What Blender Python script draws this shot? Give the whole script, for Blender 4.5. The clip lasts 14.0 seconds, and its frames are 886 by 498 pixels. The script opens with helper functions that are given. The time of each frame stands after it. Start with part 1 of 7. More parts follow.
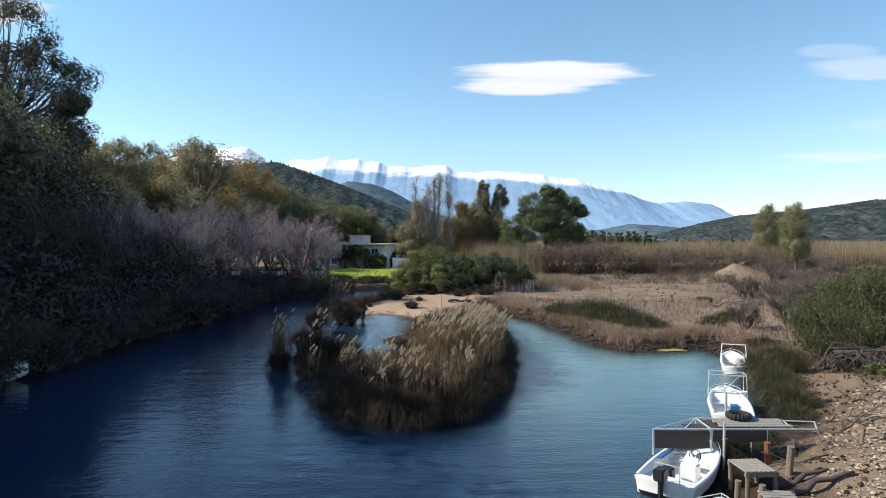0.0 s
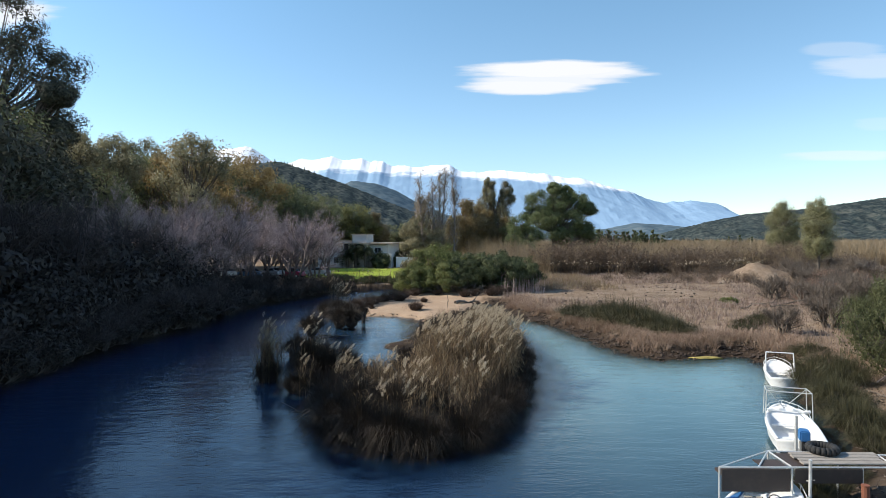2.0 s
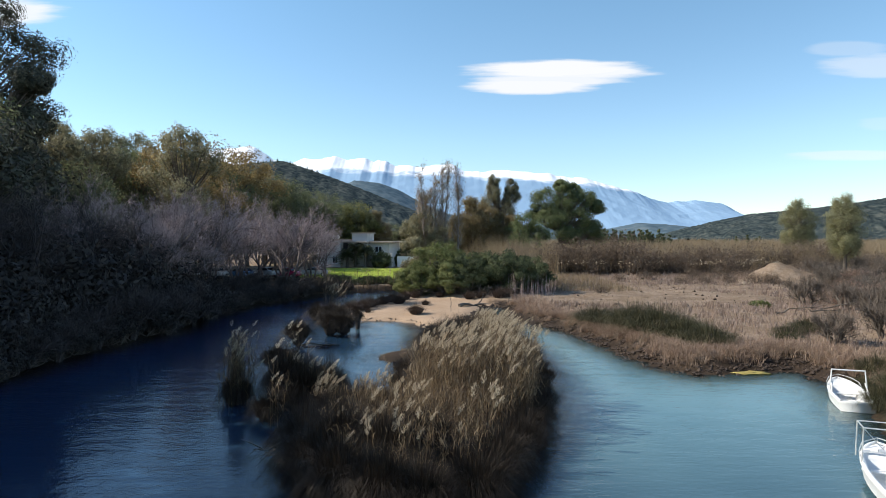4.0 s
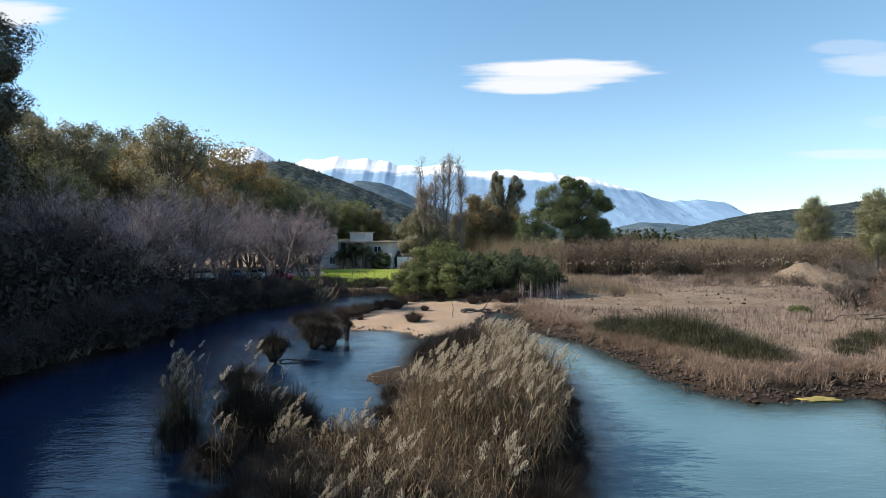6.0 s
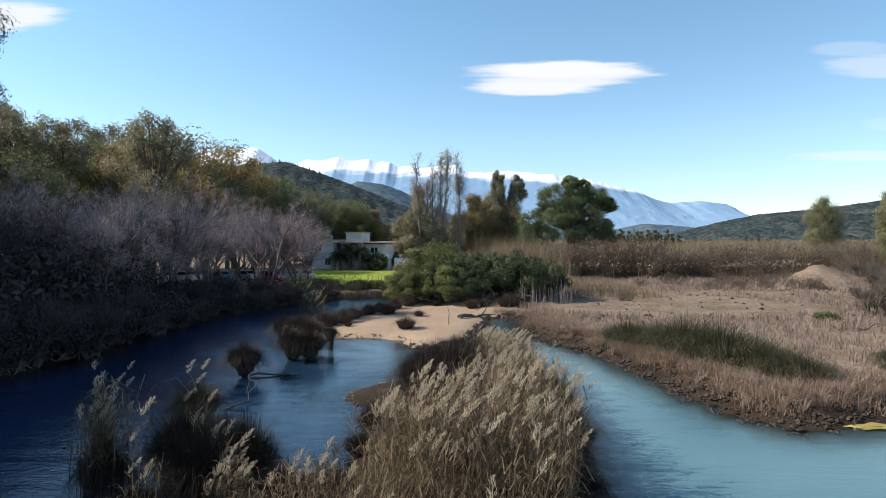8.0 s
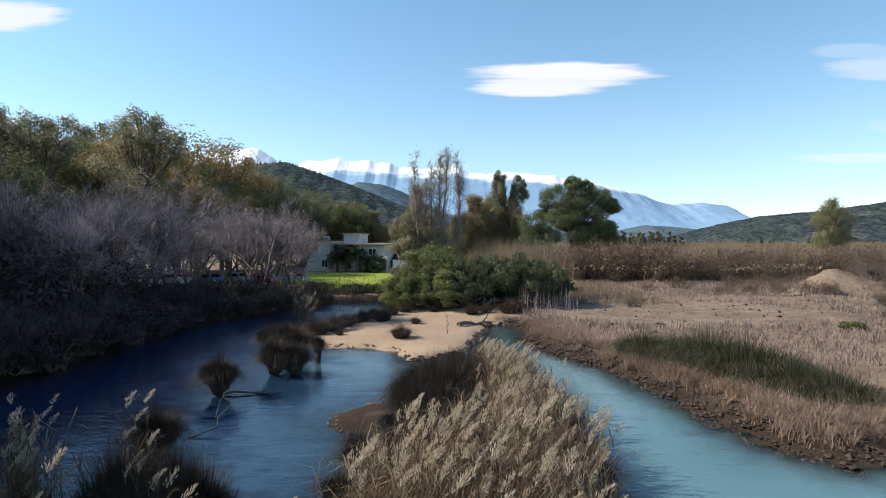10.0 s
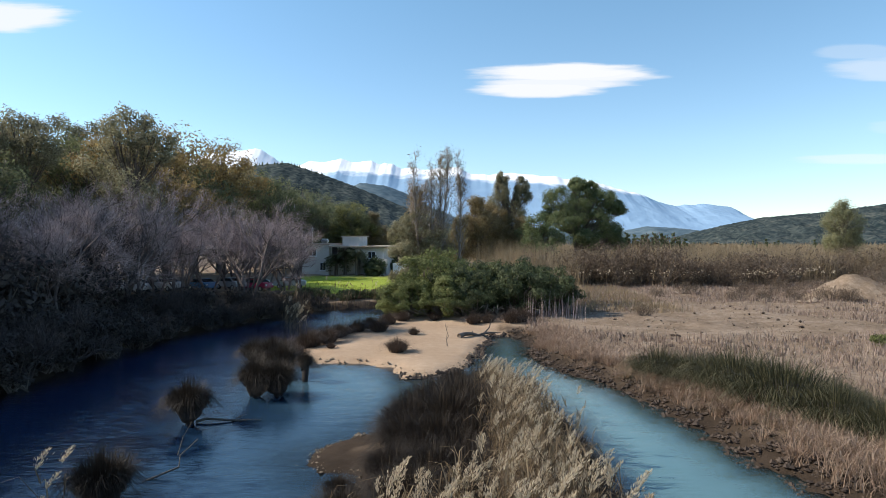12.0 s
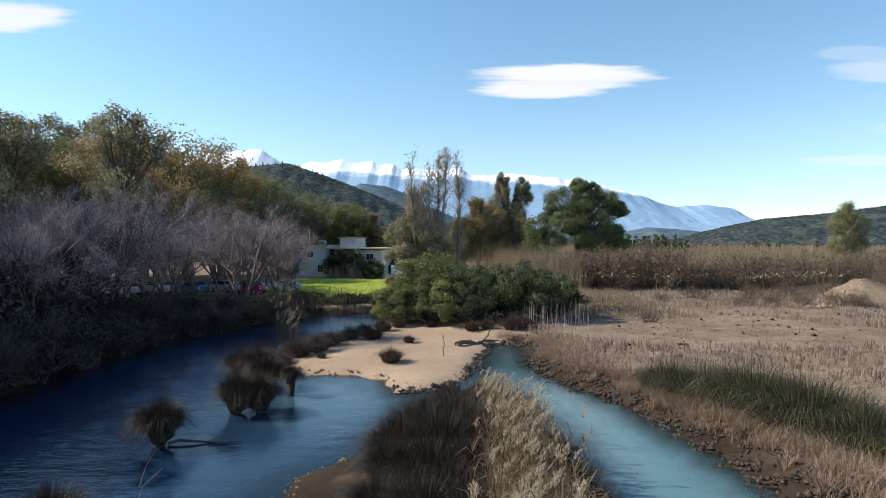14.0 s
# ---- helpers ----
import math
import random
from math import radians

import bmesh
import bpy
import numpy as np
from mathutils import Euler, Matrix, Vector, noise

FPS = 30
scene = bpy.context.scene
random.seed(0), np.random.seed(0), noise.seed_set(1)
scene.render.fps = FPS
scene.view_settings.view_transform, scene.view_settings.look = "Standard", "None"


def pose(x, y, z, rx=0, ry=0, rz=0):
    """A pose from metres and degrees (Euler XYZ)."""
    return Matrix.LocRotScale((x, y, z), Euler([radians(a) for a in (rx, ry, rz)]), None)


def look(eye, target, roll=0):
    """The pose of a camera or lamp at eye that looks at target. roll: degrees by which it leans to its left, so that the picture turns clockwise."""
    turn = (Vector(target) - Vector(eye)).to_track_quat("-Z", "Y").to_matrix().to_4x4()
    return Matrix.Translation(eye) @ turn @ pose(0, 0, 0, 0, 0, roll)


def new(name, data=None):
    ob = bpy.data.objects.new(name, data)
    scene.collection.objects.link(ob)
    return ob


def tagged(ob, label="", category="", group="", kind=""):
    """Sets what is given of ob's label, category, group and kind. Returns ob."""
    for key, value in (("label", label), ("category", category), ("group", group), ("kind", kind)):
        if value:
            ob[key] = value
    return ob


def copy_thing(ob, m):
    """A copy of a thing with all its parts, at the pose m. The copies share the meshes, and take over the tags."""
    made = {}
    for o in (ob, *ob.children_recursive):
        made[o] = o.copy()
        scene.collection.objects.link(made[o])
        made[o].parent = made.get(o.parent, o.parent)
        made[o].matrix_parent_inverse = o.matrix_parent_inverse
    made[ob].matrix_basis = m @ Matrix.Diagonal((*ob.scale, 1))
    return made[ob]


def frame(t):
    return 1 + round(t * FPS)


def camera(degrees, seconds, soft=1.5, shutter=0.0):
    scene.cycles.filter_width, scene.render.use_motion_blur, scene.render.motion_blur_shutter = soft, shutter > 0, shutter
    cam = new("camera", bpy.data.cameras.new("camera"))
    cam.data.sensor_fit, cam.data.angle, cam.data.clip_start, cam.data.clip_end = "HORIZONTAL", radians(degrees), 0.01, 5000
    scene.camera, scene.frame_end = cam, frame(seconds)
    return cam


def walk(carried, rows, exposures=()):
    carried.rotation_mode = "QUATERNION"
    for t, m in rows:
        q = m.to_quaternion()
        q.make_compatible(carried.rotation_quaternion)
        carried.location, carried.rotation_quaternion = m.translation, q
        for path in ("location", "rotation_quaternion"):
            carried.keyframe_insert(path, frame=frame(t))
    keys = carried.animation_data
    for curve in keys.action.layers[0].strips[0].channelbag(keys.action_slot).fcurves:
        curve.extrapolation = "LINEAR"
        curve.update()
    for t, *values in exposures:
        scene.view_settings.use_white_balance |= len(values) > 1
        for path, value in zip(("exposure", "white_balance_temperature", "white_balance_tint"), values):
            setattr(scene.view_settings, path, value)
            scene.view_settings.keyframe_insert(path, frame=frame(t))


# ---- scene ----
cam = camera(72.0, 14.0, soft=0.7)
PATH = [
    (0, (0.419, 0.794, 7.431), (0.411, 2.794, 7.393), 0.0),
    (0.5, (0.339, 1.608, 7.384), (0.326, 3.608, 7.346), -0.0),
    (1, (0.274, 2.495, 7.322), (0.259, 4.494, 7.284), -0.0),
    (1.5, (0.256, 3.567, 7.24), (0.236, 5.566, 7.202), -0.1),
    (2, (0.182, 4.614, 7.194), (0.161, 6.614, 7.155), -0.1),
    (2.5, (0.159, 5.758, 7.132), (0.135, 7.757, 7.092), -0.1),
    (3, (0.151, 7.015, 7.081), (0.124, 9.015, 7.041), -0.1),
    (5.5, (0.153, 13.685, 6.861), (0.115, 15.684, 6.821), -0.1),
    (6, (0.217, 15.123, 6.85), (0.177, 17.122, 6.81), -0.2),
    (6.5, (0.29, 16.171, 6.824), (0.249, 18.17, 6.784), -0.1),
    (7, (0.387, 17.228, 6.803), (0.345, 19.227, 6.764), -0.1),
    (7.5, (0.472, 18.08, 6.769), (0.43, 20.079, 6.731), -0.1),
    (8, (0.563, 18.907, 6.735), (0.52, 20.906, 6.699), -0.1),
    (10.5, (0.672, 22.611, 6.946), (0.626, 24.61, 6.913), 0.1),
    (11, (0.686, 23.375, 7.038), (0.638, 25.374, 7.005), 0.1),
    (11.5, (0.697, 24.11, 7.084), (0.648, 26.109, 7.053), 0.1),
    (12, (0.762, 24.786, 7.179), (0.71, 26.785, 7.149), 0.1),
    (12.5, (0.751, 25.36, 7.248), (0.7, 27.359, 7.218), 0.1),
    (13, (0.833, 25.889, 7.292), (0.781, 27.889, 7.262), 0.1),
    (13.5, (0.896, 26.348, 7.354), (0.843, 28.347, 7.325), 0.1),
    (14, (0.966, 26.698, 7.396), (0.912, 28.697, 7.368), 0.2),
]
walk(cam, [(t, look(eye, target, roll)) for t, eye, target, roll in PATH])

# ---- sky and sun ----
SUN_EL, SUN_AZ = 37.0, -85.0          # degrees; azimuth from +y, towards +x
SUN_DIR = Vector((math.sin(radians(SUN_AZ)) * math.cos(radians(SUN_EL)),
                  math.cos(radians(SUN_AZ)) * math.cos(radians(SUN_EL)), math.sin(radians(SUN_EL))))
world = bpy.data.worlds.new("sky")
scene.world = world
world.use_nodes = True
wn, wl = world.node_tree.nodes, world.node_tree.links
wn.clear()
sky = wn.new("ShaderNodeTexSky")
sky.sky_type, sky.sun_disc = "NISHITA", False
sky.sun_elevation, sky.sun_rotation = radians(SUN_EL), radians(SUN_AZ)
sky.air_density, sky.dust_density, sky.ozone_density = 1.0, 0.0, 1.2
sky.altitude = 900
SKY_STRENGTH = 0.145


def wmath(op, a, b=None, c=None):
    n = wn.new("ShaderNodeMath")
    n.operation = op
    for i, v in enumerate((a, b, c)):
        if v is None:
            continue
        if isinstance(v, (int, float)):
            n.inputs[i].default_value = v
        else:
            wl.new(v, n.inputs[i])
    return n.outputs[0]


coord = wn.new("ShaderNodeTexCoord")
split = wn.new("ShaderNodeSeparateXYZ")
wl.new(coord.outputs["Generated"], split.inputs[0])
ahead = wmath("MAXIMUM", split.outputs[1], 0.05)
sky_u = wmath("DIVIDE", split.outputs[0], ahead)
sky_v = wmath("DIVIDE", split.outputs[2], ahead)
comb = wn.new("ShaderNodeCombineXYZ")
wl.new(wmath("MULTIPLY", sky_u, 9.0), comb.inputs[0])
wl.new(wmath("MULTIPLY", sky_v, 75.0), comb.inputs[1])
wisp = wn.new("ShaderNodeTexNoise")
wisp.inputs["Scale"].default_value, wisp.inputs["Detail"].default_value = 1.0, 6.0
wisp.inputs["Roughness"].default_value = 0.55
wl.new(comb.outputs[0], wisp.inputs["Vector"])


def cloud(u, v, ru, rv, dense):
    """A lens-shaped cloud centred on the way (u, 1, v), of half-widths ru and rv."""
    du = wmath("DIVIDE", wmath("SUBTRACT", sky_u, u), ru)
    dv = wmath("DIVIDE", wmath("SUBTRACT", sky_v, v), rv)
    r = wmath("ADD", wmath("MULTIPLY", du, du), wmath("MULTIPLY", dv, dv))
    ragged = wmath("ADD", r, wmath("MULTIPLY", wmath("SUBTRACT", wisp.outputs[0], 0.5), 1.5))
    n = wn.new("ShaderNodeMapRange")
    n.interpolation_type = "SMOOTHSTEP"
    wl.new(ragged, n.inputs[0])
    n.inputs[1].default_value, n.inputs[2].default_value = 1.2, 0.35
    n.inputs[3].default_value, n.inputs[4].default_value = 0.0, dense
    return n.outputs[0]


CLOUDS = ((0.165, 0.2715, 0.150, 0.0175, 1.0), (0.218, 0.268, 0.115, 0.016, 0.95), (0.128, 0.245, 0.115, 0.0135, 0.97), (0.165, 0.256, 0.13, 0.012, 0.9), (0.695, 0.276, 0.105, 0.021, 0.42), (0.64, 0.303, 0.07, 0.014, 0.22),
          (0.655, 0.131, 0.12, 0.009, 0.42), (-0.755, 0.370, 0.115, 0.027, 0.9), (0.70, 0.182, 0.05, 0.012, 0.15))
mask = 0.0
for spec in CLOUDS:
    mask = wmath("MAXIMUM", cloud(*spec), mask)
mix = wn.new("ShaderNodeMix")
mix.data_type = "RGBA"
wl.new(mask, mix.inputs["Factor"])
tint = wn.new("ShaderNodeMix")
tint.data_type, tint.blend_type = "RGBA", "MULTIPLY"
tint.inputs["Factor"].default_value = 1.0
wl.new(sky.outputs[0], tint.inputs[6])
hue = wn.new("ShaderNodeValToRGB")                          # the clear, slightly cyan winter sky, hazier low down
while len(hue.color_ramp.elements) < 4:
    hue.color_ramp.elements.new(0.5)
for el, (at, col) in zip(hue.color_ramp.elements, ((0.0, (0.79, 0.83, 0.87)), (0.15, (0.93, 1.03, 1.03)), (0.36, (0.92, 1.12, 1.09)), (0.8, (0.96, 1.02, 1.05)))):
    el.position, el.color = at, (*col, 1)
wl.new(split.outputs[2], hue.inputs[0])
wl.new(hue.outputs[0], tint.inputs[7])
wl.new(tint.outputs[2], mix.inputs[6])
mix.inputs[7].default_value = (5.2, 5.3, 5.5, 1)
back = wn.new("ShaderNodeBackground")
back.inputs["Strength"].default_value = SKY_STRENGTH
wl.new(mix.outputs[2], back.inputs[0])
wout = wn.new("ShaderNodeOutputWorld")
wl.new(back.outputs[0], wout.inputs[0])

sun = new("sun", bpy.data.lights.new("sun", "SUN"))
sun.data.energy, sun.data.angle, sun.data.color = 5.0, radians(0.5), (1.0, 0.93, 0.82)
sun.matrix_world = look(SUN_DIR * 200, (0, 0, 0))
scene.view_settings.exposure = 0.36

# ---- materials ----
class Shade:
    """Short hand for node materials."""

    def __init__(self, name):
        self.m = bpy.data.materials.new(name)
        self.m.use_nodes = True
        self.t = self.m.node_tree
        self.t.nodes.clear()
        self.out = self.t.nodes.new("ShaderNodeOutputMaterial")

    def node(self, kind, **sets):
        n = self.t.nodes.new(kind)
        for k, v in sets.items():
            n.inputs[k.replace("_", " ")].default_value = v
        return n

    def link(self, a, b):
        self.t.links.new(a, b)

    def value(self, op, a, b=0.0):
        n = self.t.nodes.new("ShaderNodeMath")
        n.operation = op
        for i, v in enumerate((a, b)):
            if isinstance(v, (int, float)):
                n.inputs[i].default_value = v
            else:
                self.link(v, n.inputs[i])
        return n.outputs[0]

    def noise(self, scale, detail=4.0, rough=0.6, stretch=None):
        n = self.node("ShaderNodeTexNoise", Scale=scale, Detail=detail, Roughness=rough)
        c = self.t.nodes.new("ShaderNodeTexCoord")
        src = c.outputs["Object"]
        if stretch:
            mp = self.t.nodes.new("ShaderNodeMapping")
            mp.inputs["Scale"].default_value = stretch
            self.link(src, mp.inputs[0])
            src = mp.outputs[0]
        self.link(src, n.inputs["Vector"])
        return n.outputs[0]

    def ramp(self, fac, stops):
        n = self.t.nodes.new("ShaderNodeValToRGB")
        e = n.color_ramp.elements
        while len(e) < len(stops):
            e.new(0.5)
        for el, (p, c) in zip(e, stops):
            el.position, el.color = p, (*c, 1)
        self.link(fac, n.inputs[0])
        return n.outputs[0]

    def mix(self, fac, a, b, blend="MIX"):
        n = self.t.nodes.new("ShaderNodeMix")
        n.data_type, n.blend_type = "RGBA", blend
        for sock, v in ((n.inputs["Factor"], fac), (n.inputs[6], a), (n.inputs[7], b)):
            if isinstance(v, (int, float)):
                sock.default_value = v
            elif isinstance(v, tuple):
                sock.default_value = (*v, 1)
            else:
                self.link(v, sock)
        return n.outputs[2]

    def bump(self, height, strength=0.3, distance=0.02):
        n = self.node("ShaderNodeBump", Strength=strength, Distance=distance)
        self.link(height, n.inputs["Height"])
        return n.outputs[0]

    def principled(self, color, rough=0.8, metal=0.0, normal=None, spec=0.3):
        n = self.node("ShaderNodeBsdfPrincipled", Roughness=rough, Metallic=metal)
        n.inputs["Specular IOR Level"].default_value = spec
        if isinstance(color, tuple):
            n.inputs["Base Color"].default_value = (*color, 1)
        else:
            self.link(color, n.inputs["Base Color"])
        if normal is not None:
            self.link(normal, n.inputs["Normal"])
        return n

    def done(self, bsdf):
        self.link(bsdf.outputs[0], self.out.inputs[0])
        return self.m


def leafy(name, dark, mid, light, see_through=0.35, patch=0.35, single=0.38):
    """Leaves and blades: every one its own tone, larger patches over them, some light through them."""
    s = Shade(name)
    geo = s.t.nodes.new("ShaderNodeNewGeometry")
    wide = s.value("MULTIPLY", s.value("SUBTRACT", s.noise(patch, 4.0), 0.5), 1.25 - single)
    f = s.value("ADD", s.value("MULTIPLY", s.value("SUBTRACT", geo.outputs["Random Per Island"], 0.5), single), wide)
    col = s.ramp(s.value("ADD", f, 0.5), ((0.16, dark), (0.5, mid), (0.86, light)))
    a = s.principled(col, 0.62, spec=0.25)
    b = s.t.nodes.new("ShaderNodeBsdfTranslucent")
    s.link(col, b.inputs[0])
    m = s.node("ShaderNodeMixShader", Fac=see_through)
    s.link(a.outputs[0], m.inputs[1])
    s.link(b.outputs[0], m.inputs[2])
    return s.done(m)


def rough_stuff(name, a, b, scale=6.0, rough=0.85, bump=0.4, dist=0.02, stretch=None, spec=0.3, fine=40.0):
    """Bark, wood, stone, soil: two tones at two scales, with relief."""
    s = Shade(name)
    big, small = s.noise(scale, 5.0, 0.6, stretch), s.noise(fine, 4.0, 0.7, stretch)
    f = s.value("ADD", s.value("MULTIPLY", big, 0.65), s.value("MULTIPLY", small, 0.35))
    geo = s.t.nodes.new("ShaderNodeNewGeometry")
    col = s.ramp(s.value("ADD", f, s.value("MULTIPLY", s.value("SUBTRACT", geo.outputs["Random Per Island"], 0.5), 0.25)), ((0.3, a), (0.7, b)))
    return s.done(s.principled(col, rough, normal=s.bump(f, bump, dist), spec=spec))


def painted(name, col, grime, rough=0.4, metal=0.0, amount=0.5, scale=3.0, spec=0.5):
    """Paint, gel coat, metal: one colour with stains and scuffs."""
    s = Shade(name)
    f = s.ramp(s.noise(scale, 6.0, 0.7), ((0.5, (0, 0, 0)), (0.78, (1, 1, 1))))
    c = s.mix(s.value("MULTIPLY", f, amount), col, grime)
    return s.done(s.principled(c, rough, metal, s.bump(s.noise(25.0), 0.06, 0.01), spec))


M_DEEPGREEN = leafy("deep_green_leaves", (0.065, 0.075, 0.042), (0.15, 0.16, 0.08), (0.27, 0.27, 0.135), 0.46, 0.3)
M_EUC_GREY = leafy("grey_green_leaves", (0.11, 0.10, 0.064), (0.25, 0.228, 0.135), (0.43, 0.39, 0.25), 0.5)
M_OLIVEGOLD = leafy("golden_brown_leaves", (0.15, 0.098, 0.042), (0.285, 0.20, 0.085), (0.42, 0.32, 0.14), 0.46, 0.2)
# eucalyptus leaves seen from their shaded side, the shade put into the colour
M_EUC_DARK = leafy("shaded_eucalyptus_leaves", (0.03, 0.031, 0.023), (0.075, 0.073, 0.048), (0.16, 0.15, 0.095), 0.22, 0.3)
M_BROWNBRUSH = leafy("brown_brushwood", (0.06, 0.042, 0.03), (0.14, 0.10, 0.07), (0.26, 0.195, 0.13), 0.25, 0.4)
M_BRACKEN = leafy("dead_bracken", (0.085, 0.05, 0.036), (0.20, 0.125, 0.092), (0.33, 0.225, 0.17), 0.25, 0.5)
M_GREEN = leafy("green_leaves", (0.06, 0.075, 0.026), (0.165, 0.185, 0.068), (0.32, 0.335, 0.135), 0.45, 0.5)
M_DARKGREEN = leafy("dark_green_leaves", (0.028, 0.038, 0.02), (0.09, 0.108, 0.05), (0.19, 0.21, 0.10), 0.38, 0.5)
# leaf tones lowered so the colour carries the thicket's deep shade
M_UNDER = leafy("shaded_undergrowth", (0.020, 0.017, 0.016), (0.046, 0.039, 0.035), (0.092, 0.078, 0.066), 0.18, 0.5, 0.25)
M_BROWNLEAF = leafy("brownish_leaves", (0.12, 0.088, 0.045), (0.25, 0.19, 0.095), (0.40, 0.32, 0.17), 0.5, 0.3)
M_ROUNDGREEN = leafy("round_tree_leaves", (0.07, 0.092, 0.042), (0.155, 0.185, 0.082), (0.29, 0.31, 0.145), 0.48, 0.35)
M_YELLOWGREEN = leafy("yellow_green_leaves", (0.10, 0.10, 0.035), (0.23, 0.22, 0.075), (0.36, 0.34, 0.13), 0.45, 0.3)
M_PALEGREEN = leafy("pale_drooping_leaves", (0.12, 0.12, 0.065), (0.26, 0.25, 0.13), (0.42, 0.39, 0.22), 0.46, 0.4)
M_PALM = leafy("palm_fronds", (0.05, 0.062, 0.034), (0.11, 0.125, 0.068), (0.21, 0.22, 0.125), 0.3)
M_TWIG = rough_stuff("bare_twigs", (0.25, 0.19, 0.188), (0.52, 0.41, 0.398), 1.5, 0.9, 0.2)
M_BARK = rough_stuff("bark", (0.07, 0.055, 0.042), (0.20, 0.165, 0.135), 3.0, 0.9, 0.6, 0.03, (1, 1, 0.25))
M_PALEBARK = rough_stuff("pale_poplar_bark", (0.15, 0.12, 0.10), (0.36, 0.31, 0.27), 1.5, 0.9, 0.2)
M_GREYBARK = rough_stuff("grey_bark", (0.07, 0.054, 0.05), (0.19, 0.15, 0.138), 2.0, 0.9, 0.3)
M_TAMARISK = leafy("tamarisk_sprays", (0.036, 0.04, 0.018), (0.10, 0.108, 0.046), (0.20, 0.20, 0.095), 0.4, 0.45)
# dark wood; on the left bank its colour holds the shade there
M_SHADEWOOD = rough_stuff("shade_dark_wood", (0.035, 0.028, 0.027), (0.10, 0.08, 0.074), 2.0, 0.8, 0.2)
M_ROOTS = rough_stuff("wet_roots", (0.014, 0.011, 0.010), (0.040, 0.031, 0.026), 3.0, 0.8, 0.5)
M_DRIFT = rough_stuff("driftwood", (0.07, 0.056, 0.045), (0.22, 0.185, 0.15), 5.0, 0.9, 0.4)
M_REED = leafy("reed_stems", (0.07, 0.048, 0.030), (0.185, 0.132, 0.080), (0.36, 0.27, 0.165), 0.38, 0.8, 0.6)
M_PLUME = leafy("reed_plumes", (0.36, 0.285, 0.195), (0.52, 0.425, 0.30), (0.66, 0.56, 0.42), 0.4, 1.5)
M_FARREED = leafy("tall_reeds", (0.14, 0.10, 0.06), (0.255, 0.19, 0.115), (0.37, 0.29, 0.185), 0.25, 0.07)
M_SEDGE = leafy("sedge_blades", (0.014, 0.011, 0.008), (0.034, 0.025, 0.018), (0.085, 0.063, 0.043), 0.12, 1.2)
M_SEDGEBROWN = leafy("brown_sedge_blades", (0.028, 0.02, 0.015), (0.07, 0.048, 0.036), (0.155, 0.11, 0.082), 0.2, 1.2)
M_RUSH = leafy("green_rush", (0.026, 0.026, 0.014), (0.066, 0.064, 0.032), (0.17, 0.145, 0.078), 0.22, 1.1)
M_DRYGRASS = leafy("dry_grass", (0.16, 0.112, 0.088), (0.275, 0.202, 0.16), (0.42, 0.33, 0.265), 0.25, 0.16)
M_PALEGRASS = leafy("pale_dry_grass", (0.175, 0.115, 0.084), (0.335, 0.235, 0.168), (0.51, 0.395, 0.295), 0.3, 0.5)
M_LAWN = leafy("lawn_grass", (0.17, 0.21, 0.03), (0.30, 0.36, 0.05), (0.42, 0.46, 0.08), 0.3, 0.3)
M_MUDCLOD = rough_stuff("mud_clods", (0.022, 0.015, 0.011), (0.085, 0.058, 0.04), 3.0, 0.7, 0.6, 0.03)
M_STONE = rough_stuff("stones", (0.22, 0.17, 0.12), (0.46, 0.38, 0.28), 2.5, 0.85, 0.4)
M_PEBBLE = rough_stuff("brown_pebbles", (0.12, 0.088, 0.06), (0.36, 0.285, 0.205), 4.0, 0.85, 0.4)
M_PLANK = rough_stuff("weathered_planks", (0.14, 0.12, 0.10), (0.36, 0.33, 0.29), 4.0, 0.85, 0.4, 0.01, (1, 6, 6))
M_POST = rough_stuff("wooden_posts", (0.10, 0.07, 0.05), (0.30, 0.22, 0.16), 6.0, 0.85, 0.5, 0.02, (1, 1, 0.2))
M_GEL = painted("white_gelcoat", (0.80, 0.80, 0.78), (0.42, 0.39, 0.33), 0.35, 0.0, 0.35)
M_HULLDARK = painted("dark_hull", (0.035, 0.04, 0.05), (0.15, 0.14, 0.12), 0.45)
M_BLUE = painted("blue_cover", (0.035, 0.15, 0.36), (0.10, 0.20, 0.30), 0.55)
M_BLACK = painted("black_plastic", (0.018, 0.018, 0.02), (0.08, 0.08, 0.08), 0.45)
M_STEEL = painted("galvanised_tube", (0.62, 0.62, 0.60), (0.35, 0.27, 0.2), 0.4, 0.35)
M_TARP = painted("dark_board", (0.05, 0.036, 0.03), (0.12, 0.085, 0.065), 0.7)
M_BARREL = painted("rust_red_paint", (0.22, 0.085, 0.05), (0.10, 0.05, 0.03), 0.6)
M_ROPE = rough_stuff("rope", (0.25, 0.24, 0.22), (0.5, 0.48, 0.44), 30.0)
M_WALL = painted("whitewashed_wall", (0.58, 0.55, 0.52), (0.34, 0.31, 0.28), 0.9, 0.0, 0.6, 0.7, 0.2)
M_ROOF = painted("flat_roof_slab", (0.44, 0.36, 0.30), (0.28, 0.22, 0.18), 0.9, 0.0, 0.5, 1.0, 0.2)
M_FENCE = painted("white_wall_paint", (0.74, 0.76, 0.80), (0.50, 0.50, 0.50), 0.8, 0.0, 0.4, 0.8, 0.2)
M_SHUT = painted("dark_opening", (0.06, 0.06, 0.07), (0.03, 0.03, 0.03), 0.3)
M_GLASS = painted("car_glass", (0.03, 0.035, 0.04), (0.06, 0.06, 0.06), 0.08)
M_TYRE = painted("tyre_rubber", (0.02, 0.02, 0.02), (0.05, 0.05, 0.045), 0.85)
M_FOAM = rough_stuff("yellow_scum", (0.20, 0.155, 0.04), (0.44, 0.36, 0.12), 3.0, 0.85, 0.6, 0.05)

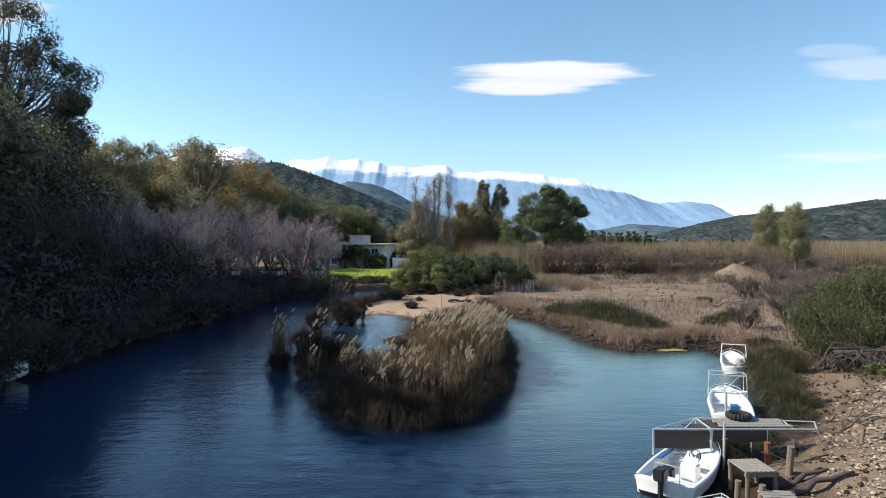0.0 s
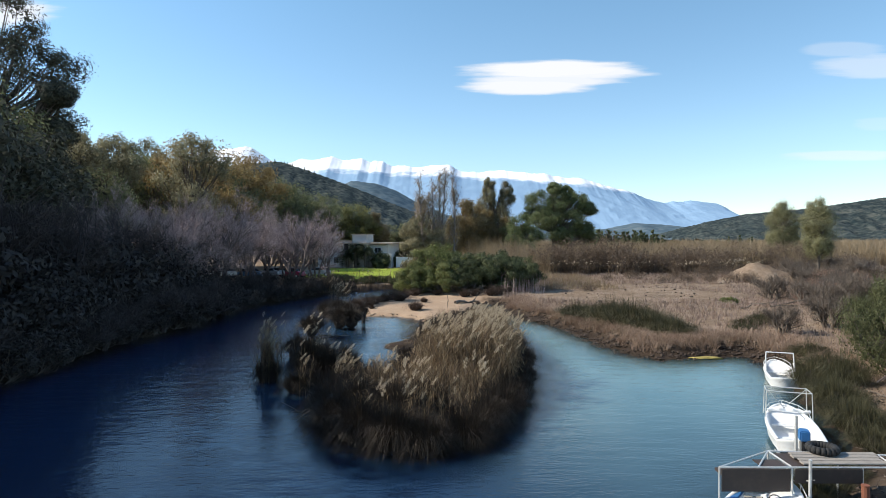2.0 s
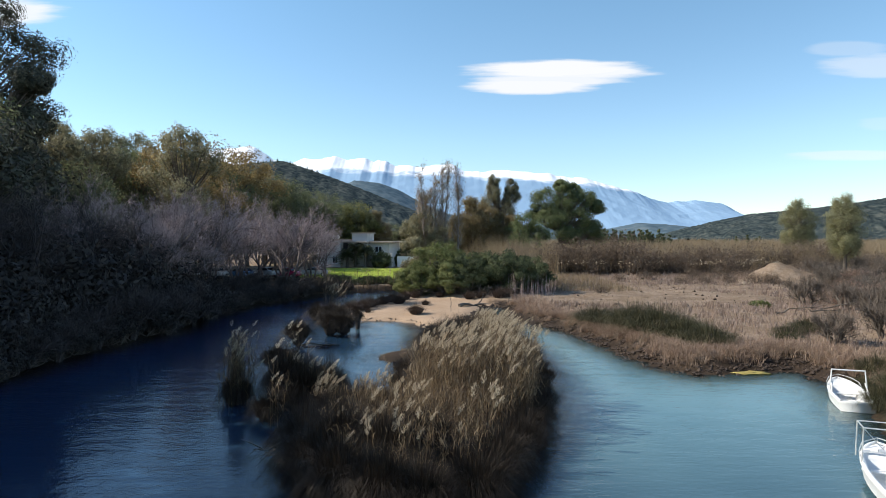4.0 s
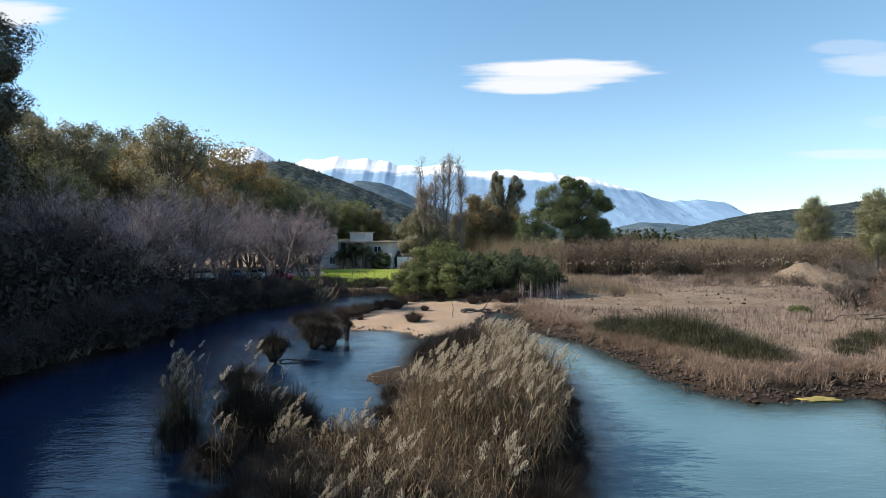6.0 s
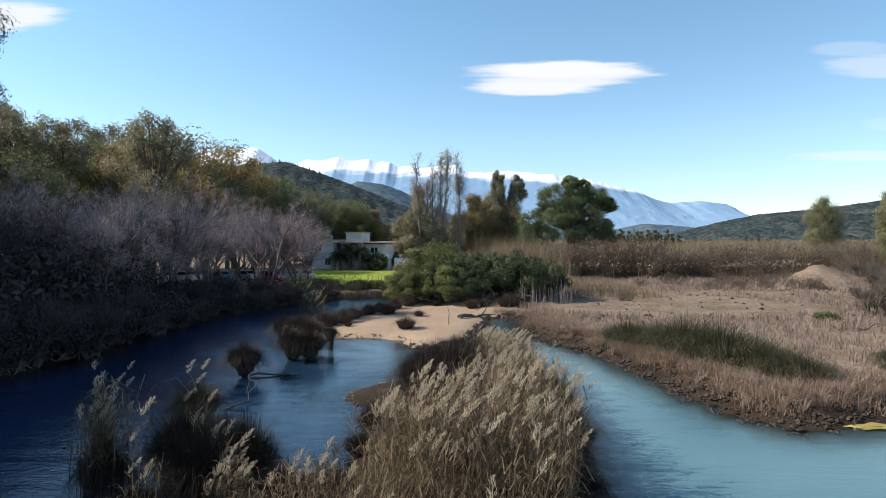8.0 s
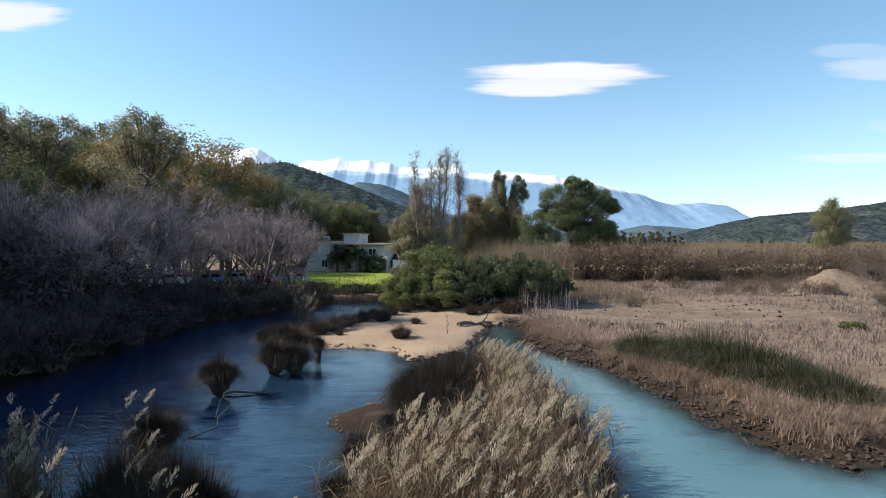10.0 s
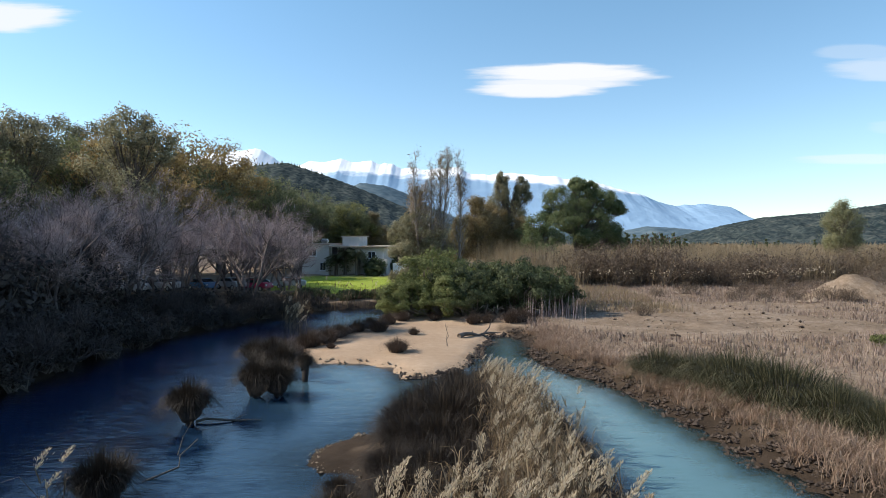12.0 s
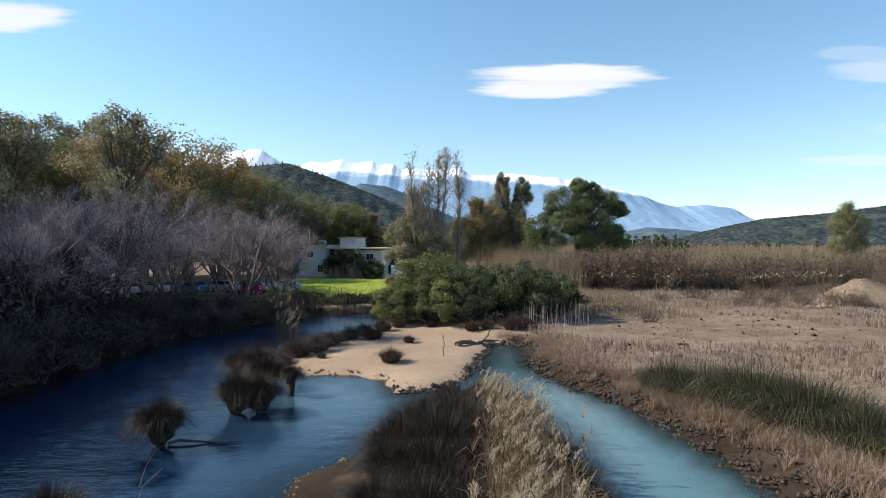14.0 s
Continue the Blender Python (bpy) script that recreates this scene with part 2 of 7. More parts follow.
CAR_PAINTS = [painted("car_paint_" + n, c, tuple(v * 0.6 for v in c), 0.25, 0.0, 0.25) for n, c in
              (("blue", (0.10, 0.22, 0.42)), ("silver", (0.45, 0.47, 0.5)), ("red", (0.36, 0.03, 0.09)), ("white", (0.7, 0.7, 0.7)))]


def ground_material():
    s = Shade("ground_soil")
    zone = s.t.nodes.new("ShaderNodeVertexColor")
    zone.layer_name = "zone"
    sp = s.t.nodes.new("ShaderNodeSeparateColor")
    s.link(zone.outputs[0], sp.inputs[0])
    n1, n2, n3 = s.noise(0.35, 5.0), s.noise(3.0, 5.0, 0.65), s.noise(22.0, 4.0, 0.7)
    f = s.value("ADD", s.value("MULTIPLY", n1, 0.4), s.value("ADD", s.value("MULTIPLY", n2, 0.35), s.value("MULTIPLY", n3, 0.25)))
    dry = s.ramp(f, ((0.36, (0.085, 0.06, 0.038)), (0.46, (0.20, 0.142, 0.095)), (0.54, (0.26, 0.192, 0.135)), (0.64, (0.37, 0.29, 0.215))))
    sand = s.ramp(f, ((0.3, (0.32, 0.215, 0.135)), (0.55, (0.43, 0.308, 0.208)), (0.75, (0.53, 0.402, 0.283))))
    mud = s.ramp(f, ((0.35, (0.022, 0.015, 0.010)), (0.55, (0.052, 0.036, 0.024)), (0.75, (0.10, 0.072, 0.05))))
    lawn = s.ramp(f, ((0.3, (0.18, 0.22, 0.03)), (0.55, (0.30, 0.36, 0.05)), (0.75, (0.40, 0.44, 0.08))))
    c = s.mix(sp.outputs[0], dry, sand)
    c = s.mix(sp.outputs[1], c, lawn)
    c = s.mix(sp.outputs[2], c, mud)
    return s.done(s.principled(c, 0.92, normal=s.bump(f, 0.85, 0.2), spec=0.15))


def water_material():
    """River water: clear at the edges, milky turquoise or dark where it is deep, with wind ripples."""
    s = Shade("river_water")
    at = s.t.nodes.new("ShaderNodeVertexColor")
    at.layer_name = "water"
    sp = s.t.nodes.new("ShaderNodeSeparateColor")
    s.link(at.outputs[0], sp.inputs[0])
    patch = s.noise(0.12, 3.0)
    # deep tones made bluer, holding some of the sky's reflection in the colour
    deep = s.ramp(patch, ((0.3, (0.004, 0.015, 0.042)), (0.7, (0.010, 0.033, 0.078))))
    milk = s.ramp(patch, ((0.3, (0.095, 0.185, 0.205)), (0.7, (0.15, 0.26, 0.27))))
    col = s.mix(sp.outputs[1], deep, milk)
    w1, w2 = s.noise(1.1, 3.0, 0.55, (0.55, 1.5, 1)), s.noise(5.5, 3.0, 0.6, (0.6, 1.6, 1))
    calm = s.ramp(s.noise(0.09, 2.0), ((0.35, (0.5, 0.5, 0.5)), (0.65, (1.15, 1.15, 1.15))))
    wave = s.value("MULTIPLY", s.value("ADD", s.value("MULTIPLY", w1, 1.0), s.value("MULTIPLY", w2, 0.42)), calm)
    nrm = s.bump(wave, 0.42, 0.09)
    p = s.principled(col, 0.04, normal=nrm, spec=0.5)
    p.inputs["IOR"].default_value = 1.33
    clear = s.t.nodes.new("ShaderNodeBsdfTransparent")
    gloss = s.node("ShaderNodeBsdfGlossy", Roughness=0.04)
    s.link(nrm, gloss.inputs["Normal"])
    fr = s.node("ShaderNodeFresnel", IOR=1.33)
    s.link(nrm, fr.inputs["Normal"])
    top = s.t.nodes.new("ShaderNodeMixShader")
    s.link(fr.outputs[0], top.inputs[0])
    s.link(clear.outputs[0], top.inputs[1])
    s.link(gloss.outputs[0], top.inputs[2])
    m = s.t.nodes.new("ShaderNodeMixShader")
    s.link(sp.outputs[0], m.inputs[0])
    s.link(top.outputs[0], m.inputs[1])
    s.link(p.outputs[0], m.inputs[2])
    return s.done(m)


def hill_material(name, dark, mid, light, scale):
    """Scrub on a far slope: rounded bushes against paler grass and rock."""
    s = Shade(name)
    a, b = s.noise(scale, 6.0, 0.7), s.noise(scale * 0.1, 4.0)
    vor = s.node("ShaderNodeTexVoronoi", Scale=scale * 0.62, Randomness=1.0)
    c = s.t.nodes.new("ShaderNodeTexCoord")
    s.link(c.outputs["Object"], vor.inputs["Vector"])
    f = s.value("ADD", s.value("MULTIPLY", vor.outputs["Distance"], 0.42), s.value("ADD", s.value("MULTIPLY", a, 0.35), s.value("MULTIPLY", b, 0.55)))
    col = s.ramp(f, ((0.50, dark), (0.66, mid), (0.84, light)))
    return s.done(s.principled(col, 0.95, normal=s.bump(vor.outputs["Distance"], 0.5, -3.0), spec=0.05))


def mountain_material():
    """Snow over rock painted in haze blue: the rock shows through in streaks that run down the slope."""
    s = Shade("snowy_mountain")
    at = s.t.nodes.new("ShaderNodeVertexColor")
    at.layer_name = "snow"
    sp = s.t.nodes.new("ShaderNodeSeparateColor")
    s.link(at.outputs[0], sp.inputs[0])
    n = s.noise(0.016, 6.0, 0.68, (1.0, 0.5, 1.3))
    n2 = s.noise(0.0045, 4.0, 0.6)
    f = s.value("ADD", sp.outputs[0], s.value("ADD", s.value("MULTIPLY", s.value("SUBTRACT", n, 0.5), 0.42), s.value("MULTIPLY", s.value("SUBTRACT", n2, 0.5), 0.85)))
    # the blue of the distance haze is put into the rock colour
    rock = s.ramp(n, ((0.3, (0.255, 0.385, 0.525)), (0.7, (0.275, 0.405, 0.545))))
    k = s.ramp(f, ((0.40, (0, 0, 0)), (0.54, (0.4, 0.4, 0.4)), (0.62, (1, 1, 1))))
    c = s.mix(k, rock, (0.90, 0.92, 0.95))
    return s.done(s.principled(c, 0.95, normal=s.bump(n2, 0.05, 20.0), spec=0.0))

# ---- geometry helpers ----
def lift(name, v, f, mats, parent=None, mi=None, smooth=False):
    """One mesh object from arrays of points and triangles or quads."""
    v, f = np.asarray(v, np.float32), np.asarray(f, np.int32)
    me = bpy.data.meshes.new(name)
    me.vertices.add(len(v))
    me.vertices.foreach_set("co", v.ravel())
    me.loops.add(f.size)
    me.loops.foreach_set("vertex_index", f.ravel())
    me.polygons.add(len(f))
    me.polygons.foreach_set("loop_start", np.arange(len(f), dtype=np.int32) * f.shape[1])
    if mi is not None:
        me.polygons.foreach_set("material_index", np.asarray(mi, np.int32))
    me.polygons.foreach_set("use_smooth", np.full(len(f), smooth))
    me.update(calc_edges=True)
    for m in (mats if isinstance(mats, (list, tuple)) else [mats]):
        me.materials.append(m)
    ob = new(name, me)
    ob.parent = parent
    return ob


def part(name, bm, material, parent, label="", smooth=False):
    """A bmesh as one mesh object under a thing or a part."""
    me = bpy.data.meshes.new(name)
    bm.to_mesh(me)
    bm.free()
    me.materials.append(material)
    if smooth:
        me.polygons.foreach_set("use_smooth", np.full(len(me.polygons), True))
    ob = new(name, me)
    ob.parent = parent
    return tagged(ob, label)


def thing(name, m, label, category, group="", kind=""):
    ob = new(name)
    ob.matrix_world = m
    return tagged(ob, label, category, group, kind)


def join(pieces):
    """Point and triangle arrays of several pieces as one."""
    vs, fs, n = [], [], 0
    for v, f in pieces:
        vs.append(v)
        fs.append(f + n)
        n += len(v)
    return np.concatenate(vs), np.concatenate(fs)


def strips(rng, base, height, width, lean, segs=2, droop=0.0, az=None):
    """Tapered blades that rise from base points and lean over. Returns points and triangles, and the tips."""
    n = len(base)
    az = rng.uniform(0, 2 * np.pi, n) if az is None else az
    out = np.stack([np.cos(az), np.sin(az)], 1)
    fa = az + np.pi / 2 + rng.normal(0, 0.7, n)
    side = np.stack([np.cos(fa), np.sin(fa)], 1)
    t = np.linspace(0, 1, segs + 1)
    v = np.zeros((n, 2 * segs + 1, 3))
    height, lean, width, droop = (np.broadcast_to(a, (n,)) for a in (height, lean, width, droop))
    for i, ti in enumerate(t):
        p = np.empty((n, 3))
        p[:, :2] = base[:, :2] + out * (height * lean * ti ** 1.7)[:, None]
        p[:, 2] = base[:, 2] + height * (ti * np.sqrt(np.maximum(0.05, 1 - (lean * ti) ** 2 * 0.6)) - droop * ti ** 3)
        if i < segs:
            w = (side * (width * (1 - 0.6 * ti) / 2)[:, None])
            v[:, 2 * i] = p
            v[:, 2 * i, :2] -= w
            v[:, 2 * i + 1] = p
            v[:, 2 * i + 1, :2] += w
        else:
            v[:, 2 * segs] = p
    tri = []
    for i in range(segs - 1):
        a = 2 * i
        tri += [(a, a + 1, a + 3), (a, a + 3, a + 2)]
    tri.append((2 * segs - 2, 2 * segs - 1, 2 * segs))
    f = (np.array(tri)[None] + (np.arange(n) * (2 * segs + 1))[:, None, None]).reshape(-1, 3)
    return v.reshape(-1, 3), f, v[:, 2 * segs].copy()


def leaves(rng, pos, size, flat=0.3, long=1.9, out=None):
    """Leaf-like diamonds at the points, turned at random or with their faces roughly towards out."""
    n = len(pos)
    a = rng.normal(size=(n, 3))
    a[:, 2] = a[:, 2] * (1 - flat) - flat
    face = rng.normal(size=(n, 3)) if out is None else out + rng.normal(size=(n, 3)) * 0.45
    face /= np.linalg.norm(face, axis=1)[:, None] + 1e-9
    a -= face * np.sum(a * face, 1)[:, None]
    a /= np.linalg.norm(a, axis=1)[:, None] + 1e-9
    b = np.cross(a, face)
    b /= np.linalg.norm(b, axis=1)[:, None] + 1e-9
    s = (size * rng.uniform(0.6, 1.4, n))[:, None]
    v = np.stack([pos - a * s * long / 2, pos - b * s / 2 * 0.8, pos + a * s * long / 2, pos + b * s / 2 * 0.8], 1).reshape(-1, 3)
    i = np.arange(n)[:, None] * 4
    f = np.concatenate([i + np.array([[0, 1, 2]]), i + np.array([[0, 2, 3]])], 0)
    return v, f


def tube(path, radii, sides=5):
    """A tapered tube along a path."""
    path, radii = np.asarray(path, float), np.asarray(radii, float)
    d = np.gradient(path, axis=0)
    d /= np.linalg.norm(d, axis=1)[:, None] + 1e-9
    ref = np.array([0.0, 0.0, 1.0]) if abs(d[0, 2]) < 0.8 else np.array([1.0, 0.0, 0.0])
    u = np.cross(d, ref)
    u /= np.linalg.norm(u, axis=1)[:, None] + 1e-9
    w = np.cross(d, u)
    a = np.arange(sides) * 2 * np.pi / sides
    ring = u[:, None] * np.cos(a)[None, :, None] + w[:, None] * np.sin(a)[None, :, None]
    v = (path[:, None] + ring * radii[:, None, None]).reshape(-1, 3)
    f = []
    for k in range(len(path) - 1):
        for j in range(sides):
            p, q = k * sides + j, k * sides + (j + 1) % sides
            f += [(p, q, q + sides), (p, q + sides, p + sides)]
    for end in (0, (len(path) - 1) * sides):
        f += [(end, end + j, end + j + 1) for j in range(1, sides - 1)]
    return v, np.array(f)


def smooth01(a, b, x):
    t = np.clip((x - a) / (b - a), 0, 1)
    return t * t * (3 - 2 * t)


def inside_distance(poly, x, y):
    """Signed distance to a closed outline, positive inside."""
    p = np.array(poly, float)
    q = np.roll(p, -1, 0)
    best = np.full(x.shape, 1e9)
    odd = np.zeros(x.shape, bool)
    for (ax, ay), (bx, by) in zip(p, q):
        ex, ey = bx - ax, by - ay
        t = np.clip(((x - ax) * ex + (y - ay) * ey) / (ex * ex + ey * ey), 0, 1)
        best = np.minimum(best, (x - ax - t * ex) ** 2 + (y - ay - t * ey) ** 2)
        if ay != by:
            odd ^= ((ay > y) != (by > y)) & (x < ex * (y - ay) / (ey) + ax)
    return np.where(odd, 1, -1) * np.sqrt(best)


def wobble(x, y, size, seed=0):
    """Cheap smooth noise in about -1..1."""
    s = 0
    for k in range(5):
        a, ph = 1.3 * k + seed * 2.1, seed * 7.7 + k * 3.1
        s = s + np.sin((x * math.cos(a) + y * math.sin(a)) / size * (1 + 0.37 * k) * 6.28 + ph + np.sin((x * math.sin(a) - y * math.cos(a)) / size * 3.1 + ph))
    return s / 3.2


# ---- the plan: river, sandbar, island, banks ----
RIVER = [(-17, -60), (-17, 28), (-16.8, 35), (-15.6, 42), (-16.2, 46), (-16, 50), (-15.2, 54), (-13.2, 59.5), (-11.4, 63.5), (-8, 67.6),
         (-3, 69.5), (4, 70.5), (5, 69), (-1, 66.5), (-4.9, 64), (-5, 60.5), (-5.6, 56), (-6.6, 52), (-7.4, 48.6), (-7, 46.8), (-5.3, 46.0), (-3.6, 46.1),
         (-2.1, 44.9), (-1.5, 43.1), (-0.2, 43.6), (0.9, 45.7), (1.6, 48.7), (2.0, 51.5), (2.7, 54.6), (3.9, 53.3), (4.1, 51.0), (3.9, 48.0), (4.6, 45.3),
         (5.9, 42.9), (6.7, 40.9), (7.2, 38.8), (7.6, 36.6), (8.0, 34.2), (8.6, 32.2), (9.6, 31.0), (11.4, 31.2), (13.7, 32.0), (14.0, 29),
         (12.0, 24), (11.0, 20.5), (9.9, 18.2), (7.7, 16.6), (7.0, 15.3), (6.6, 13.8), (6.4, 11.5), (6.4, 9), (6.4, -60)]
ISLAND = [(-1.3, 19.0), (-2.6, 19.9), (-3.7, 22.6), (-3.3, 24.6), (-2.2, 26.2), (-1.9, 28.5), (-1.8, 31), (-1.9, 33.2), (-2.7, 33.2), (-3.4, 34.2), (-2.9, 35.3), (-2.0, 36.2),
          (-1.4, 38.6), (-0.4, 41.9), (1.3, 42.4), (2.9, 41.2), (3.45, 37.9), (3.45, 34.4), (3.3, 28.6), (2.5, 24.2), (1.3, 21.0), (0.3, 19.3)]
SAND = [(-7.4, 48), (-5, 45.8), (-1.5, 42.8), (0, 43.3), (1, 45.5), (2, 51), (3, 54.5), (1.5, 57.5), (-3.5, 60.5), (-5.2, 59), (-6.5, 52)]


def plan(x, y):
    """How far a place lies on land, on the island and on the sandbar (metres, negative outside)."""
    jx, jy = x + 0.22 * wobble(x, y, 2.1, 1), y + 0.22 * wobble(x, y, 2.4, 2)
    isl = inside_distance(ISLAND, jx, jy)
    return np.maximum(-inside_distance(RIVER, jx, jy), isl), isl, inside_distance(SAND, jx, jy)


def height_at(x, y, known=None):
    """The ground's height."""
    x, y = np.asarray(x, float), np.asarray(y, float)
    land, isl, sand = known or plan(x, y)
    z = np.where(land > 0, 0.02 + 0.42 * smooth01(0, 1.6, land), -0.05 - 1.3 * smooth01(0, 4.0, -land))
    on_sand = smooth01(-1.0, 0.6, sand)
    z_sand = np.where(land > 0, 0.015 + 0.16 * smooth01(0, 0.5, land) + 0.12 * smooth01(0, 3, land), -0.03 - 0.35 * smooth01(0, 4.5, -land))
    z = z * (1 - on_sand) + z_sand * on_sand
    z = np.where(isl > 0, np.minimum(z, 0.12 + 0.12 * smooth01(0.3, 2, isl)), z)
    inland = smooth01(0, 12, land)
    z = z + inland * (0.10 * wobble(x, y, 9, 3) + 0.03 * wobble(x, y, 2.0, 4))
    z = z + np.where(land > 0, 0.035 * wobble(x, y, 0.9, 5) * (1 - 0.8 * on_sand) * smooth01(0.1, 1.0, land), 0)
    z = z + 0.6 * smooth01(1.3, 3.2, land) * smooth01(26, 20, y) * (x > 0)           # the landing
    z = z + 0.5 * smooth01(1, 9, land) * smooth01(-10, -16, x) * smooth01(95, 60, y)  # the wooded bank
    heap = np.sqrt(((x - 35.2) / 4.6) ** 2 + ((y - 73.5) / 3.6) ** 2)
    z = z + 2.3 * np.clip(1 - heap, 0, 1) ** 1.15 * (1 + 0.10 * wobble(x, y, 2.6, 8)) + 1.1 * np.exp(-(((x - 43) / 5) ** 2 + ((y - 72) / 4.0) ** 2))
    z = z + 0.7 * np.exp(-(((x - 24) / 9) ** 2 + ((y - 40) / 7) ** 2))
    return z


def graded(lo, hi, step, far, grow=1.22):
    """Even steps from lo to hi, then ever longer ones out to far."""
    mid = list(np.arange(lo, hi + 1e-6, step))
    up, d = [mid[-1]], step
    while up[-1] < far:
        d *= grow
        up.append(up[-1] + d)
    down, d = [mid[0]], step
    while down[-1] > -far:
        d *= grow
        down.append(down[-1] - d)
    return np.array(down[:0:-1] + mid + up[1:])


def sheet(name, xs, ys, zf, mat):
    x, y = np.meshgrid(xs, ys)
    v = np.stack([x.ravel(), y.ravel(), zf(x.ravel(), y.ravel())], 1)
    i = (np.arange(len(ys) - 1)[:, None] * len(xs) + np.arange(len(xs) - 1)[None]).ravel()
    f = np.stack([i, i + 1, i + len(xs) + 1, i + len(xs)], 1)
    return lift(name, v, f, mat, smooth=True), v


def colour_layer(ob, name, rgb):
    at = ob.data.color_attributes.new(name, "FLOAT_COLOR", "POINT")
    at.data.foreach_set("color", np.concatenate([rgb, np.ones((len(rgb), 1))], 1).astype(np.float32).ravel())


ground, gv = sheet("ground", graded(-22, 38, 0.38, 4700), graded(8, 74, 0.38, 4700), height_at, ground_material())
gl, gi, gs = plan(gv[:, 0], gv[:, 1])
lawn_d = inside_distance([(-17.5, 76.5), (-6.5, 72.5), (3, 74), (1, 104), (-21, 104), (-20, 84)], gv[:, 0], gv[:, 1])
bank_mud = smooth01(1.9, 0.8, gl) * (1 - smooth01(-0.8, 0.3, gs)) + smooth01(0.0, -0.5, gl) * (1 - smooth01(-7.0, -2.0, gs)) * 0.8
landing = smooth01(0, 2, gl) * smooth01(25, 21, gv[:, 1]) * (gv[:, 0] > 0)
# the mud tone also covers the wooded bank and the island's near end
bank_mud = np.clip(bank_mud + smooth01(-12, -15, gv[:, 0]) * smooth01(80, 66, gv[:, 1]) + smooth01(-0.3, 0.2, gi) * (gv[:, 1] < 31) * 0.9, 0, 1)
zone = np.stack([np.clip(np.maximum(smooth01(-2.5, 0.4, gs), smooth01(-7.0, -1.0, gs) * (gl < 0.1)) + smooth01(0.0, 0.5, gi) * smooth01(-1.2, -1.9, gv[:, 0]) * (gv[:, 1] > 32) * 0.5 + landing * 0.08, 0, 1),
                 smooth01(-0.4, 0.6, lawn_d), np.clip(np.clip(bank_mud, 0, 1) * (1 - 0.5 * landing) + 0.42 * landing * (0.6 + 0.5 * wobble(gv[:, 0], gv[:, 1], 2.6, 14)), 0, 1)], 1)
colour_layer(ground, "zone", zone)
tagged(ground, "dry reedy earth with muddy banks and a pale sandbar", "ground", kind="structure")

water, wv = sheet("water", graded(-19, 15, 0.5, 20, 1.5), np.concatenate([[-60, -40, -20, -10, -4], np.arange(0, 72, 0.5)]), lambda x, y: np.zeros_like(x), water_material())
wl_, wi_, ws_ = plan(wv[:, 0], wv[:, 1])
bed = height_at(wv[:, 0], wv[:, 1], (wl_, wi_, ws_))
# right: silty milk; left and sandbar terms paint in the sky's pale reflection
milky = np.maximum(smooth01(-1.0, 5.0, wv[:, 0]) * (0.26 + 0.74 * smooth01(14, 29, wv[:, 1])), 0.12 * smooth01(-10.0, -3.0, wv[:, 0]) * smooth01(14, 26, wv[:, 1]))
milky = np.maximum(milky, 0.4 * smooth01(-8.0, -1.0, ws_) * smooth01(-9.5, -5.0, wv[:, 0]))
colour_layer(water, "water", np.stack([np.clip(1 - np.exp(bed * 3.2), 0, 1), milky, milky * 0], 1))
tagged(water, "calm blue and turquoise river water with wind ripples", "water", kind="structure")

# ---- hills and mountains far off ----
def value_noise(x, y, seed):
    """Smooth noise in -1..1 from random lattice values."""
    def cell(i, j):
        h = (i.astype(np.int64) * 374761393 + j.astype(np.int64) * 668265263 + seed * 974711) & 0x7FFFFFFF
        h = ((h ^ (h >> 13)) * 1274126177) & 0x7FFFFFFF
        return ((h ^ (h >> 16)) % 20011) / 10005.0 - 1
    i, j = np.floor(x), np.floor(y)
    u, w = x - i, y - j
    u, w = u * u * (3 - 2 * u), w * w * (3 - 2 * w)
    return (cell(i, j) * (1 - u) + cell(i + 1, j) * u) * (1 - w) + (cell(i, j + 1) * (1 - u) + cell(i + 1, j + 1) * u) * w


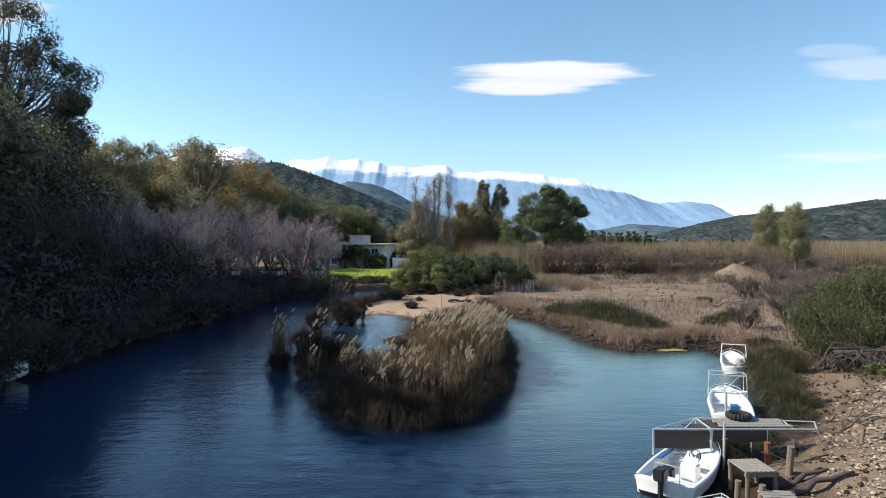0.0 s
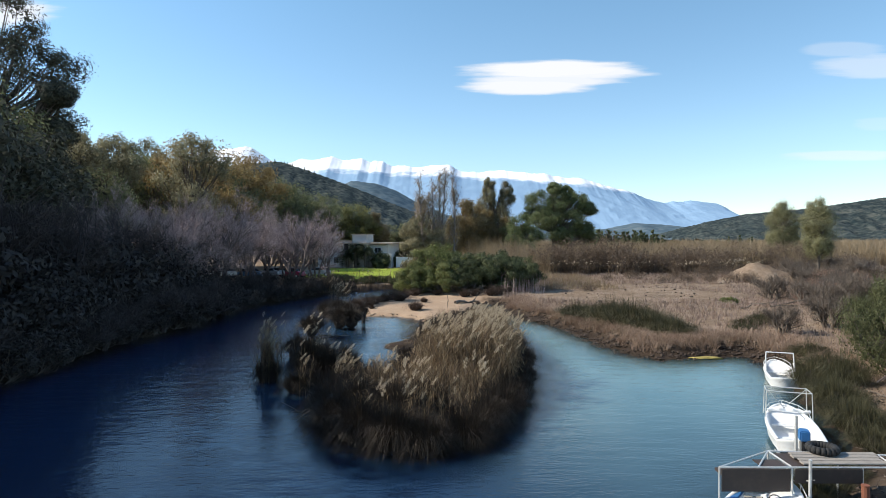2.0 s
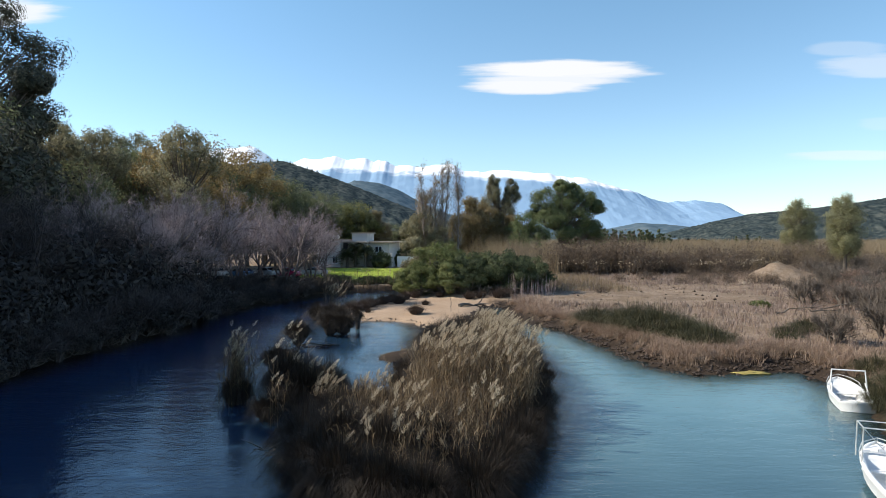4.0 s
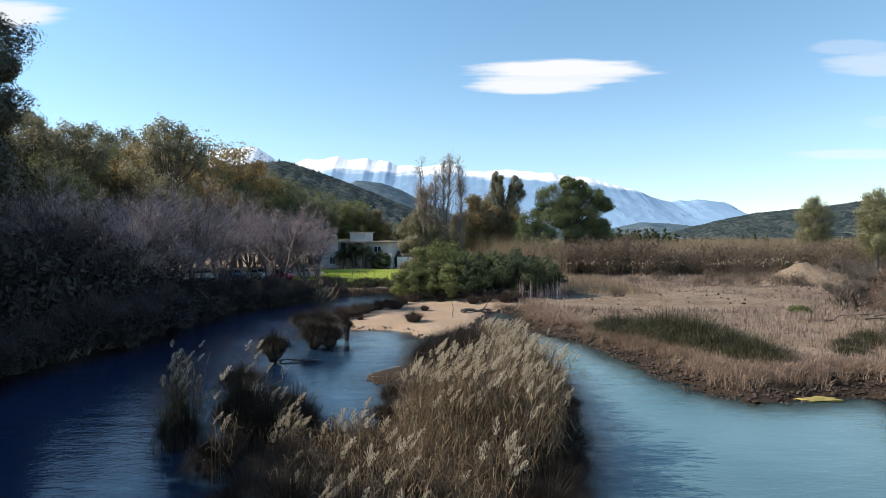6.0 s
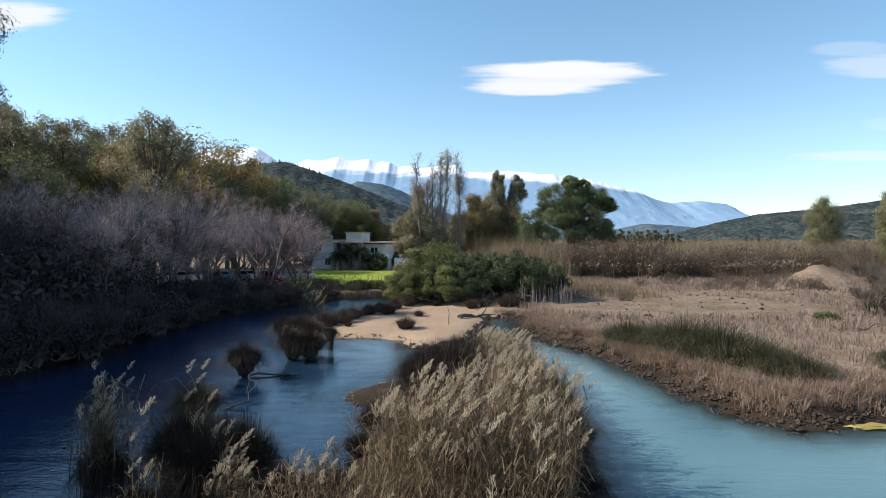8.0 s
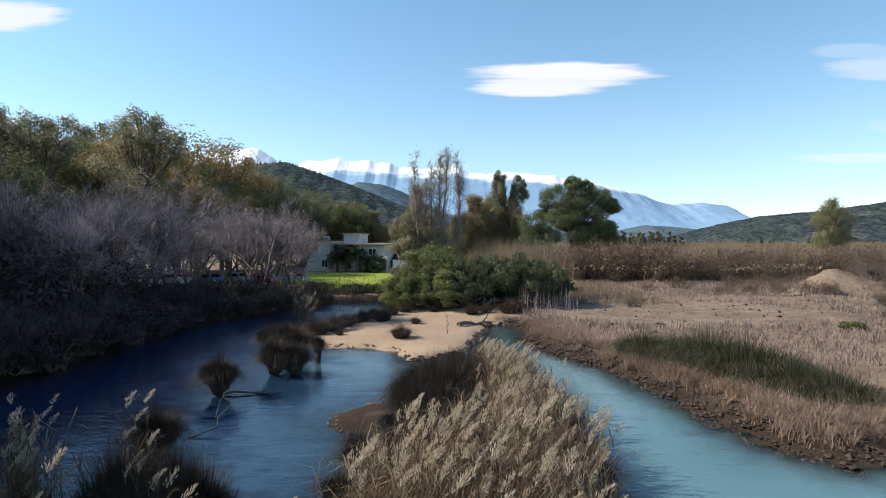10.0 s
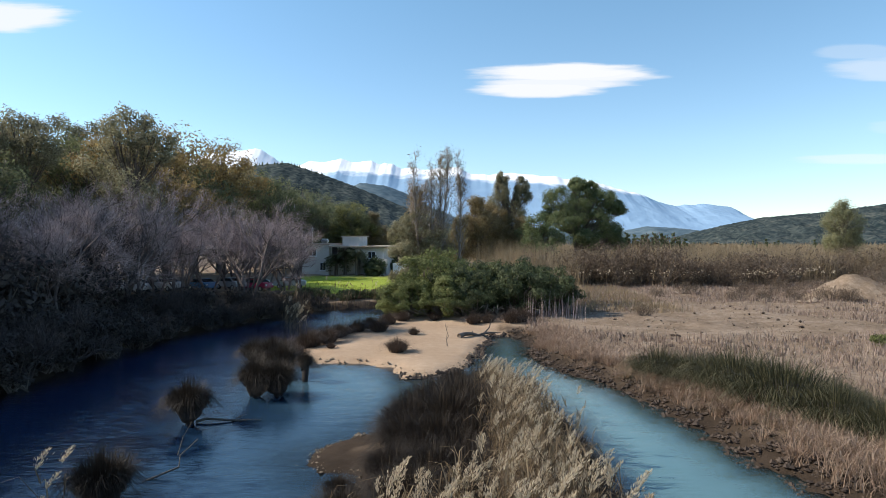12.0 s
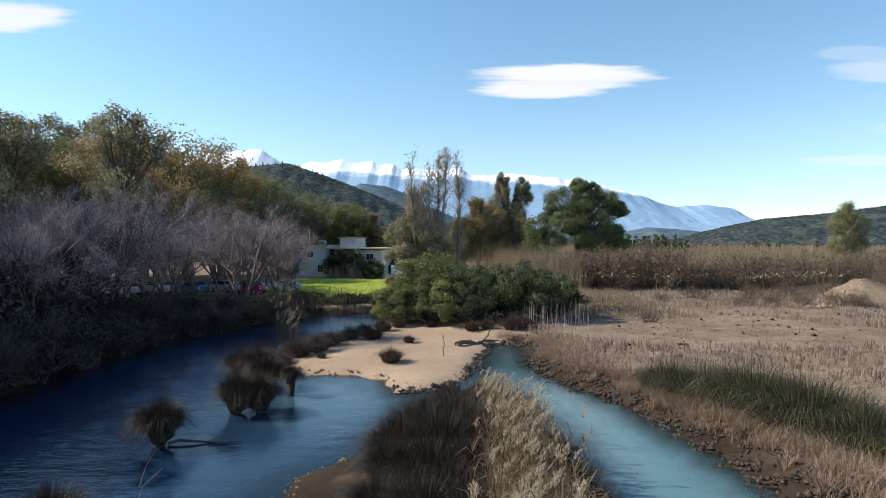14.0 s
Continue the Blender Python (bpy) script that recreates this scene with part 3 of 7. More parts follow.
def ridge(name, skyline, base_y, depth, foot, mat, label, rough=1.0, rows=26, snow=None, seed=3, peaks=False):
    """A slope that rises from its foot to a skyline given as (x, z) at the distance base_y, and falls away behind it."""
    sk = np.array(skyline, float)
    xs = np.linspace(sk[0, 0], sk[-1, 0], 900 if peaks else 260)
    top = np.interp(xs, sk[:, 0], sk[:, 1])
    ts = np.concatenate([np.linspace(0, 1, rows) ** (0.8 if peaks else 1.0), [1.15, 1.4]])
    v = []
    for t in ts:
        h = np.where(t <= 1, t ** 1.25, 1 - (t - 1) * 1.4)
        yy = base_y - depth * (1 - t)
        sc = depth / 6
        wob = wobble(xs, np.full_like(xs, yy), sc, seed) * 0.5 + wobble(xs, np.full_like(xs, yy), sc * 0.35, seed + 1) * 0.25
        amp = rough * depth * (0.05 if peaks else 0.028) * np.clip(4 * t * (1 - t), 0, 1)
        jag = rough * depth * 0.003 * wobble(xs, np.full_like(xs, yy), sc * 0.12, seed + 2) * np.clip(t * 3, 0, 1)
        if peaks:
            yr = np.full_like(xs, yy)
            gx, gy = xs + 0.5 * yr + 60 * value_noise(xs / 160, yr / 160, 71), 0.75 * yr - 0.35 * xs + 60 * value_noise(xs / 150, yr / 170, 72)
            wob = sum((0.5 - np.abs(value_noise(gx / (230 / 2 ** j), gy / (260 / 2 ** j), seed + j))) * 0.6 ** j for j in range(6))
            amp = 8 * np.clip(4 * t * (1 - t), 0, 1) + 4 * np.clip(t, 0, 1) ** 4
            jag = np.clip(t, 0, 1) ** 3 * sum(value_noise(xs / (70 / 2 ** j), yr * 0, 40 + j) * (5.5 / 2 ** j) for j in range(4)) - 3
        v.append(np.stack([xs * (yy / base_y) ** 0.5, np.full_like(xs, yy) + 0 * xs, foot + (top - foot) * h + wob * amp + jag], 1))
    v = np.concatenate(v)
    w = len(xs)
    i = (np.arange(len(ts) - 1)[:, None] * w + np.arange(w - 1)[None]).ravel()
    ob = lift(name, v, np.stack([i, i + 1, i + w + 1, i + w], 1), mat, smooth=True)
    if snow:
        level = np.clip((v[:, 2] + 0.085 * np.clip(v[:, 0], 0, 1500) - snow[0]) / (snow[1] - snow[0]), 0, 1)
        colour_layer(ob, "snow", np.stack([level] * 3, 1))
    return tagged(ob, label, "hill" if not snow else "mountain", kind="structure")


# distance haze is mixed into these scrub colours, most of all M_HILLBLUE
M_HILL = hill_material("scrub_hill", (0.018, 0.028, 0.03), (0.038, 0.05, 0.049), (0.085, 0.092, 0.08), 0.24)
M_HILLBLUE = hill_material("hazed_scrub_hill", (0.065, 0.10, 0.125), (0.085, 0.125, 0.15), (0.13, 0.165, 0.18), 0.07)


def sky_at(d, pts):
    """Skyline points, from slopes right of and above the level way ahead, at the distance d."""
    return [(u * d, 5.7 + w * d) for u, w in pts]


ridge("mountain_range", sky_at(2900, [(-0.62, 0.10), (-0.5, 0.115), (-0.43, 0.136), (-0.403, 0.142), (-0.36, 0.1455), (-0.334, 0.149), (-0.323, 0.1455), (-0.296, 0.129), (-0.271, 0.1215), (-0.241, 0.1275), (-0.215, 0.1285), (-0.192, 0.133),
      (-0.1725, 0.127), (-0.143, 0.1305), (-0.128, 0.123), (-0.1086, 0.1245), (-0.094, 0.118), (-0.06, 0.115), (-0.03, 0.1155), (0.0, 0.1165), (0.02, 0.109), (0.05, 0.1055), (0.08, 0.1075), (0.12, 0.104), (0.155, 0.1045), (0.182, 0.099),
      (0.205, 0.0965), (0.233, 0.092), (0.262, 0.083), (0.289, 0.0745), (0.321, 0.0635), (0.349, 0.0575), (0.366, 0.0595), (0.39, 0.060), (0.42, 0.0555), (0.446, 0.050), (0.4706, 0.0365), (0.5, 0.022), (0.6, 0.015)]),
      2900, 1150, 0, mountain_material(), "snow-covered mountain range with blue distance haze in its rock colour", 0.15, 52, (232, 345), peaks=True)
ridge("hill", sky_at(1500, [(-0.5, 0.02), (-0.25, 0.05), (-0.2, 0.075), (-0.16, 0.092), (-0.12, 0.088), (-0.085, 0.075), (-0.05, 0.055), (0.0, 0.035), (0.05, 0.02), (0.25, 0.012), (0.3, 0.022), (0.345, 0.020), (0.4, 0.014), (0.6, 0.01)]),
      1500, 500, 0, M_HILLBLUE, "low scrub hills tinted with blue distance haze", 0.5, seed=9)
ridge("hill", sky_at(900, [(-0.9, 0.10), (-0.6, 0.11), (-0.42, 0.112), (-0.33, 0.119), (-0.305, 0.122), (-0.275, 0.1235), (-0.24, 0.112), (-0.2, 0.098), (-0.165, 0.085), (-0.12, 0.066), (-0.08, 0.05), (-0.03, 0.03), (0.05, 0.012), (0.15, 0.0)]),
      900, 380, 0, M_HILL, "scrub-covered hill with scattered trees on top", 0.7, seed=5)
ridge("hill", sky_at(800, [(0.33, 0.0), (0.37, 0.012), (0.42, 0.024), (0.48, 0.036), (0.53, 0.0405), (0.58, 0.045), (0.65, 0.0545), (0.70, 0.062), (0.78, 0.064), (0.9, 0.06), (1.2, 0.05)]),
      800, 380, 1, M_HILL, "green scrub-covered low hill beyond the plain", 0.6, seed=7)

# ---- trees ----
def d_of(a, b):
    """The unit way from b to a."""
    d = np.asarray(a, float) - np.asarray(b, float)
    return d / (np.linalg.norm(d) + 1e-6)


def in_ball(rng, n):
    """Points in the unit ball, denser towards its skin."""
    d = rng.normal(size=(n, 3))
    return d / (np.linalg.norm(d, axis=1)[:, None] + 1e-9) * rng.random(n)[:, None] ** 0.4


def crown_tree(seed, h, trunk_r, lobes, leaf=0.3, per_lobe=14, per_clump=70, spread=0.34, stems=1, flat=0.35, lean=0.0, long=1.9, hang=1.0):
    """Trunk and limbs, and a crown of rounded leaf clumps on the lobes (x, y, z, rx, rz). Returns two pairs of arrays."""
    rng = np.random.default_rng(seed)
    wood, pos, outs = [], [], []
    starts = [(rng.normal(0, 0.25, 2) if stems > 1 else np.zeros(2)) for _ in range(stems)]
    low = min(l[2] - l[4] for l in lobes)
    trunks = []
    for s0 in starts:
        tip = np.array([lean * h * 0.5 + rng.normal(0, 0.05 * h), rng.normal(0, 0.05 * h), h * 0.8])
        t = np.linspace(0, 1, 7)[:, None]
        p = np.array([*s0, -0.3]) * (1 - t) + tip * t + rng.normal(0, 0.018 * h, (7, 3)) * np.array([1, 1, 0]) * t
        trunks.append(p)
        wood.append(tube(p, trunk_r * (1 - 0.8 * t[:, 0]) / stems ** 0.4, 7))
    for lx, ly, lz, rx, rz in lobes:
        d = rng.normal(size=(per_lobe, 3))
        d /= np.linalg.norm(d, axis=1)[:, None]
        d *= rng.uniform(0.5, 0.95, per_lobe)[:, None] ** 0.6
        c = np.array([lx, ly, lz]) + d * np.array([rx, rx, rz])
        for ci in c:
            p = trunks[rng.integers(stems)]
            k = int(np.clip(np.searchsorted(p[:, 2], min(ci[2], max(low, ci[2] * 0.55))), 1, 6))
            a = p[k]
            mid = a * 0.45 + ci * 0.55 + np.array([0, 0, -0.08 * np.linalg.norm(ci - a)]) + rng.normal(0, 0.12, 3)
            wood.append(tube([a, mid, ci], [trunk_r * 0.28, trunk_r * 0.15, 0.02], 4))
            r = spread * rx * rng.uniform(0.75, 1.3)
            n = int(per_clump * rng.uniform(0.7, 1.3))
            q = in_ball(rng, n) * np.array([r, r, r * 0.8 * hang])
            q += rng.normal(0, 0.10 * r, q.shape)
            pos.append(ci + q - np.array([0, 0, 0.2 * r * hang]))
            outs.append(q / (np.linalg.norm(q, axis=1)[:, None] + 1e-6) * 1.3 + 0.6 * d_of(ci, (lx, ly, lz)))
    return join(wood), leaves(rng, np.concatenate(pos), leaf, flat, long, np.concatenate(outs))


def plant_tree(name, at, arrays, leaf_mat, label, category="tree", group="", turn=0.0, scale=1.0, bark=None):
    root = thing(name, pose(at[0], at[1], float(height_at(at[0], at[1])), 0, 0, turn), label, category, group)
    root.scale = (scale, scale, scale)
    lift("trunk", *arrays[0], bark or M_BARK, root, smooth=True)
    lift("crown", *arrays[1], leaf_mat, root)
    return root


def again(ob, x, y, turn=0.0, scale=1.0, label="", high=1.0):
    """Another of the same plant at (x, y)."""
    c = copy_thing(ob, pose(x, y, float(height_at(x, y)), 0, 0, turn))
    c.scale = (scale, scale, scale * high)
    return tagged(c, label)


euc_a = crown_tree(11, 27, 0.55, [(-0.5, 0, 24, 3.6, 3.2), (3.6, 0.5, 19, 3.4, 2.8), (-4, 1, 19, 4, 3), (6.0, -1, 17.0, 1.6, 1.1), (5.6, -1, 13.6, 1.6, 1.1), (3.5, 1, 14.5, 3.0, 2.4), (-1, -2, 14, 4.5, 3), (2.5, 0, 10, 3.6, 2.4), (-3.5, 0, 9, 4, 3)],
                  0.12, 26, 260, 0.36, 2, 0.6, 0.0, 2.6, 1.2)
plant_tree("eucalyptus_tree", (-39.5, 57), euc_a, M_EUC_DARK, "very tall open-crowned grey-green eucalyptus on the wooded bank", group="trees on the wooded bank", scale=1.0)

euc_b = crown_tree(12, 16, 0.32, [(0, 0, 14.2, 1.9, 1.8), (1.9, 0.4, 12.6, 1.9, 1.6), (-1.8, 0, 11.2, 2.3, 2.0), (0.6, -0.8, 9.2, 2.6, 2.0), (1.6, 0.4, 6.4, 2.4, 1.8), (-1.6, 0.2, 5.6, 2.4, 2.0)], 0.135, 20, 115, 0.40, 1, 0.6, 0.0, 2.1, 1.4)
euc_c = crown_tree(13, 14, 0.34, [(0, 0, 11.6, 3.0, 2.2), (2.6, 0.5, 9.2, 2.8, 2.2), (-2.6, 0, 9.4, 2.8, 2.2), (0.4, -1.6, 7.2, 3.2, 2.4), (-1.2, 0, 4.4, 3.0, 2.2), (2.2, 0, 4.6, 2.6, 2.0)], 0.15, 22, 100, 0.37, 2, 0.55, 0.0, 1.9, 1.1)
b1 = plant_tree("eucalyptus_tree", (-29.5, 74), euc_b, M_EUC_GREY, "tall slim grey-green eucalyptus on the wooded bank", group="trees on the wooded bank", scale=1.06)
c1 = plant_tree("eucalyptus_tree", (-33, 89), euc_c, M_OLIVEGOLD, "broad golden-brown tree on the wooded bank", group="trees on the wooded bank", scale=1.0)
shade = crown_tree(14, 14, 0.34, [(0, 0, 11.4, 3.4, 2.4), (2.4, 0.5, 8.4, 3.2, 2.4), (-2.4, 0, 8.6, 3.2, 2.4), (0, 0, 5, 3.6, 2.4)], 0.22, 16, 76, 0.44, 1, 0.5, 0.0, 2.2, 1.2)
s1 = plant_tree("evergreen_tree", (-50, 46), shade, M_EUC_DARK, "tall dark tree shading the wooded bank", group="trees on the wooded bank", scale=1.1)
d1 = plant_tree("evergreen_tree", (-58, 84), euc_c, M_DEEPGREEN, "dark green tree on the wooded bank", group="trees on the wooded bank", turn=50, scale=1.35)
rng = np.random.default_rng(4)
# s1 copies at y below 47 are added to shade the near bank, mostly unseen
WOOD_NEAR = [(-39, 66, 1.0, b1), (-36.5, 69, 1.02, b1), (-42.5, 71, 1.1, b1), (-41, 62, 1.05, d1), (-34, 63, 0.85, d1), (-29.5, 36, 1.1, s1), (-28.5, 30, 1.3, s1), (-27.5, 22, 1.35, s1),
             (-27, 14, 1.35, s1), (-26.5, 6, 1.35, s1), (-27, -2, 1.3, s1), (-30, 41, 1.0, s1), (-49.5, 94, 1.28, b1), (-46, 96, 1.2, b1), (-53, 92, 1.25, b1), (-43, 93, 1.08, b1),
             (-39, 88, 1.12, c1), (-34.5, 82, 1.22, c1), (-40, 99, 1.5, c1), (-38, 108, 1.55, c1), (-34, 109, 1.4, c1), (-38, 79, 1.15, d1), (-44, 86, 1.25, d1), (-44, 78, 1.1, c1)]
WOOD_MID = [(-50, 74, 1.1, c1), (-48, 62, 1.2, c1), (-35, 121, 1.3, d1), (-30.5, 124, 1.2, d1), (-31, 118, 1.15, d1), (-29, 112, 1.0, d1), (-25, 118, 0.95, d1), (-30, 124, 1.0, d1),
            (-26, 135, 1.0, d1), (-31, 132, 0.95, s1), (-21, 138, 0.9, d1), (-36, 128, 1.1, s1), (-38, 140, 1.2, s1), (-46, 52, 1.3, d1), (-37, 47, 1.3, d1), (-42, 42, 1.3, s1),
            (-34, 38, 1.2, s1), (-31, 30, 1.15, s1), (-37, 24, 1.3, s1), (-30, 20, 1.15, s1), (-30, 46, 0.95, s1), (-28, 41, 0.8, s1), (-29, 34, 0.95, s1), (-28, 26, 0.95, s1)]
WOOD_FAR = [(-30, 9, 1.04, s1), (-29, -2, 1.04, s1), (-40, 33, 1.11, s1), (-32, 14, 1.18, s1), (-32, 4, 1.18, s1), (-33, 26, 1.18, s1), (-32, 35, 1.18, s1), (-33.5, 43, 1.11, s1),
            (-31, 18, 1.18, s1), (-45, 60, 1.3, d1), (-56, 66, 1.35, b1), (-62, 78, 1.5, s1), (-64, 96, 1.4, s1), (-56, 104, 1.3, c1), (-40, 104, 1.1, d1), (-34, 98, 1.1, d1)]
for x, y, s, src in WOOD_NEAR + WOOD_MID + WOOD_FAR:
    again(src, x, y, rng.uniform(0, 360), s * rng.uniform(0.94, 1.06))

# poplars with thin bare tops
pop = crown_tree(21, 9, 0.13, [(-1.2, 0, 6.6, 1.3, 1.6), (-0.4, 0.4, 5.6, 1.5, 1.8), (0.7, -0.3, 5.0, 1.2, 1.6), (-1.5, 0, 4.2, 1.4, 1.5), (0.2, -0.3, 3.4, 1.6, 1.4)], 0.075, 15, 210, 0.36, 3, 0.5, 0.0, 2.2, 1.3)


def fine_branches(seed, h, spread_top, n_stems, twig=0.5):
    """Upright stems with thin branches and few leaves."""
    r = np.random.default_rng(seed)
    wood, tips = [], []
    for k in range(n_stems):
        x0 = r.normal(0, 0.35, 2)
        tip = np.array([spread_top * ((k + 0.5) / n_stems * 2 - 1), r.normal(0, 0.5), h * r.uniform(0.86, 1.0)])
        t = np.linspace(0, 1, 9)[:, None]
        p = np.array([*x0, -0.2]) * (1 - t) + tip * t + r.normal(0, 0.07, (9, 3)) * t
        p[:, 0] += (np.sign(tip[0]) * 0.4 * np.sin(t[:, 0] * 3.14))
        wood.append(tube(p, 0.13 * (1 - 0.85 * t[:, 0]), 5))
        for _ in range(64):
            u = r.uniform(0.3, 0.98)
            a = np.array([np.interp(u, t[:, 0], p[:, i]) for i in range(3)])
            ln = (1.25 - u) * h * 0.16 * r.uniform(0.6, 1.3)
            az = r.uniform(0, 6.28)
            b = a + np.array([math.cos(az) * 0.42, math.sin(az) * 0.42, 0.85]) * ln
            wood.append(tube([a, (a + b) / 2 + r.normal(0, 0.06, 3), b], [0.035, 0.022, 0.01], 3))
            for _ in range(5):
                c = a + (b - a) * r.uniform(0.3, 1)
                wood.append(tube([c, c + np.array([r.normal(0, 0.5), r.normal(0, 0.5), 0.8]) * twig * r.uniform(0.5, 1.1)], [0.014, 0.006], 3))
                tips.append(c)
    tips = np.array(tips)
    q = tips[r.integers(len(tips), size=4200)] + r.normal(0, 0.26, (4200, 3))
    return join(wood), leaves(r, q, 0.055, 0.4, 2.4)


for x, y, h, sp, sd, crown in ((-1.6, 66.5, 13.2, 1.9, 31, True), (-0.2, 67.2, 13.0, 1.3, 32, False), (-2.6, 68.0, 11.0, 0.8, 33, True)):
    p1 = plant_tree("poplar_tree", (x, y), fine_branches(sd, h, sp, 3 if crown else 2), M_BROWNLEAF, "slim nearly leafless poplar with upright branches", group="poplars behind the bushes", bark=M_PALEBARK)
    if crown:
        lift("lower_crown", *pop[1], M_EUC_GREY, p1)

# big round tree and its neighbours beyond the bushes
rnd = crown_tree(41, 15.5, 0.5, [(0, 0, 15.0, 1.5, 1.3), (2.4, 0.3, 14.2, 1.5, 1.3), (-2.9, 0, 12.4, 2.8, 2.2), (0.8, 0, 11.9, 2.6, 2.2), (4.7, 0, 12.4, 2.3, 1.7), (6.8, 0, 11.0, 1.6, 1.3), (3.4, -0.6, 8.8, 2.9, 2.2), (-1.3, -1, 8.8, 2.9, 2.2),
                                (-4.4, 0, 9.6, 2.1, 1.9), (5.5, 0, 6.7, 2.4, 1.9), (1.4, -0.6, 5.8, 3.0, 1.6), (7.0, 0.4, 4.8, 1.6, 1.3)], 0.14, 30, 230, 0.43, 3, 0.4, 0.0, 1.8)
plant_tree("evergreen_tree", (21.4, 127), rnd, M_ROUNDGREEN, "large round dark green tree with a full crown", group="trees beyond the bushes")
low = crown_tree(42, 9, 0.3, [(0, 0, 7.0, 2.4, 1.9), (-1.8, 0, 5.2, 2.3, 1.9), (1.6, 0, 5.0, 2.3, 2.0), (-0.4, -1, 3.0, 2.9, 2.0)], 0.15, 20, 150, 0.36, 2, 0.5, 0.0, 1.8, 1.2)
low1 = plant_tree("evergreen_tree", (13.6, 118), low, M_ROUNDGREEN, "bright green drooping tree before a larger one", group="trees beyond the bushes", scale=1.12)
mid = crown_tree(43, 16.5, 0.3, [(-1.7, 0, 16.0, 1.1, 1.3), (-1.9, 0, 14.0, 1.5, 1.7), (-2.4, 0, 11.6, 2.0, 2.0), (1.7, 0, 14.8, 1.3, 1.5), (1.9, 0, 12.8, 1.5, 1.7), (0.2, 0, 10.6, 2.2, 2.2), (-0.4, 0, 7.4, 2.6, 2.4), (-2.4, 0, 7.4, 2.0, 2.2), (1.8, 0, 7.4, 2.0, 2.2), (0, 0, 4.0, 2.8, 2.0)],
                 0.10, 26, 210, 0.42, 2, 0.55, 0.0, 2.6, 1.6)
plant_tree("eucalyptus_tree", (10.0, 128), mid, M_EUC_GREY, "tall two-topped grey-green eucalyptus", group="trees beyond the bushes")
brn = crown_tree(44, 11.5, 0.3, [(0, 0, 10.2, 1.4, 1.5), (0, 0, 8.6, 2.0, 1.8), (-1.0, 0, 6.4, 2.1, 2.0), (1.9, 0, 6.8, 2.2, 2.0), (0.6, 0, 4.2, 2.4, 2.0), (2.6, 0, 3.8, 2.1, 1.8)], 0.13, 26, 120, 0.40, 2, 0.5, 0.0, 2.2, 1.5)
brown1 = plant_tree("deciduous_tree", (3.6, 120), brn, M_BROWNLEAF, "brownish autumn-coloured tree beyond the bushes", group="trees beyond the bushes", scale=1.08)
again(brown1, 7.4, 122, 80, 0.9)
again(brown1, 5.6, 125, 150, 1.0)
again(brown1, 11.0, 122, 200, 0.78)
again(brown1, 0.8, 118, 100, 0.78)
again(brown1, -2.6, 112, 40, 0.62)
d1 = plant_tree("deciduous_tree", (-20.5, 138), low, M_YELLOWGREEN, "yellow-green tree behind the house", group="trees behind the house", scale=1.45)
again(brown1, -16.5, 140, 30, 0.92)
g1 = plant_tree("evergreen_tree", (-27, 148), low, M_DEEPGREEN, "dark green tree behind the house", group="trees behind the house", scale=1.5)
for x, y, turn, sc in ((-33, 150, 70, 1.35), (-22, 153, 20, 1.3), (-13, 150, 120, 0.95), (-9.5, 152, 200, 1.05), (-6, 146, 40, 0.85), (0.5, 152, 200, 0.9), (-38, 146, 10, 1.5), (-30, 140, 160, 1.25)):
    again(g1, x, y, turn, sc)
slim = crown_tree(45, 8.4, 0.2, [(0.1, 0, 7.2, 1.2, 1.2), (-0.7, 0, 5.9, 1.6, 1.5), (0.8, 0, 5.5, 1.5, 1.6), (-0.2, 0, 4.2, 1.8, 1.5), (0.9, 0, 3.3, 1.4, 1.3), (-0.9, 0, 3.2, 1.3, 1.2)], 0.075, 24, 190, 0.42, 1, 0.6, 0.0, 2.2, 1.5)
right1 = plant_tree("evergreen_tree", (66.3, 125), slim, M_PALEGREEN, "round grey-green tree standing alone in the reeds", group="trees in the reeds", scale=1.45)
again(right1, 41.0, 71.5, 60, 1.02)
tiny = crown_tree(46, 6, 0.2, [(0, 0, 4.6, 0.8, 1.3), (0.3, 0, 2.8, 1.1, 1.4), (-0.2, 0, 1.4, 1.2, 1.2)], 0.35, 9, 34, 0.5)
far1 = plant_tree("distant_tree", (74, 300), tiny, M_DARKGREEN, "small dark tree far across the plain", group="distant trees")
for k in range(46):
    again(far1, 70 + k * 0.68 + rng.normal(0, 0.5), 300 + rng.normal(0, 8), rng.uniform(0, 360), rng.uniform(0.7, 1.25), high=rng.uniform(0.8, 1.4))
for k in range(16):
    again(far1, 104 + k * 5.1 + rng.normal(0, 3), 330 + rng.normal(0, 14), rng.uniform(0, 360), rng.uniform(0.5, 0.9), high=rng.uniform(0.8, 1.2))
for k in range(26):
    u = -0.34 + 0.12 * rng.random()
    t = again(far1, u * 880, 880, rng.uniform(0, 360), rng.uniform(0.4, 1.0))
    t.location.z = np.interp(u, (-0.42, -0.33, -0.305, -0.275, -0.24, -0.2), (0.112, 0.119, 0.122, 0.1235, 0.112, 0.098)) * 880 + 4

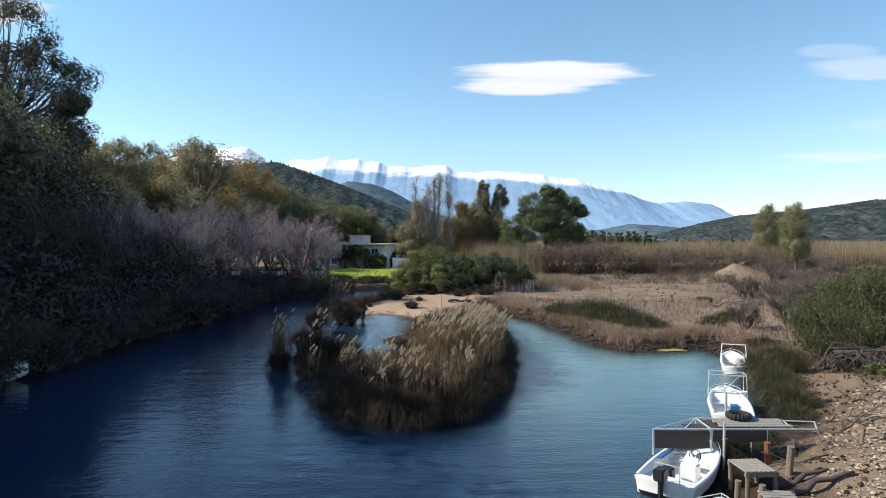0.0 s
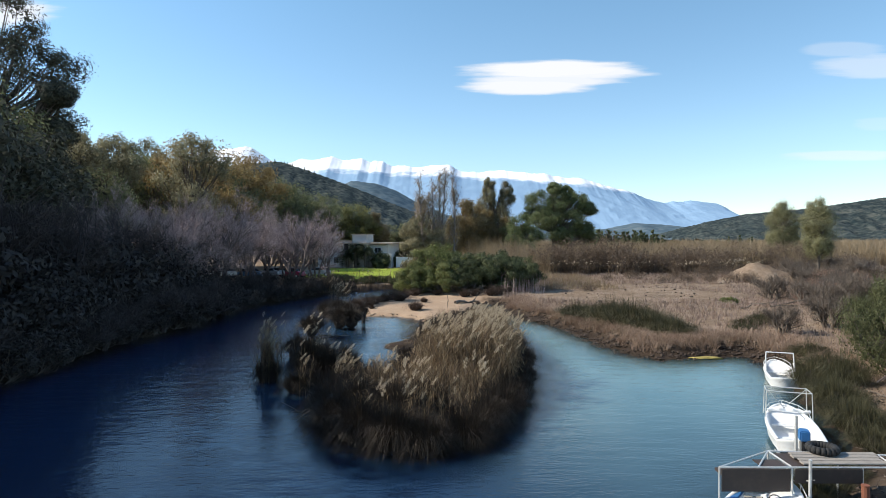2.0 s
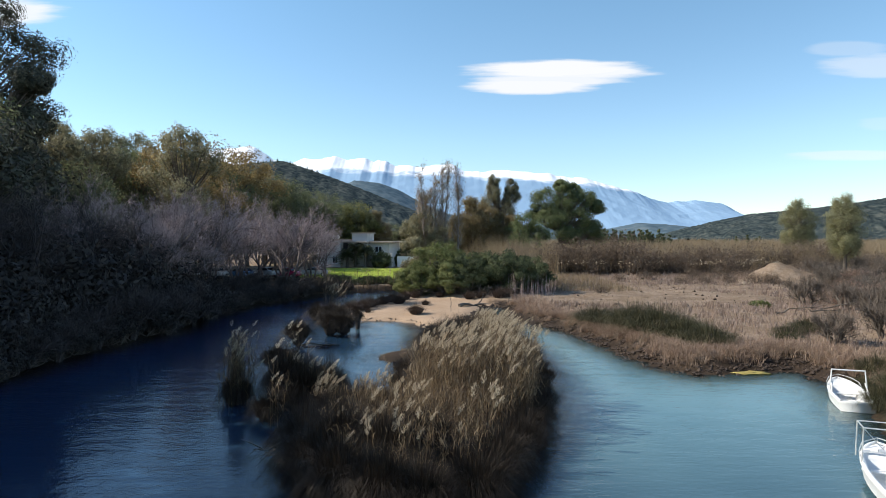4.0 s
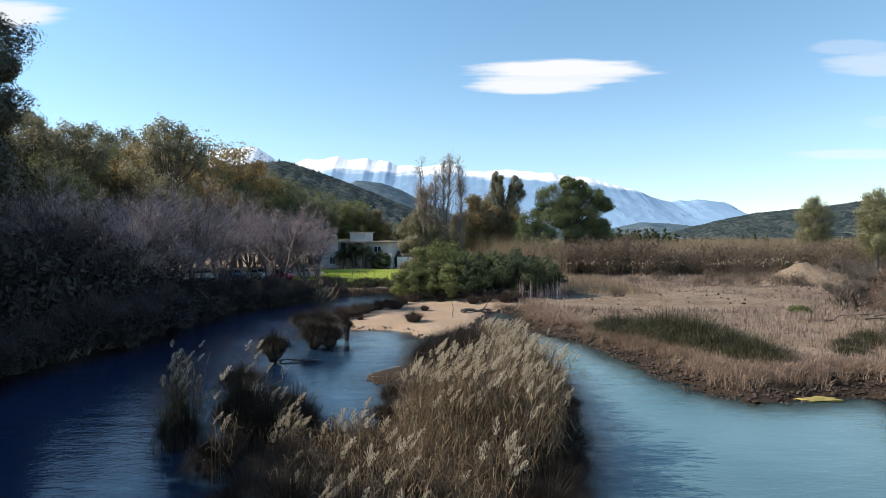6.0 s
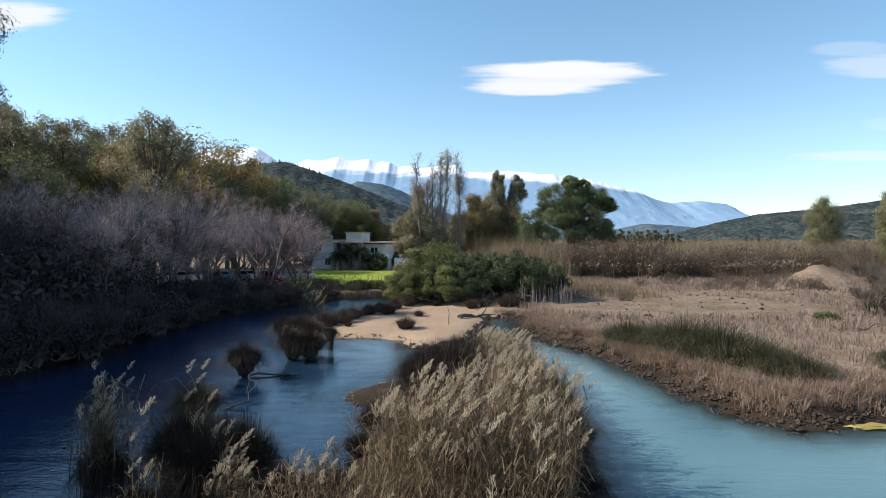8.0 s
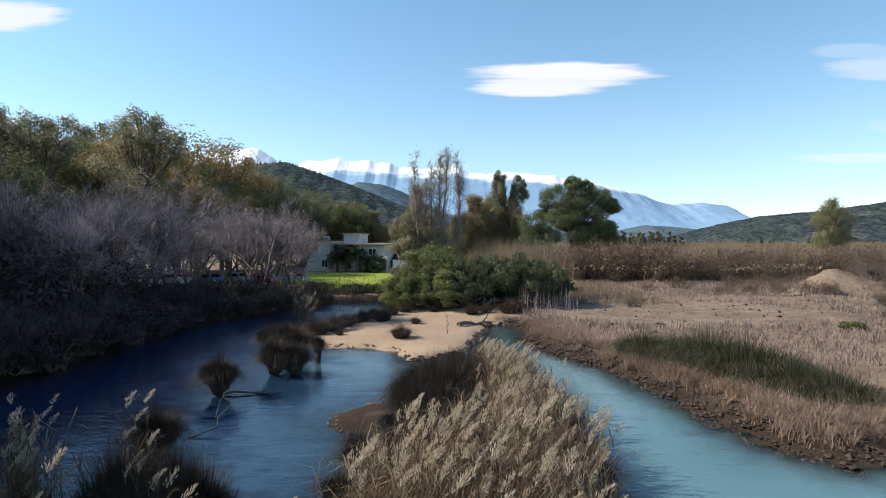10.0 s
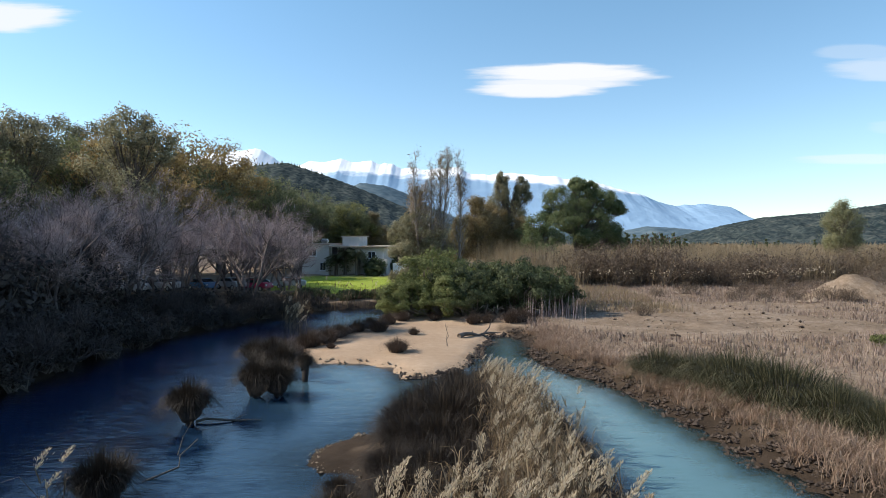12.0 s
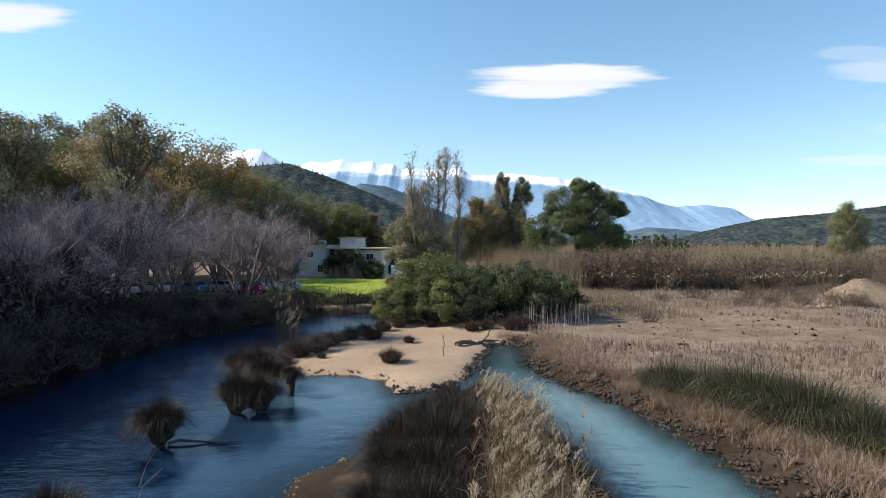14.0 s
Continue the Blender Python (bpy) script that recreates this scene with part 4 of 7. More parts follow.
# ---- leafless trees of the wooded bank ----
def bare_tree(seed, h, stems=3, depths=4):
    """A leafless tree of several stems that forks down to fine twigs."""
    r = np.random.default_rng(seed)
    wood, ends, fork = [], [], []

    def grow(p, d, ln, rad, depth):
        q1 = p + d * ln * 0.5 + r.normal(0, 0.05 * ln, 3)
        q2 = p + d * ln + r.normal(0, 0.07 * ln, 3)
        wood.append(tube([p, q1, q2], [rad, rad * 0.8, rad * 0.6], 5 if depth < 2 else 3))
        fork.append((q1, q2, d, ln))
        if depth == depths:
            ends.append((q1, d))
            ends.append((q2, d))
            return
        for k in range(3 if depth else 4):
            nd = d + r.normal(0, 0.42 if depth else 0.34, 3) + np.array([0, 0, 0.12])
            nd /= np.linalg.norm(nd)
            grow(q2 if k < 2 else q1, nd, ln * r.uniform(0.62, 0.82), rad * 0.6, depth + 1)

    for k in range(stems):
        a = 6.28 * k / stems + r.uniform(0, 1)
        d = np.array([math.cos(a) * 0.35, math.sin(a) * 0.35, 1.0])
        grow(np.array([math.cos(a) * 0.25, math.sin(a) * 0.25, -0.3]), d / np.linalg.norm(d), h * 0.30, 0.13, 0)
    base = np.array([e[0] for e in ends])
    dirs = np.array([e[1] for e in ends])
    n, per = len(base), 8
    b = np.repeat(base, per, 0) + r.normal(0, 0.12, (n * per, 3))
    d = np.repeat(dirs, per, 0) * 0.8 + r.normal(0, 0.55, (n * per, 3)) + np.array([0, 0, 0.25])
    d /= np.linalg.norm(d, axis=1)[:, None]
    ln = r.uniform(0.25, 0.7, n * per)[:, None]
    s = np.cross(d, r.normal(size=d.shape))
    s *= 0.011 / (np.linalg.norm(s, axis=1)[:, None] + 1e-9)
    v = np.stack([b - s, b + s, b + d * ln], 1).reshape(-1, 3)
    return join(wood), (v, np.arange(len(v)).reshape(-1, 3))


bare = []
for k, (hh, st) in enumerate(((10.0, 3), (9.2, 2), (8.4, 3))):
    arr = bare_tree(60 + k, hh, st)
    root = thing("bare_tree", pose(-26 + 5 * k, 75 + k, float(height_at(-26 + 5 * k, 75 + k))), "leafless grey-purple tree with fine twigs on the bank", "tree", "leafless trees on the bank")
    lift("trunk", *arr[0], M_GREYBARK, root, smooth=True)
    lift("crown", *arr[1], M_TWIG, root)
    bare.append(root)
rng = np.random.default_rng(5)
spots = [(-17.5, 72), (-21, 70), (-25, 68.5), (-29, 67), (-13.6, 74), (-18.5, 80), (-23, 81), (-31, 73), (-20, 64), (-24, 62), (-28, 61), (-32, 58),
         (-20.5, 57.5), (-24, 54), (-21, 50), (-25, 47), (-21.5, 44), (-24, 39), (-21, 35), (-24, 31), (-21.5, 27), (-25, 22), (-22, 17), (-23, 8), (-22, -2), (-35, 66), (-29, 50), (-29, 43), (-16, 67)]
# same trees nearer by, with the bank's shade put into the bark colour
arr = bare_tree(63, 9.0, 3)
dk = thing("dark_bare_tree", pose(-22.5, 59.5, float(height_at(-22.5, 59.5))), "leafless tree with bark coloured dark for the shaded bank", "tree", "dark leafless trees on the bank")
lift("trunk", *arr[0], M_SHADEWOOD, dk, smooth=True)
lift("crown", *arr[1], M_SHADEWOOD, dk)
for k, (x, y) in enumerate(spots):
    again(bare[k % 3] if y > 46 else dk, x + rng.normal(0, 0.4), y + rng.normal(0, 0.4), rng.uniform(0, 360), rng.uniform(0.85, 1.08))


# ---- bushes ----
def bush_arrays(seed, lobes, leaf, per_lobe, per_clump, spread=0.45):
    r = np.random.default_rng(seed)
    wood, pos, outs = [], [], []
    for lx, ly, lz, rx, rz in lobes:
        d = r.normal(size=(per_lobe, 3))
        d /= np.linalg.norm(d, axis=1)[:, None]
        c = np.array([lx, ly, lz]) + d * r.uniform(0.3, 1, per_lobe)[:, None] ** 0.5 * np.array([rx, rx, rz])
        c[:, 2] = np.maximum(c[:, 2], 0.15)
        for ci in c:
            a = np.array([lx * 0.7 + r.normal(0, 0.3), ly * 0.7 + r.normal(0, 0.3), -0.15])
            m = (a + ci) / 2 + r.normal(0, 0.15 * rx, 3)
            wood.append(tube([a, m, ci], [0.045, 0.03, 0.01], 4))
            q = in_ball(r, per_clump) * spread * rx * np.array([1, 1, 0.75]) * r.uniform(0.8, 1.25)
            pos.append(ci + q)
            outs.append(q / (np.linalg.norm(q, axis=1)[:, None] + 1e-6) + 0.5 * d_of(ci, (lx, ly, lz)))
    p = np.concatenate(pos)
    p[:, 2] = np.maximum(p[:, 2], 0.03)
    return join(wood), leaves(r, p, leaf, 0.2, out=np.concatenate(outs))


def plant_bush(name, x, y, arrays, mat, label, group="", turn=0.0, scale=1.0):
    root = thing(name, pose(x, y, float(height_at(x, y)), 0, 0, turn), label, "bush", group)
    root.scale = (scale,) * 3
    lift("woody_base", *arrays[0], M_BARK, root)
    lift("foliage", *arrays[1], mat, root)
    return root


bigb = [bush_arrays(70, [(0, 0, 2.2, 1.9, 1.6), (1.6, 0.3, 1.7, 1.7, 1.3), (-1.4, -0.2, 1.5, 1.6, 1.3), (0.4, -0.8, 1.2, 1.8, 1.0)], 0.085, 22, 190, 0.27),
        bush_arrays(71, [(0, 0, 1.8, 1.8, 1.3), (1.5, 0, 1.5, 1.6, 1.2), (-1.5, 0.2, 1.3, 1.5, 1.1)], 0.085, 22, 190, 0.27)]
bb = plant_bush("evergreen_bush", -1.6, 61.8, bigb[0], M_GREEN, "large bright green bush at the head of the sandbar", "bushes by the sandbar", 0, 1.12)
for x, y, turn, sc, hi in ((-3.3, 60.6, 120, 0.78, 0.85), (-2.4, 60.0, 200, 0.7, 0.9), (-0.2, 60.2, 70, 0.85, 0.9), (-0.4, 64, 10, 1.1, 1.0), (-3.9, 61.8, 300, 0.6, 0.8)):
    again(bb, x, y, turn, sc, high=hi)
bb2 = plant_bush("evergreen_bush", 1.4, 61.6, bigb[1], M_DARKGREEN, "large dark green bush at the head of the sandbar", "bushes by the sandbar", 30, 1.2)
for x, y, turn, sc, hi in ((1.6, 60.2, 240, 0.85, 0.9), (3.9, 61.4, 160, 1.15, 1.05), (6.0, 61.3, 10, 1.05, 1.05), (5.0, 64.2, 70, 1.25, 1.05), (2.6, 63.6, 200, 1.2, 1.0), (7.0, 62.6, 300, 0.8, 1.0)):
    again(bb2, x, y, turn, sc, high=hi)
# dead limbs and dark hollow stems under the bushes
for k in range(9):
    q = np.random.default_rng(500 + k)
    x, y = -2.6 + k * 0.95 + q.normal(0, 0.2), 59.3 + q.normal(0, 0.3)
    limb = thing("bare_limb", pose(x, y, float(height_at(x, y))), "grey bare limb hanging out from under the bushes", "branch", "limbs under the bushes")
    packs = [tube([(0, 0.9, 0.1), (q.normal(0, 0.25), 0.3, 0.55 + q.random() * 0.3), (q.normal(0, 0.6), -0.5 - q.random() * 0.5, 0.25 + q.random() * 0.4)], [0.05, 0.035, 0.012], 5) for _ in range(4)]
    lift("limb", *join(packs), M_DRIFT, limb, smooth=True)
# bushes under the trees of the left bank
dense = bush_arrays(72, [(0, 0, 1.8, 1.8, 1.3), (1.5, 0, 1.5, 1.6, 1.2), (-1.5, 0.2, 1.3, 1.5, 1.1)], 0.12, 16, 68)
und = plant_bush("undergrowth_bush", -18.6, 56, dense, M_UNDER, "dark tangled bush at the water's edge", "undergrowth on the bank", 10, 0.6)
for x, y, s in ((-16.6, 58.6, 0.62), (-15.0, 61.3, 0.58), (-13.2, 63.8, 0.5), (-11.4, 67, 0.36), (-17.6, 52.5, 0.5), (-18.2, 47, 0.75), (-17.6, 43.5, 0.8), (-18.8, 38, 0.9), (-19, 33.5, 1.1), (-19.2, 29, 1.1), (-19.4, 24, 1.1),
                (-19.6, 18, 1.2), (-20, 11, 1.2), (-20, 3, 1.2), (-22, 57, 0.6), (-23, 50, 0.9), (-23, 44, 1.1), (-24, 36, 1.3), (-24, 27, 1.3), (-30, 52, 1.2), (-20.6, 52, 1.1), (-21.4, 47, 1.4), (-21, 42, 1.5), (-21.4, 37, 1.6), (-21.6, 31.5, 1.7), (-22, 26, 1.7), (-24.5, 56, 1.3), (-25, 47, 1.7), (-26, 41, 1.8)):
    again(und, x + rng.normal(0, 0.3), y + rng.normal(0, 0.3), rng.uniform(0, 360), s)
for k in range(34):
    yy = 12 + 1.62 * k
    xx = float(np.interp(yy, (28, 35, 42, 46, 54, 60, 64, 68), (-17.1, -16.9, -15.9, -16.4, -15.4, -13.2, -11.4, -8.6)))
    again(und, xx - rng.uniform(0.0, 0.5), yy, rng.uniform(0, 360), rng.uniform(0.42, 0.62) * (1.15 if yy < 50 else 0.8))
small = bush_arrays(73, [(0, 0, 1.8, 1.8, 1.3), (1.5, 0, 1.5, 1.6, 1.2), (-1.5, 0.2, 1.3, 1.5, 1.1)], 0.2, 12, 36)
hedge = plant_bush("hedge_bush", -9, 71.2, small, M_DARKGREEN, "low dark bush between lawn and water", "bushes before the lawn", 0, 0.3)
for x, y, s in ((-11, 71.5, 0.26), (-6.8, 71.4, 0.32), (-5.2, 72, 0.42), (-13, 72, 0.3), (-3.2, 71.6, 0.55), (0.5, 72, 0.7)):
    again(hedge, x, y, rng.uniform(0, 360), s)
# shrubs coloured dark to carry the near bank's shade
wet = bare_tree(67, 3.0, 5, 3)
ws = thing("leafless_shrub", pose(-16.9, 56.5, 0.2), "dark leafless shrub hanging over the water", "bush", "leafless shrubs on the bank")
lift("trunk", *wet[0], M_SHADEWOOD, ws)
lift("crown", *wet[1], M_SHADEWOOD, ws)
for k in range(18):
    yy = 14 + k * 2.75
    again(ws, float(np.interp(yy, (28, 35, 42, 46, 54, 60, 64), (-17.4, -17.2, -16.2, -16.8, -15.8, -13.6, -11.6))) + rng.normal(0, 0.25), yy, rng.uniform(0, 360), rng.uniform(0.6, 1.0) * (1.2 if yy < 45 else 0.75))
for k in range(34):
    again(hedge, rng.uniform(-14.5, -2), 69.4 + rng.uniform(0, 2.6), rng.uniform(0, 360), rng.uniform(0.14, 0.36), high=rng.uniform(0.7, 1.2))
# brown brushwood before the tall reeds
brushwood = bush_arrays(74, [(0, 0, 1.9, 2.2, 1.7), (1.9, 0.3, 1.5, 1.9, 1.4), (-1.9, -0.2, 1.4, 1.9, 1.3)], 0.1, 20, 40, 0.5)
bw = plant_bush("brushwood_bush", 14, 88.5, brushwood, M_BROWNBRUSH, "brown tangled brushwood before the tall reeds", "brushwood", 0, 1.1)
for k in range(15):
    again(bw, 11.5 + 1.75 * k + rng.normal(0, 0.5), 88.6 + 0.8 * math.sin(k * 1.7) + max(0, k - 10) * 0.5, rng.uniform(0, 360), rng.uniform(0.95, 1.3), high=rng.uniform(0.9, 1.5) * (1 - 0.02 * k))
for x, y, s in ((24, 71, 0.3), (26.5, 71.4, 0.36), (29, 71.2, 0.34), (31.5, 71.0, 0.4), (33, 70.6, 0.36), (22, 76, 0.35), (27.5, 77, 0.4), (18.6, 75, 0.3), (31, 77.5, 0.42), (35, 78.5, 0.5), (13, 60, 0.25), (38, 66, 0.5), (41, 64, 0.6), (38, 94, 1.2), (42, 96, 1.0), (46, 99, 1.3), (51, 101, 1.1), (56, 104, 1.3), (62, 108, 1.4), (44, 84, 0.7), (48, 88, 0.8), (52, 82, 0.9), (57, 90, 0.9), (40, 80, 0.6), (9, 92, 1.3), (7, 86, 0.9)):
    again(bw, x, y, rng.uniform(0, 360), s)
# shrubs on the landing
shr = bush_arrays(75, [(0, 0, 2.0, 2.2, 1.2), (2.2, 0.6, 2.1, 2.0, 1.3), (-1.8, 0.6, 1.4, 1.7, 1.1), (1.2, 1.8, 2.6, 1.9, 1.1)], 0.05, 40, 170, 0.34)
q = np.random.default_rng(79)
sv, sf, _t = strips(q, shr[1][0][::4][q.integers(len(shr[1][0]) // 4, size=5200)], q.uniform(0.25, 0.65, 5200), 0.02, q.uniform(0.2, 1.0, 5200), 3, 0.3)
shr = (shr[0], join([shr[1], (sv, sf)]))
s1 = plant_bush("tamarisk_bush", 17.6, 24.2, shr, M_TAMARISK, "feathery olive-green bush on the bank above the boats", "bushes above the landing", 0, 1.0)
again(s1, 20.3, 25.7, 60, 1.05)
again(s1, 19.2, 30, 200, 0.75)
again(s1, 24.0, 24, 100, 1.2)
again(s1, 24.5, 31, 20, 0.95)
again(s1, 29.5, 38, 140, 0.8)
sb = plant_bush("low_bush", 20.2, 47.8, bush_arrays(76, [(0, 0, 0.5, 0.8, 0.45), (0.8, 0.2, 0.4, 0.7, 0.4)], 0.09, 14, 70), M_GREEN, "small bright green bush in the dry field", "low bushes", 0, 0.62)
again(sb, 15.0, 21.0, 40, 0.6)
brush = bare_tree(66, 3.2, 4, 3)
br = thing("leafless_shrub", pose(37, 68, float(height_at(37, 68))), "brown leafless shrub on the earth mound", "bush", "leafless shrubs")
lift("trunk", *brush[0], M_BARK, br)
lift("crown", *brush[1], M_BARK, br)
for x, y, s in ((40, 67, 1.0), (37, 66, 0.7), (28, 50, 0.8), (22, 39, 0.9), (20, 35.5, 0.9), (17, 34.5, 0.7), (25, 41, 1.0), (29, 44, 1.0), (23.5, 35, 0.9), (45, 66, 1.2), (44, 74, 1.1), (17.5, 27.8, 0.8), (20.5, 29.5, 0.9), (36, 56, 0.8), (50, 78, 1.3)):
    again(br, x, y, rng.uniform(0, 360), s * 0.85)
# the thicket along the berm: bare shrubs, brown brushwood and tangled bracken
q = np.random.default_rng(520)
brk = bush_arrays(78, [(0, 0, 0.7, 1.3, 0.6), (1.2, 0.3, 0.6, 1.1, 0.5), (-1.1, -0.2, 0.55, 1.1, 0.5)], 0.07, 18, 70, 0.5)
bk = plant_bush("bracken_bush", 27.5, 48.5, brk, M_BRACKEN, "red-brown dead bracken on the berm", "bracken on the berm", 0, 1.0)
for k in range(64):
    u, w = q.random(), q.normal(0, 1)
    x, y = 26.5 + 20 * u + 2.2 * w, 42 + 31 * u - 1.5 * w
    if k % 3 == 0:
        again(br, x, y, q.uniform(0, 360), q.uniform(0.5, 0.95))
    elif k % 3 == 1:
        again(bk, x, y, q.uniform(0, 360), q.uniform(0.6, 1.2), high=q.uniform(0.8, 1.4))
    else:
        again(bw, x, y, q.uniform(0, 360), q.uniform(0.28, 0.5), high=q.uniform(0.7, 1.2))
# fallen limbs that tangle under the tamarisks
for k in range(26):
    x, y = q.uniform(14.2, 22), q.uniform(20.6, 23.6)
    limb = thing("dead_limb", pose(x, y, float(height_at(x, y)), 0, 0, q.uniform(-60, 60)), "grey dead limb tangled under the feathery bushes", "branch", "dead limbs under the bushes")
    packs = []
    for _ in range(5):
        a = np.array([q.normal(0, 0.3), 0.5, 0.1])
        b = a + np.array([q.normal(0, 0.7), -0.8 - q.random(), 0.5 + q.random() * 0.6])
        packs.append(tube([a, (a + b) / 2 + np.array([0, 0, 0.3]), b, b + np.array([q.normal(0, 0.3), -0.35, -0.45])], [0.03, 0.022, 0.014, 0.006], 5))
    lift("limb", *join(packs), M_DRIFT if k % 6 == 0 else M_SHADEWOOD, limb, smooth=True)


# ---- reeds, sedge and grass ----
def inside_points(r, n, lo, hi, keep):
    p = np.stack([r.uniform(lo[0], hi[0], n), r.uniform(lo[1], hi[1], n)], 1)
    return p[keep(p[:, 0], p[:, 1])]


def on_ground(p, sink=0.04):
    return np.concatenate([p, (np.maximum(height_at(p[:, 0], p[:, 1]), -0.35) - sink)[:, None]], 1)


def reeds(r, base, h, width=0.016, plumed=0.8, leaf_n=4, lean=0.2):
    """Reed stems with hanging leaf blades and feathery plumes. Returns points, triangles and each triangle's material."""
    n = len(base)
    az = r.normal(0.3, 1.5, n)
    hh = h * r.uniform(0.72, 1.12, n)
    sv, sf, tip = strips(r, base, hh, width, np.abs(r.normal(lean * 0.6, lean, n)).clip(0.02, 0.7), 3, az=az)
    packs, mats = [(sv, sf)], [np.zeros(len(sf))]
    for _ in range(leaf_n):
        u = r.uniform(0.25, 0.9, n)[:, None]
        lb = base * (1 - u) + tip * u
        lv, lf, _t = strips(r, lb, hh * r.uniform(0.16, 0.32, n), width * 1.5, r.uniform(0.5, 1.15, n), 2, droop=0.45)
        packs.append((lv, lf))
        mats.append(np.zeros(len(lf)))
    has = r.random(n) < plumed
    t, k = tip[has], 84
    d = np.stack([0.16 + np.cos(az[has]) * 0.3, np.sin(az[has]) * 0.3, np.full(has.sum(), 0.95)], 1)
    d /= np.linalg.norm(d, axis=1)[:, None]
    L = r.uniform(0.20, 0.36, len(t))
    u = np.tile(np.linspace(0.0, 1.0, k), len(t))
    dd, LL = np.repeat(d, k, 0), np.repeat(L, k)
    fat = np.sin(np.pi * np.clip(u * 0.9 + 0.08, 0, 1)) ** 0.8
    c = np.repeat(t, k, 0) + dd * (LL * (u - 0.35))[:, None] + np.array([1.0, 0.2, -0.5]) * (LL * 0.22 * u ** 2)[:, None]
    off = r.normal(0, 1, c.shape) * np.array([1, 1, 0.3])
    c = c + off * (0.034 * fat * LL / 0.28)[:, None]
    along = dd * 0.9 + off * 0.22 + r.normal(0, 0.16, c.shape)
    along *= (LL * 0.2 / np.linalg.norm(along, axis=1))[:, None]
    wide = np.cross(along, r.normal(size=c.shape))
    wide *= (0.0065 * LL / 0.28 / (np.linalg.norm(wide, axis=1) + 1e-9))[:, None]
    v = np.stack([c - along * 0.5, c - wide, c + along * 0.5, c + wide], 1).reshape(-1, 3)
    i4 = np.arange(len(c))[:, None] * 4
    f = np.concatenate([i4 + np.array([[0, 1, 2]]), i4 + np.array([[0, 2, 3]])], 0)
    packs.append((v, f))
    mats.append(np.ones(len(f)))
    v, f = join(packs)
    return v, f, np.concatenate(mats)


r = np.random.default_rng(81)
# the island
isl = lambda x, y: (inside_distance(ISLAND, x, y) > 0.15 + 0.25 * (y < 24) + 0.45 * ((x > 2) & (y > 27))) & ~((x < -1.0) & (y > 31.6) & (y < 36.3))
p = inside_points(r, 14000, (-4, 19), (4, 43), isl)
p = p[p[:, 0] > np.where(p[:, 1] < 25.5, -9.0, -1.25 + 2.65 * smooth01(26.6, 28.4, p[:, 1]) + r.normal(0, 0.18, len(p)))]
front = p[:, 1] < 24.5
p = p[r.random(len(p)) < np.where(front, 0.4, 0.95)]
low_left = np.maximum(0.5, 1 - 0.42 * (p[:, 0] < -1.0) - 0.3 * (p[:, 1] < 23))
tall_at = 2.25 * low_left * np.interp(p[:, 1], (27, 34.5, 40, 43), (1, 0.76, 0.5, 0.42))
sunny = (p[:, 0] > -0.9 + 0.25 * r.normal(size=len(p))) & (p[:, 1] > 23.5)
packs, mats = [], []
for pick, share, lean in ((sunny & (p[:, 1] < 29), 0.24, 0.15), (sunny & (p[:, 1] >= 29), 0.10, 0.12), (~sunny, 0.11, 0.15)):
    v, f, mi = reeds(r, on_ground(p[pick]), tall_at[pick], 0.0145, share, 6, lean)
    packs.append((v, f))
    mats.append(mi)
v, f = join(packs)
mi = np.concatenate(mats)
tagged(lift("reed_bed", v, f, [M_REED, M_PLUME], mi=mi), "tall dry tan reeds with feathery plumes on the island", "reeds", kind="stuff")


def tussock(seed, n, rad, h, width=0.012, open_out=1.0):
    """A dome of blades that spring from a small root ball."""
    q = np.random.default_rng(seed)
    a, d = q.uniform(0, 6.28, n), np.sqrt(q.random(n))
    base = np.stack([np.cos(a) * d * rad * 0.62, np.sin(a) * d * rad * 0.62, q.uniform(0, 0.16, n) * h], 1)
    v, f, _t = strips(q, base, h * q.uniform(0.55, 0.95, n) * (1 - 0.15 * d), width, np.clip(d * 0.95 * open_out + q.normal(0, 0.24, n), 0.02, 1.3), 2, 0.42 * d * open_out, az=a + q.normal(0, 0.3, n))
    return v, f


def root_ball(seed, rad, h):
    q = np.random.default_rng(seed)
    bm = bmesh.new()
    bmesh.ops.create_icosphere(bm, subdivisions=2, radius=1.0)
    for w in bm.verts:
        k = 1 + q.normal(0, 0.08)
        w.co = (w.co.x * rad * k, w.co.y * rad * k, w.co.z * h * k)
    return bm


TUSS = [tussock(90 + k, 1300, 0.6, 0.95, 0.009) for k in range(3)] + [tussock(93 + k, 1500, 0.85, 0.66, 0.0075, 1.25) for k in range(2)] + [join([tussock(96 + k, 1500, 0.6, 0.85, 0.0075, 0.9), tussock(98 + k, 1000, 0.62, 0.72, 0.0075, 1.6)]) for k in range(2)]
tuss_first = []


def plant_tussock(x, y, s, mat, label, group, high=1.0, k=0, z=None):
    key = (k, mat.name)
    for made_key, ob in tuss_first:
        if made_key == key:
            c = again(ob, x, y, (x * 77 + y * 31) % 360, s, label, high)
            break
    else:
        c = thing("sedge_tussock", pose(x, y, float(height_at(x, y)), 0, 0, 0), label, "plant", group)
        lift("foliage", *TUSS[k], mat, c)
        part("root_ball", root_ball(k, 0.3, 0.24), M_ROOTS, c)
        c.scale = (s, s, s * high)
        tuss_first.append((key, c))
    c.location.z = max(float(height_at(x, y)), -0.12) if z is None else z
    return tagged(c, label, group=group)


k = 0
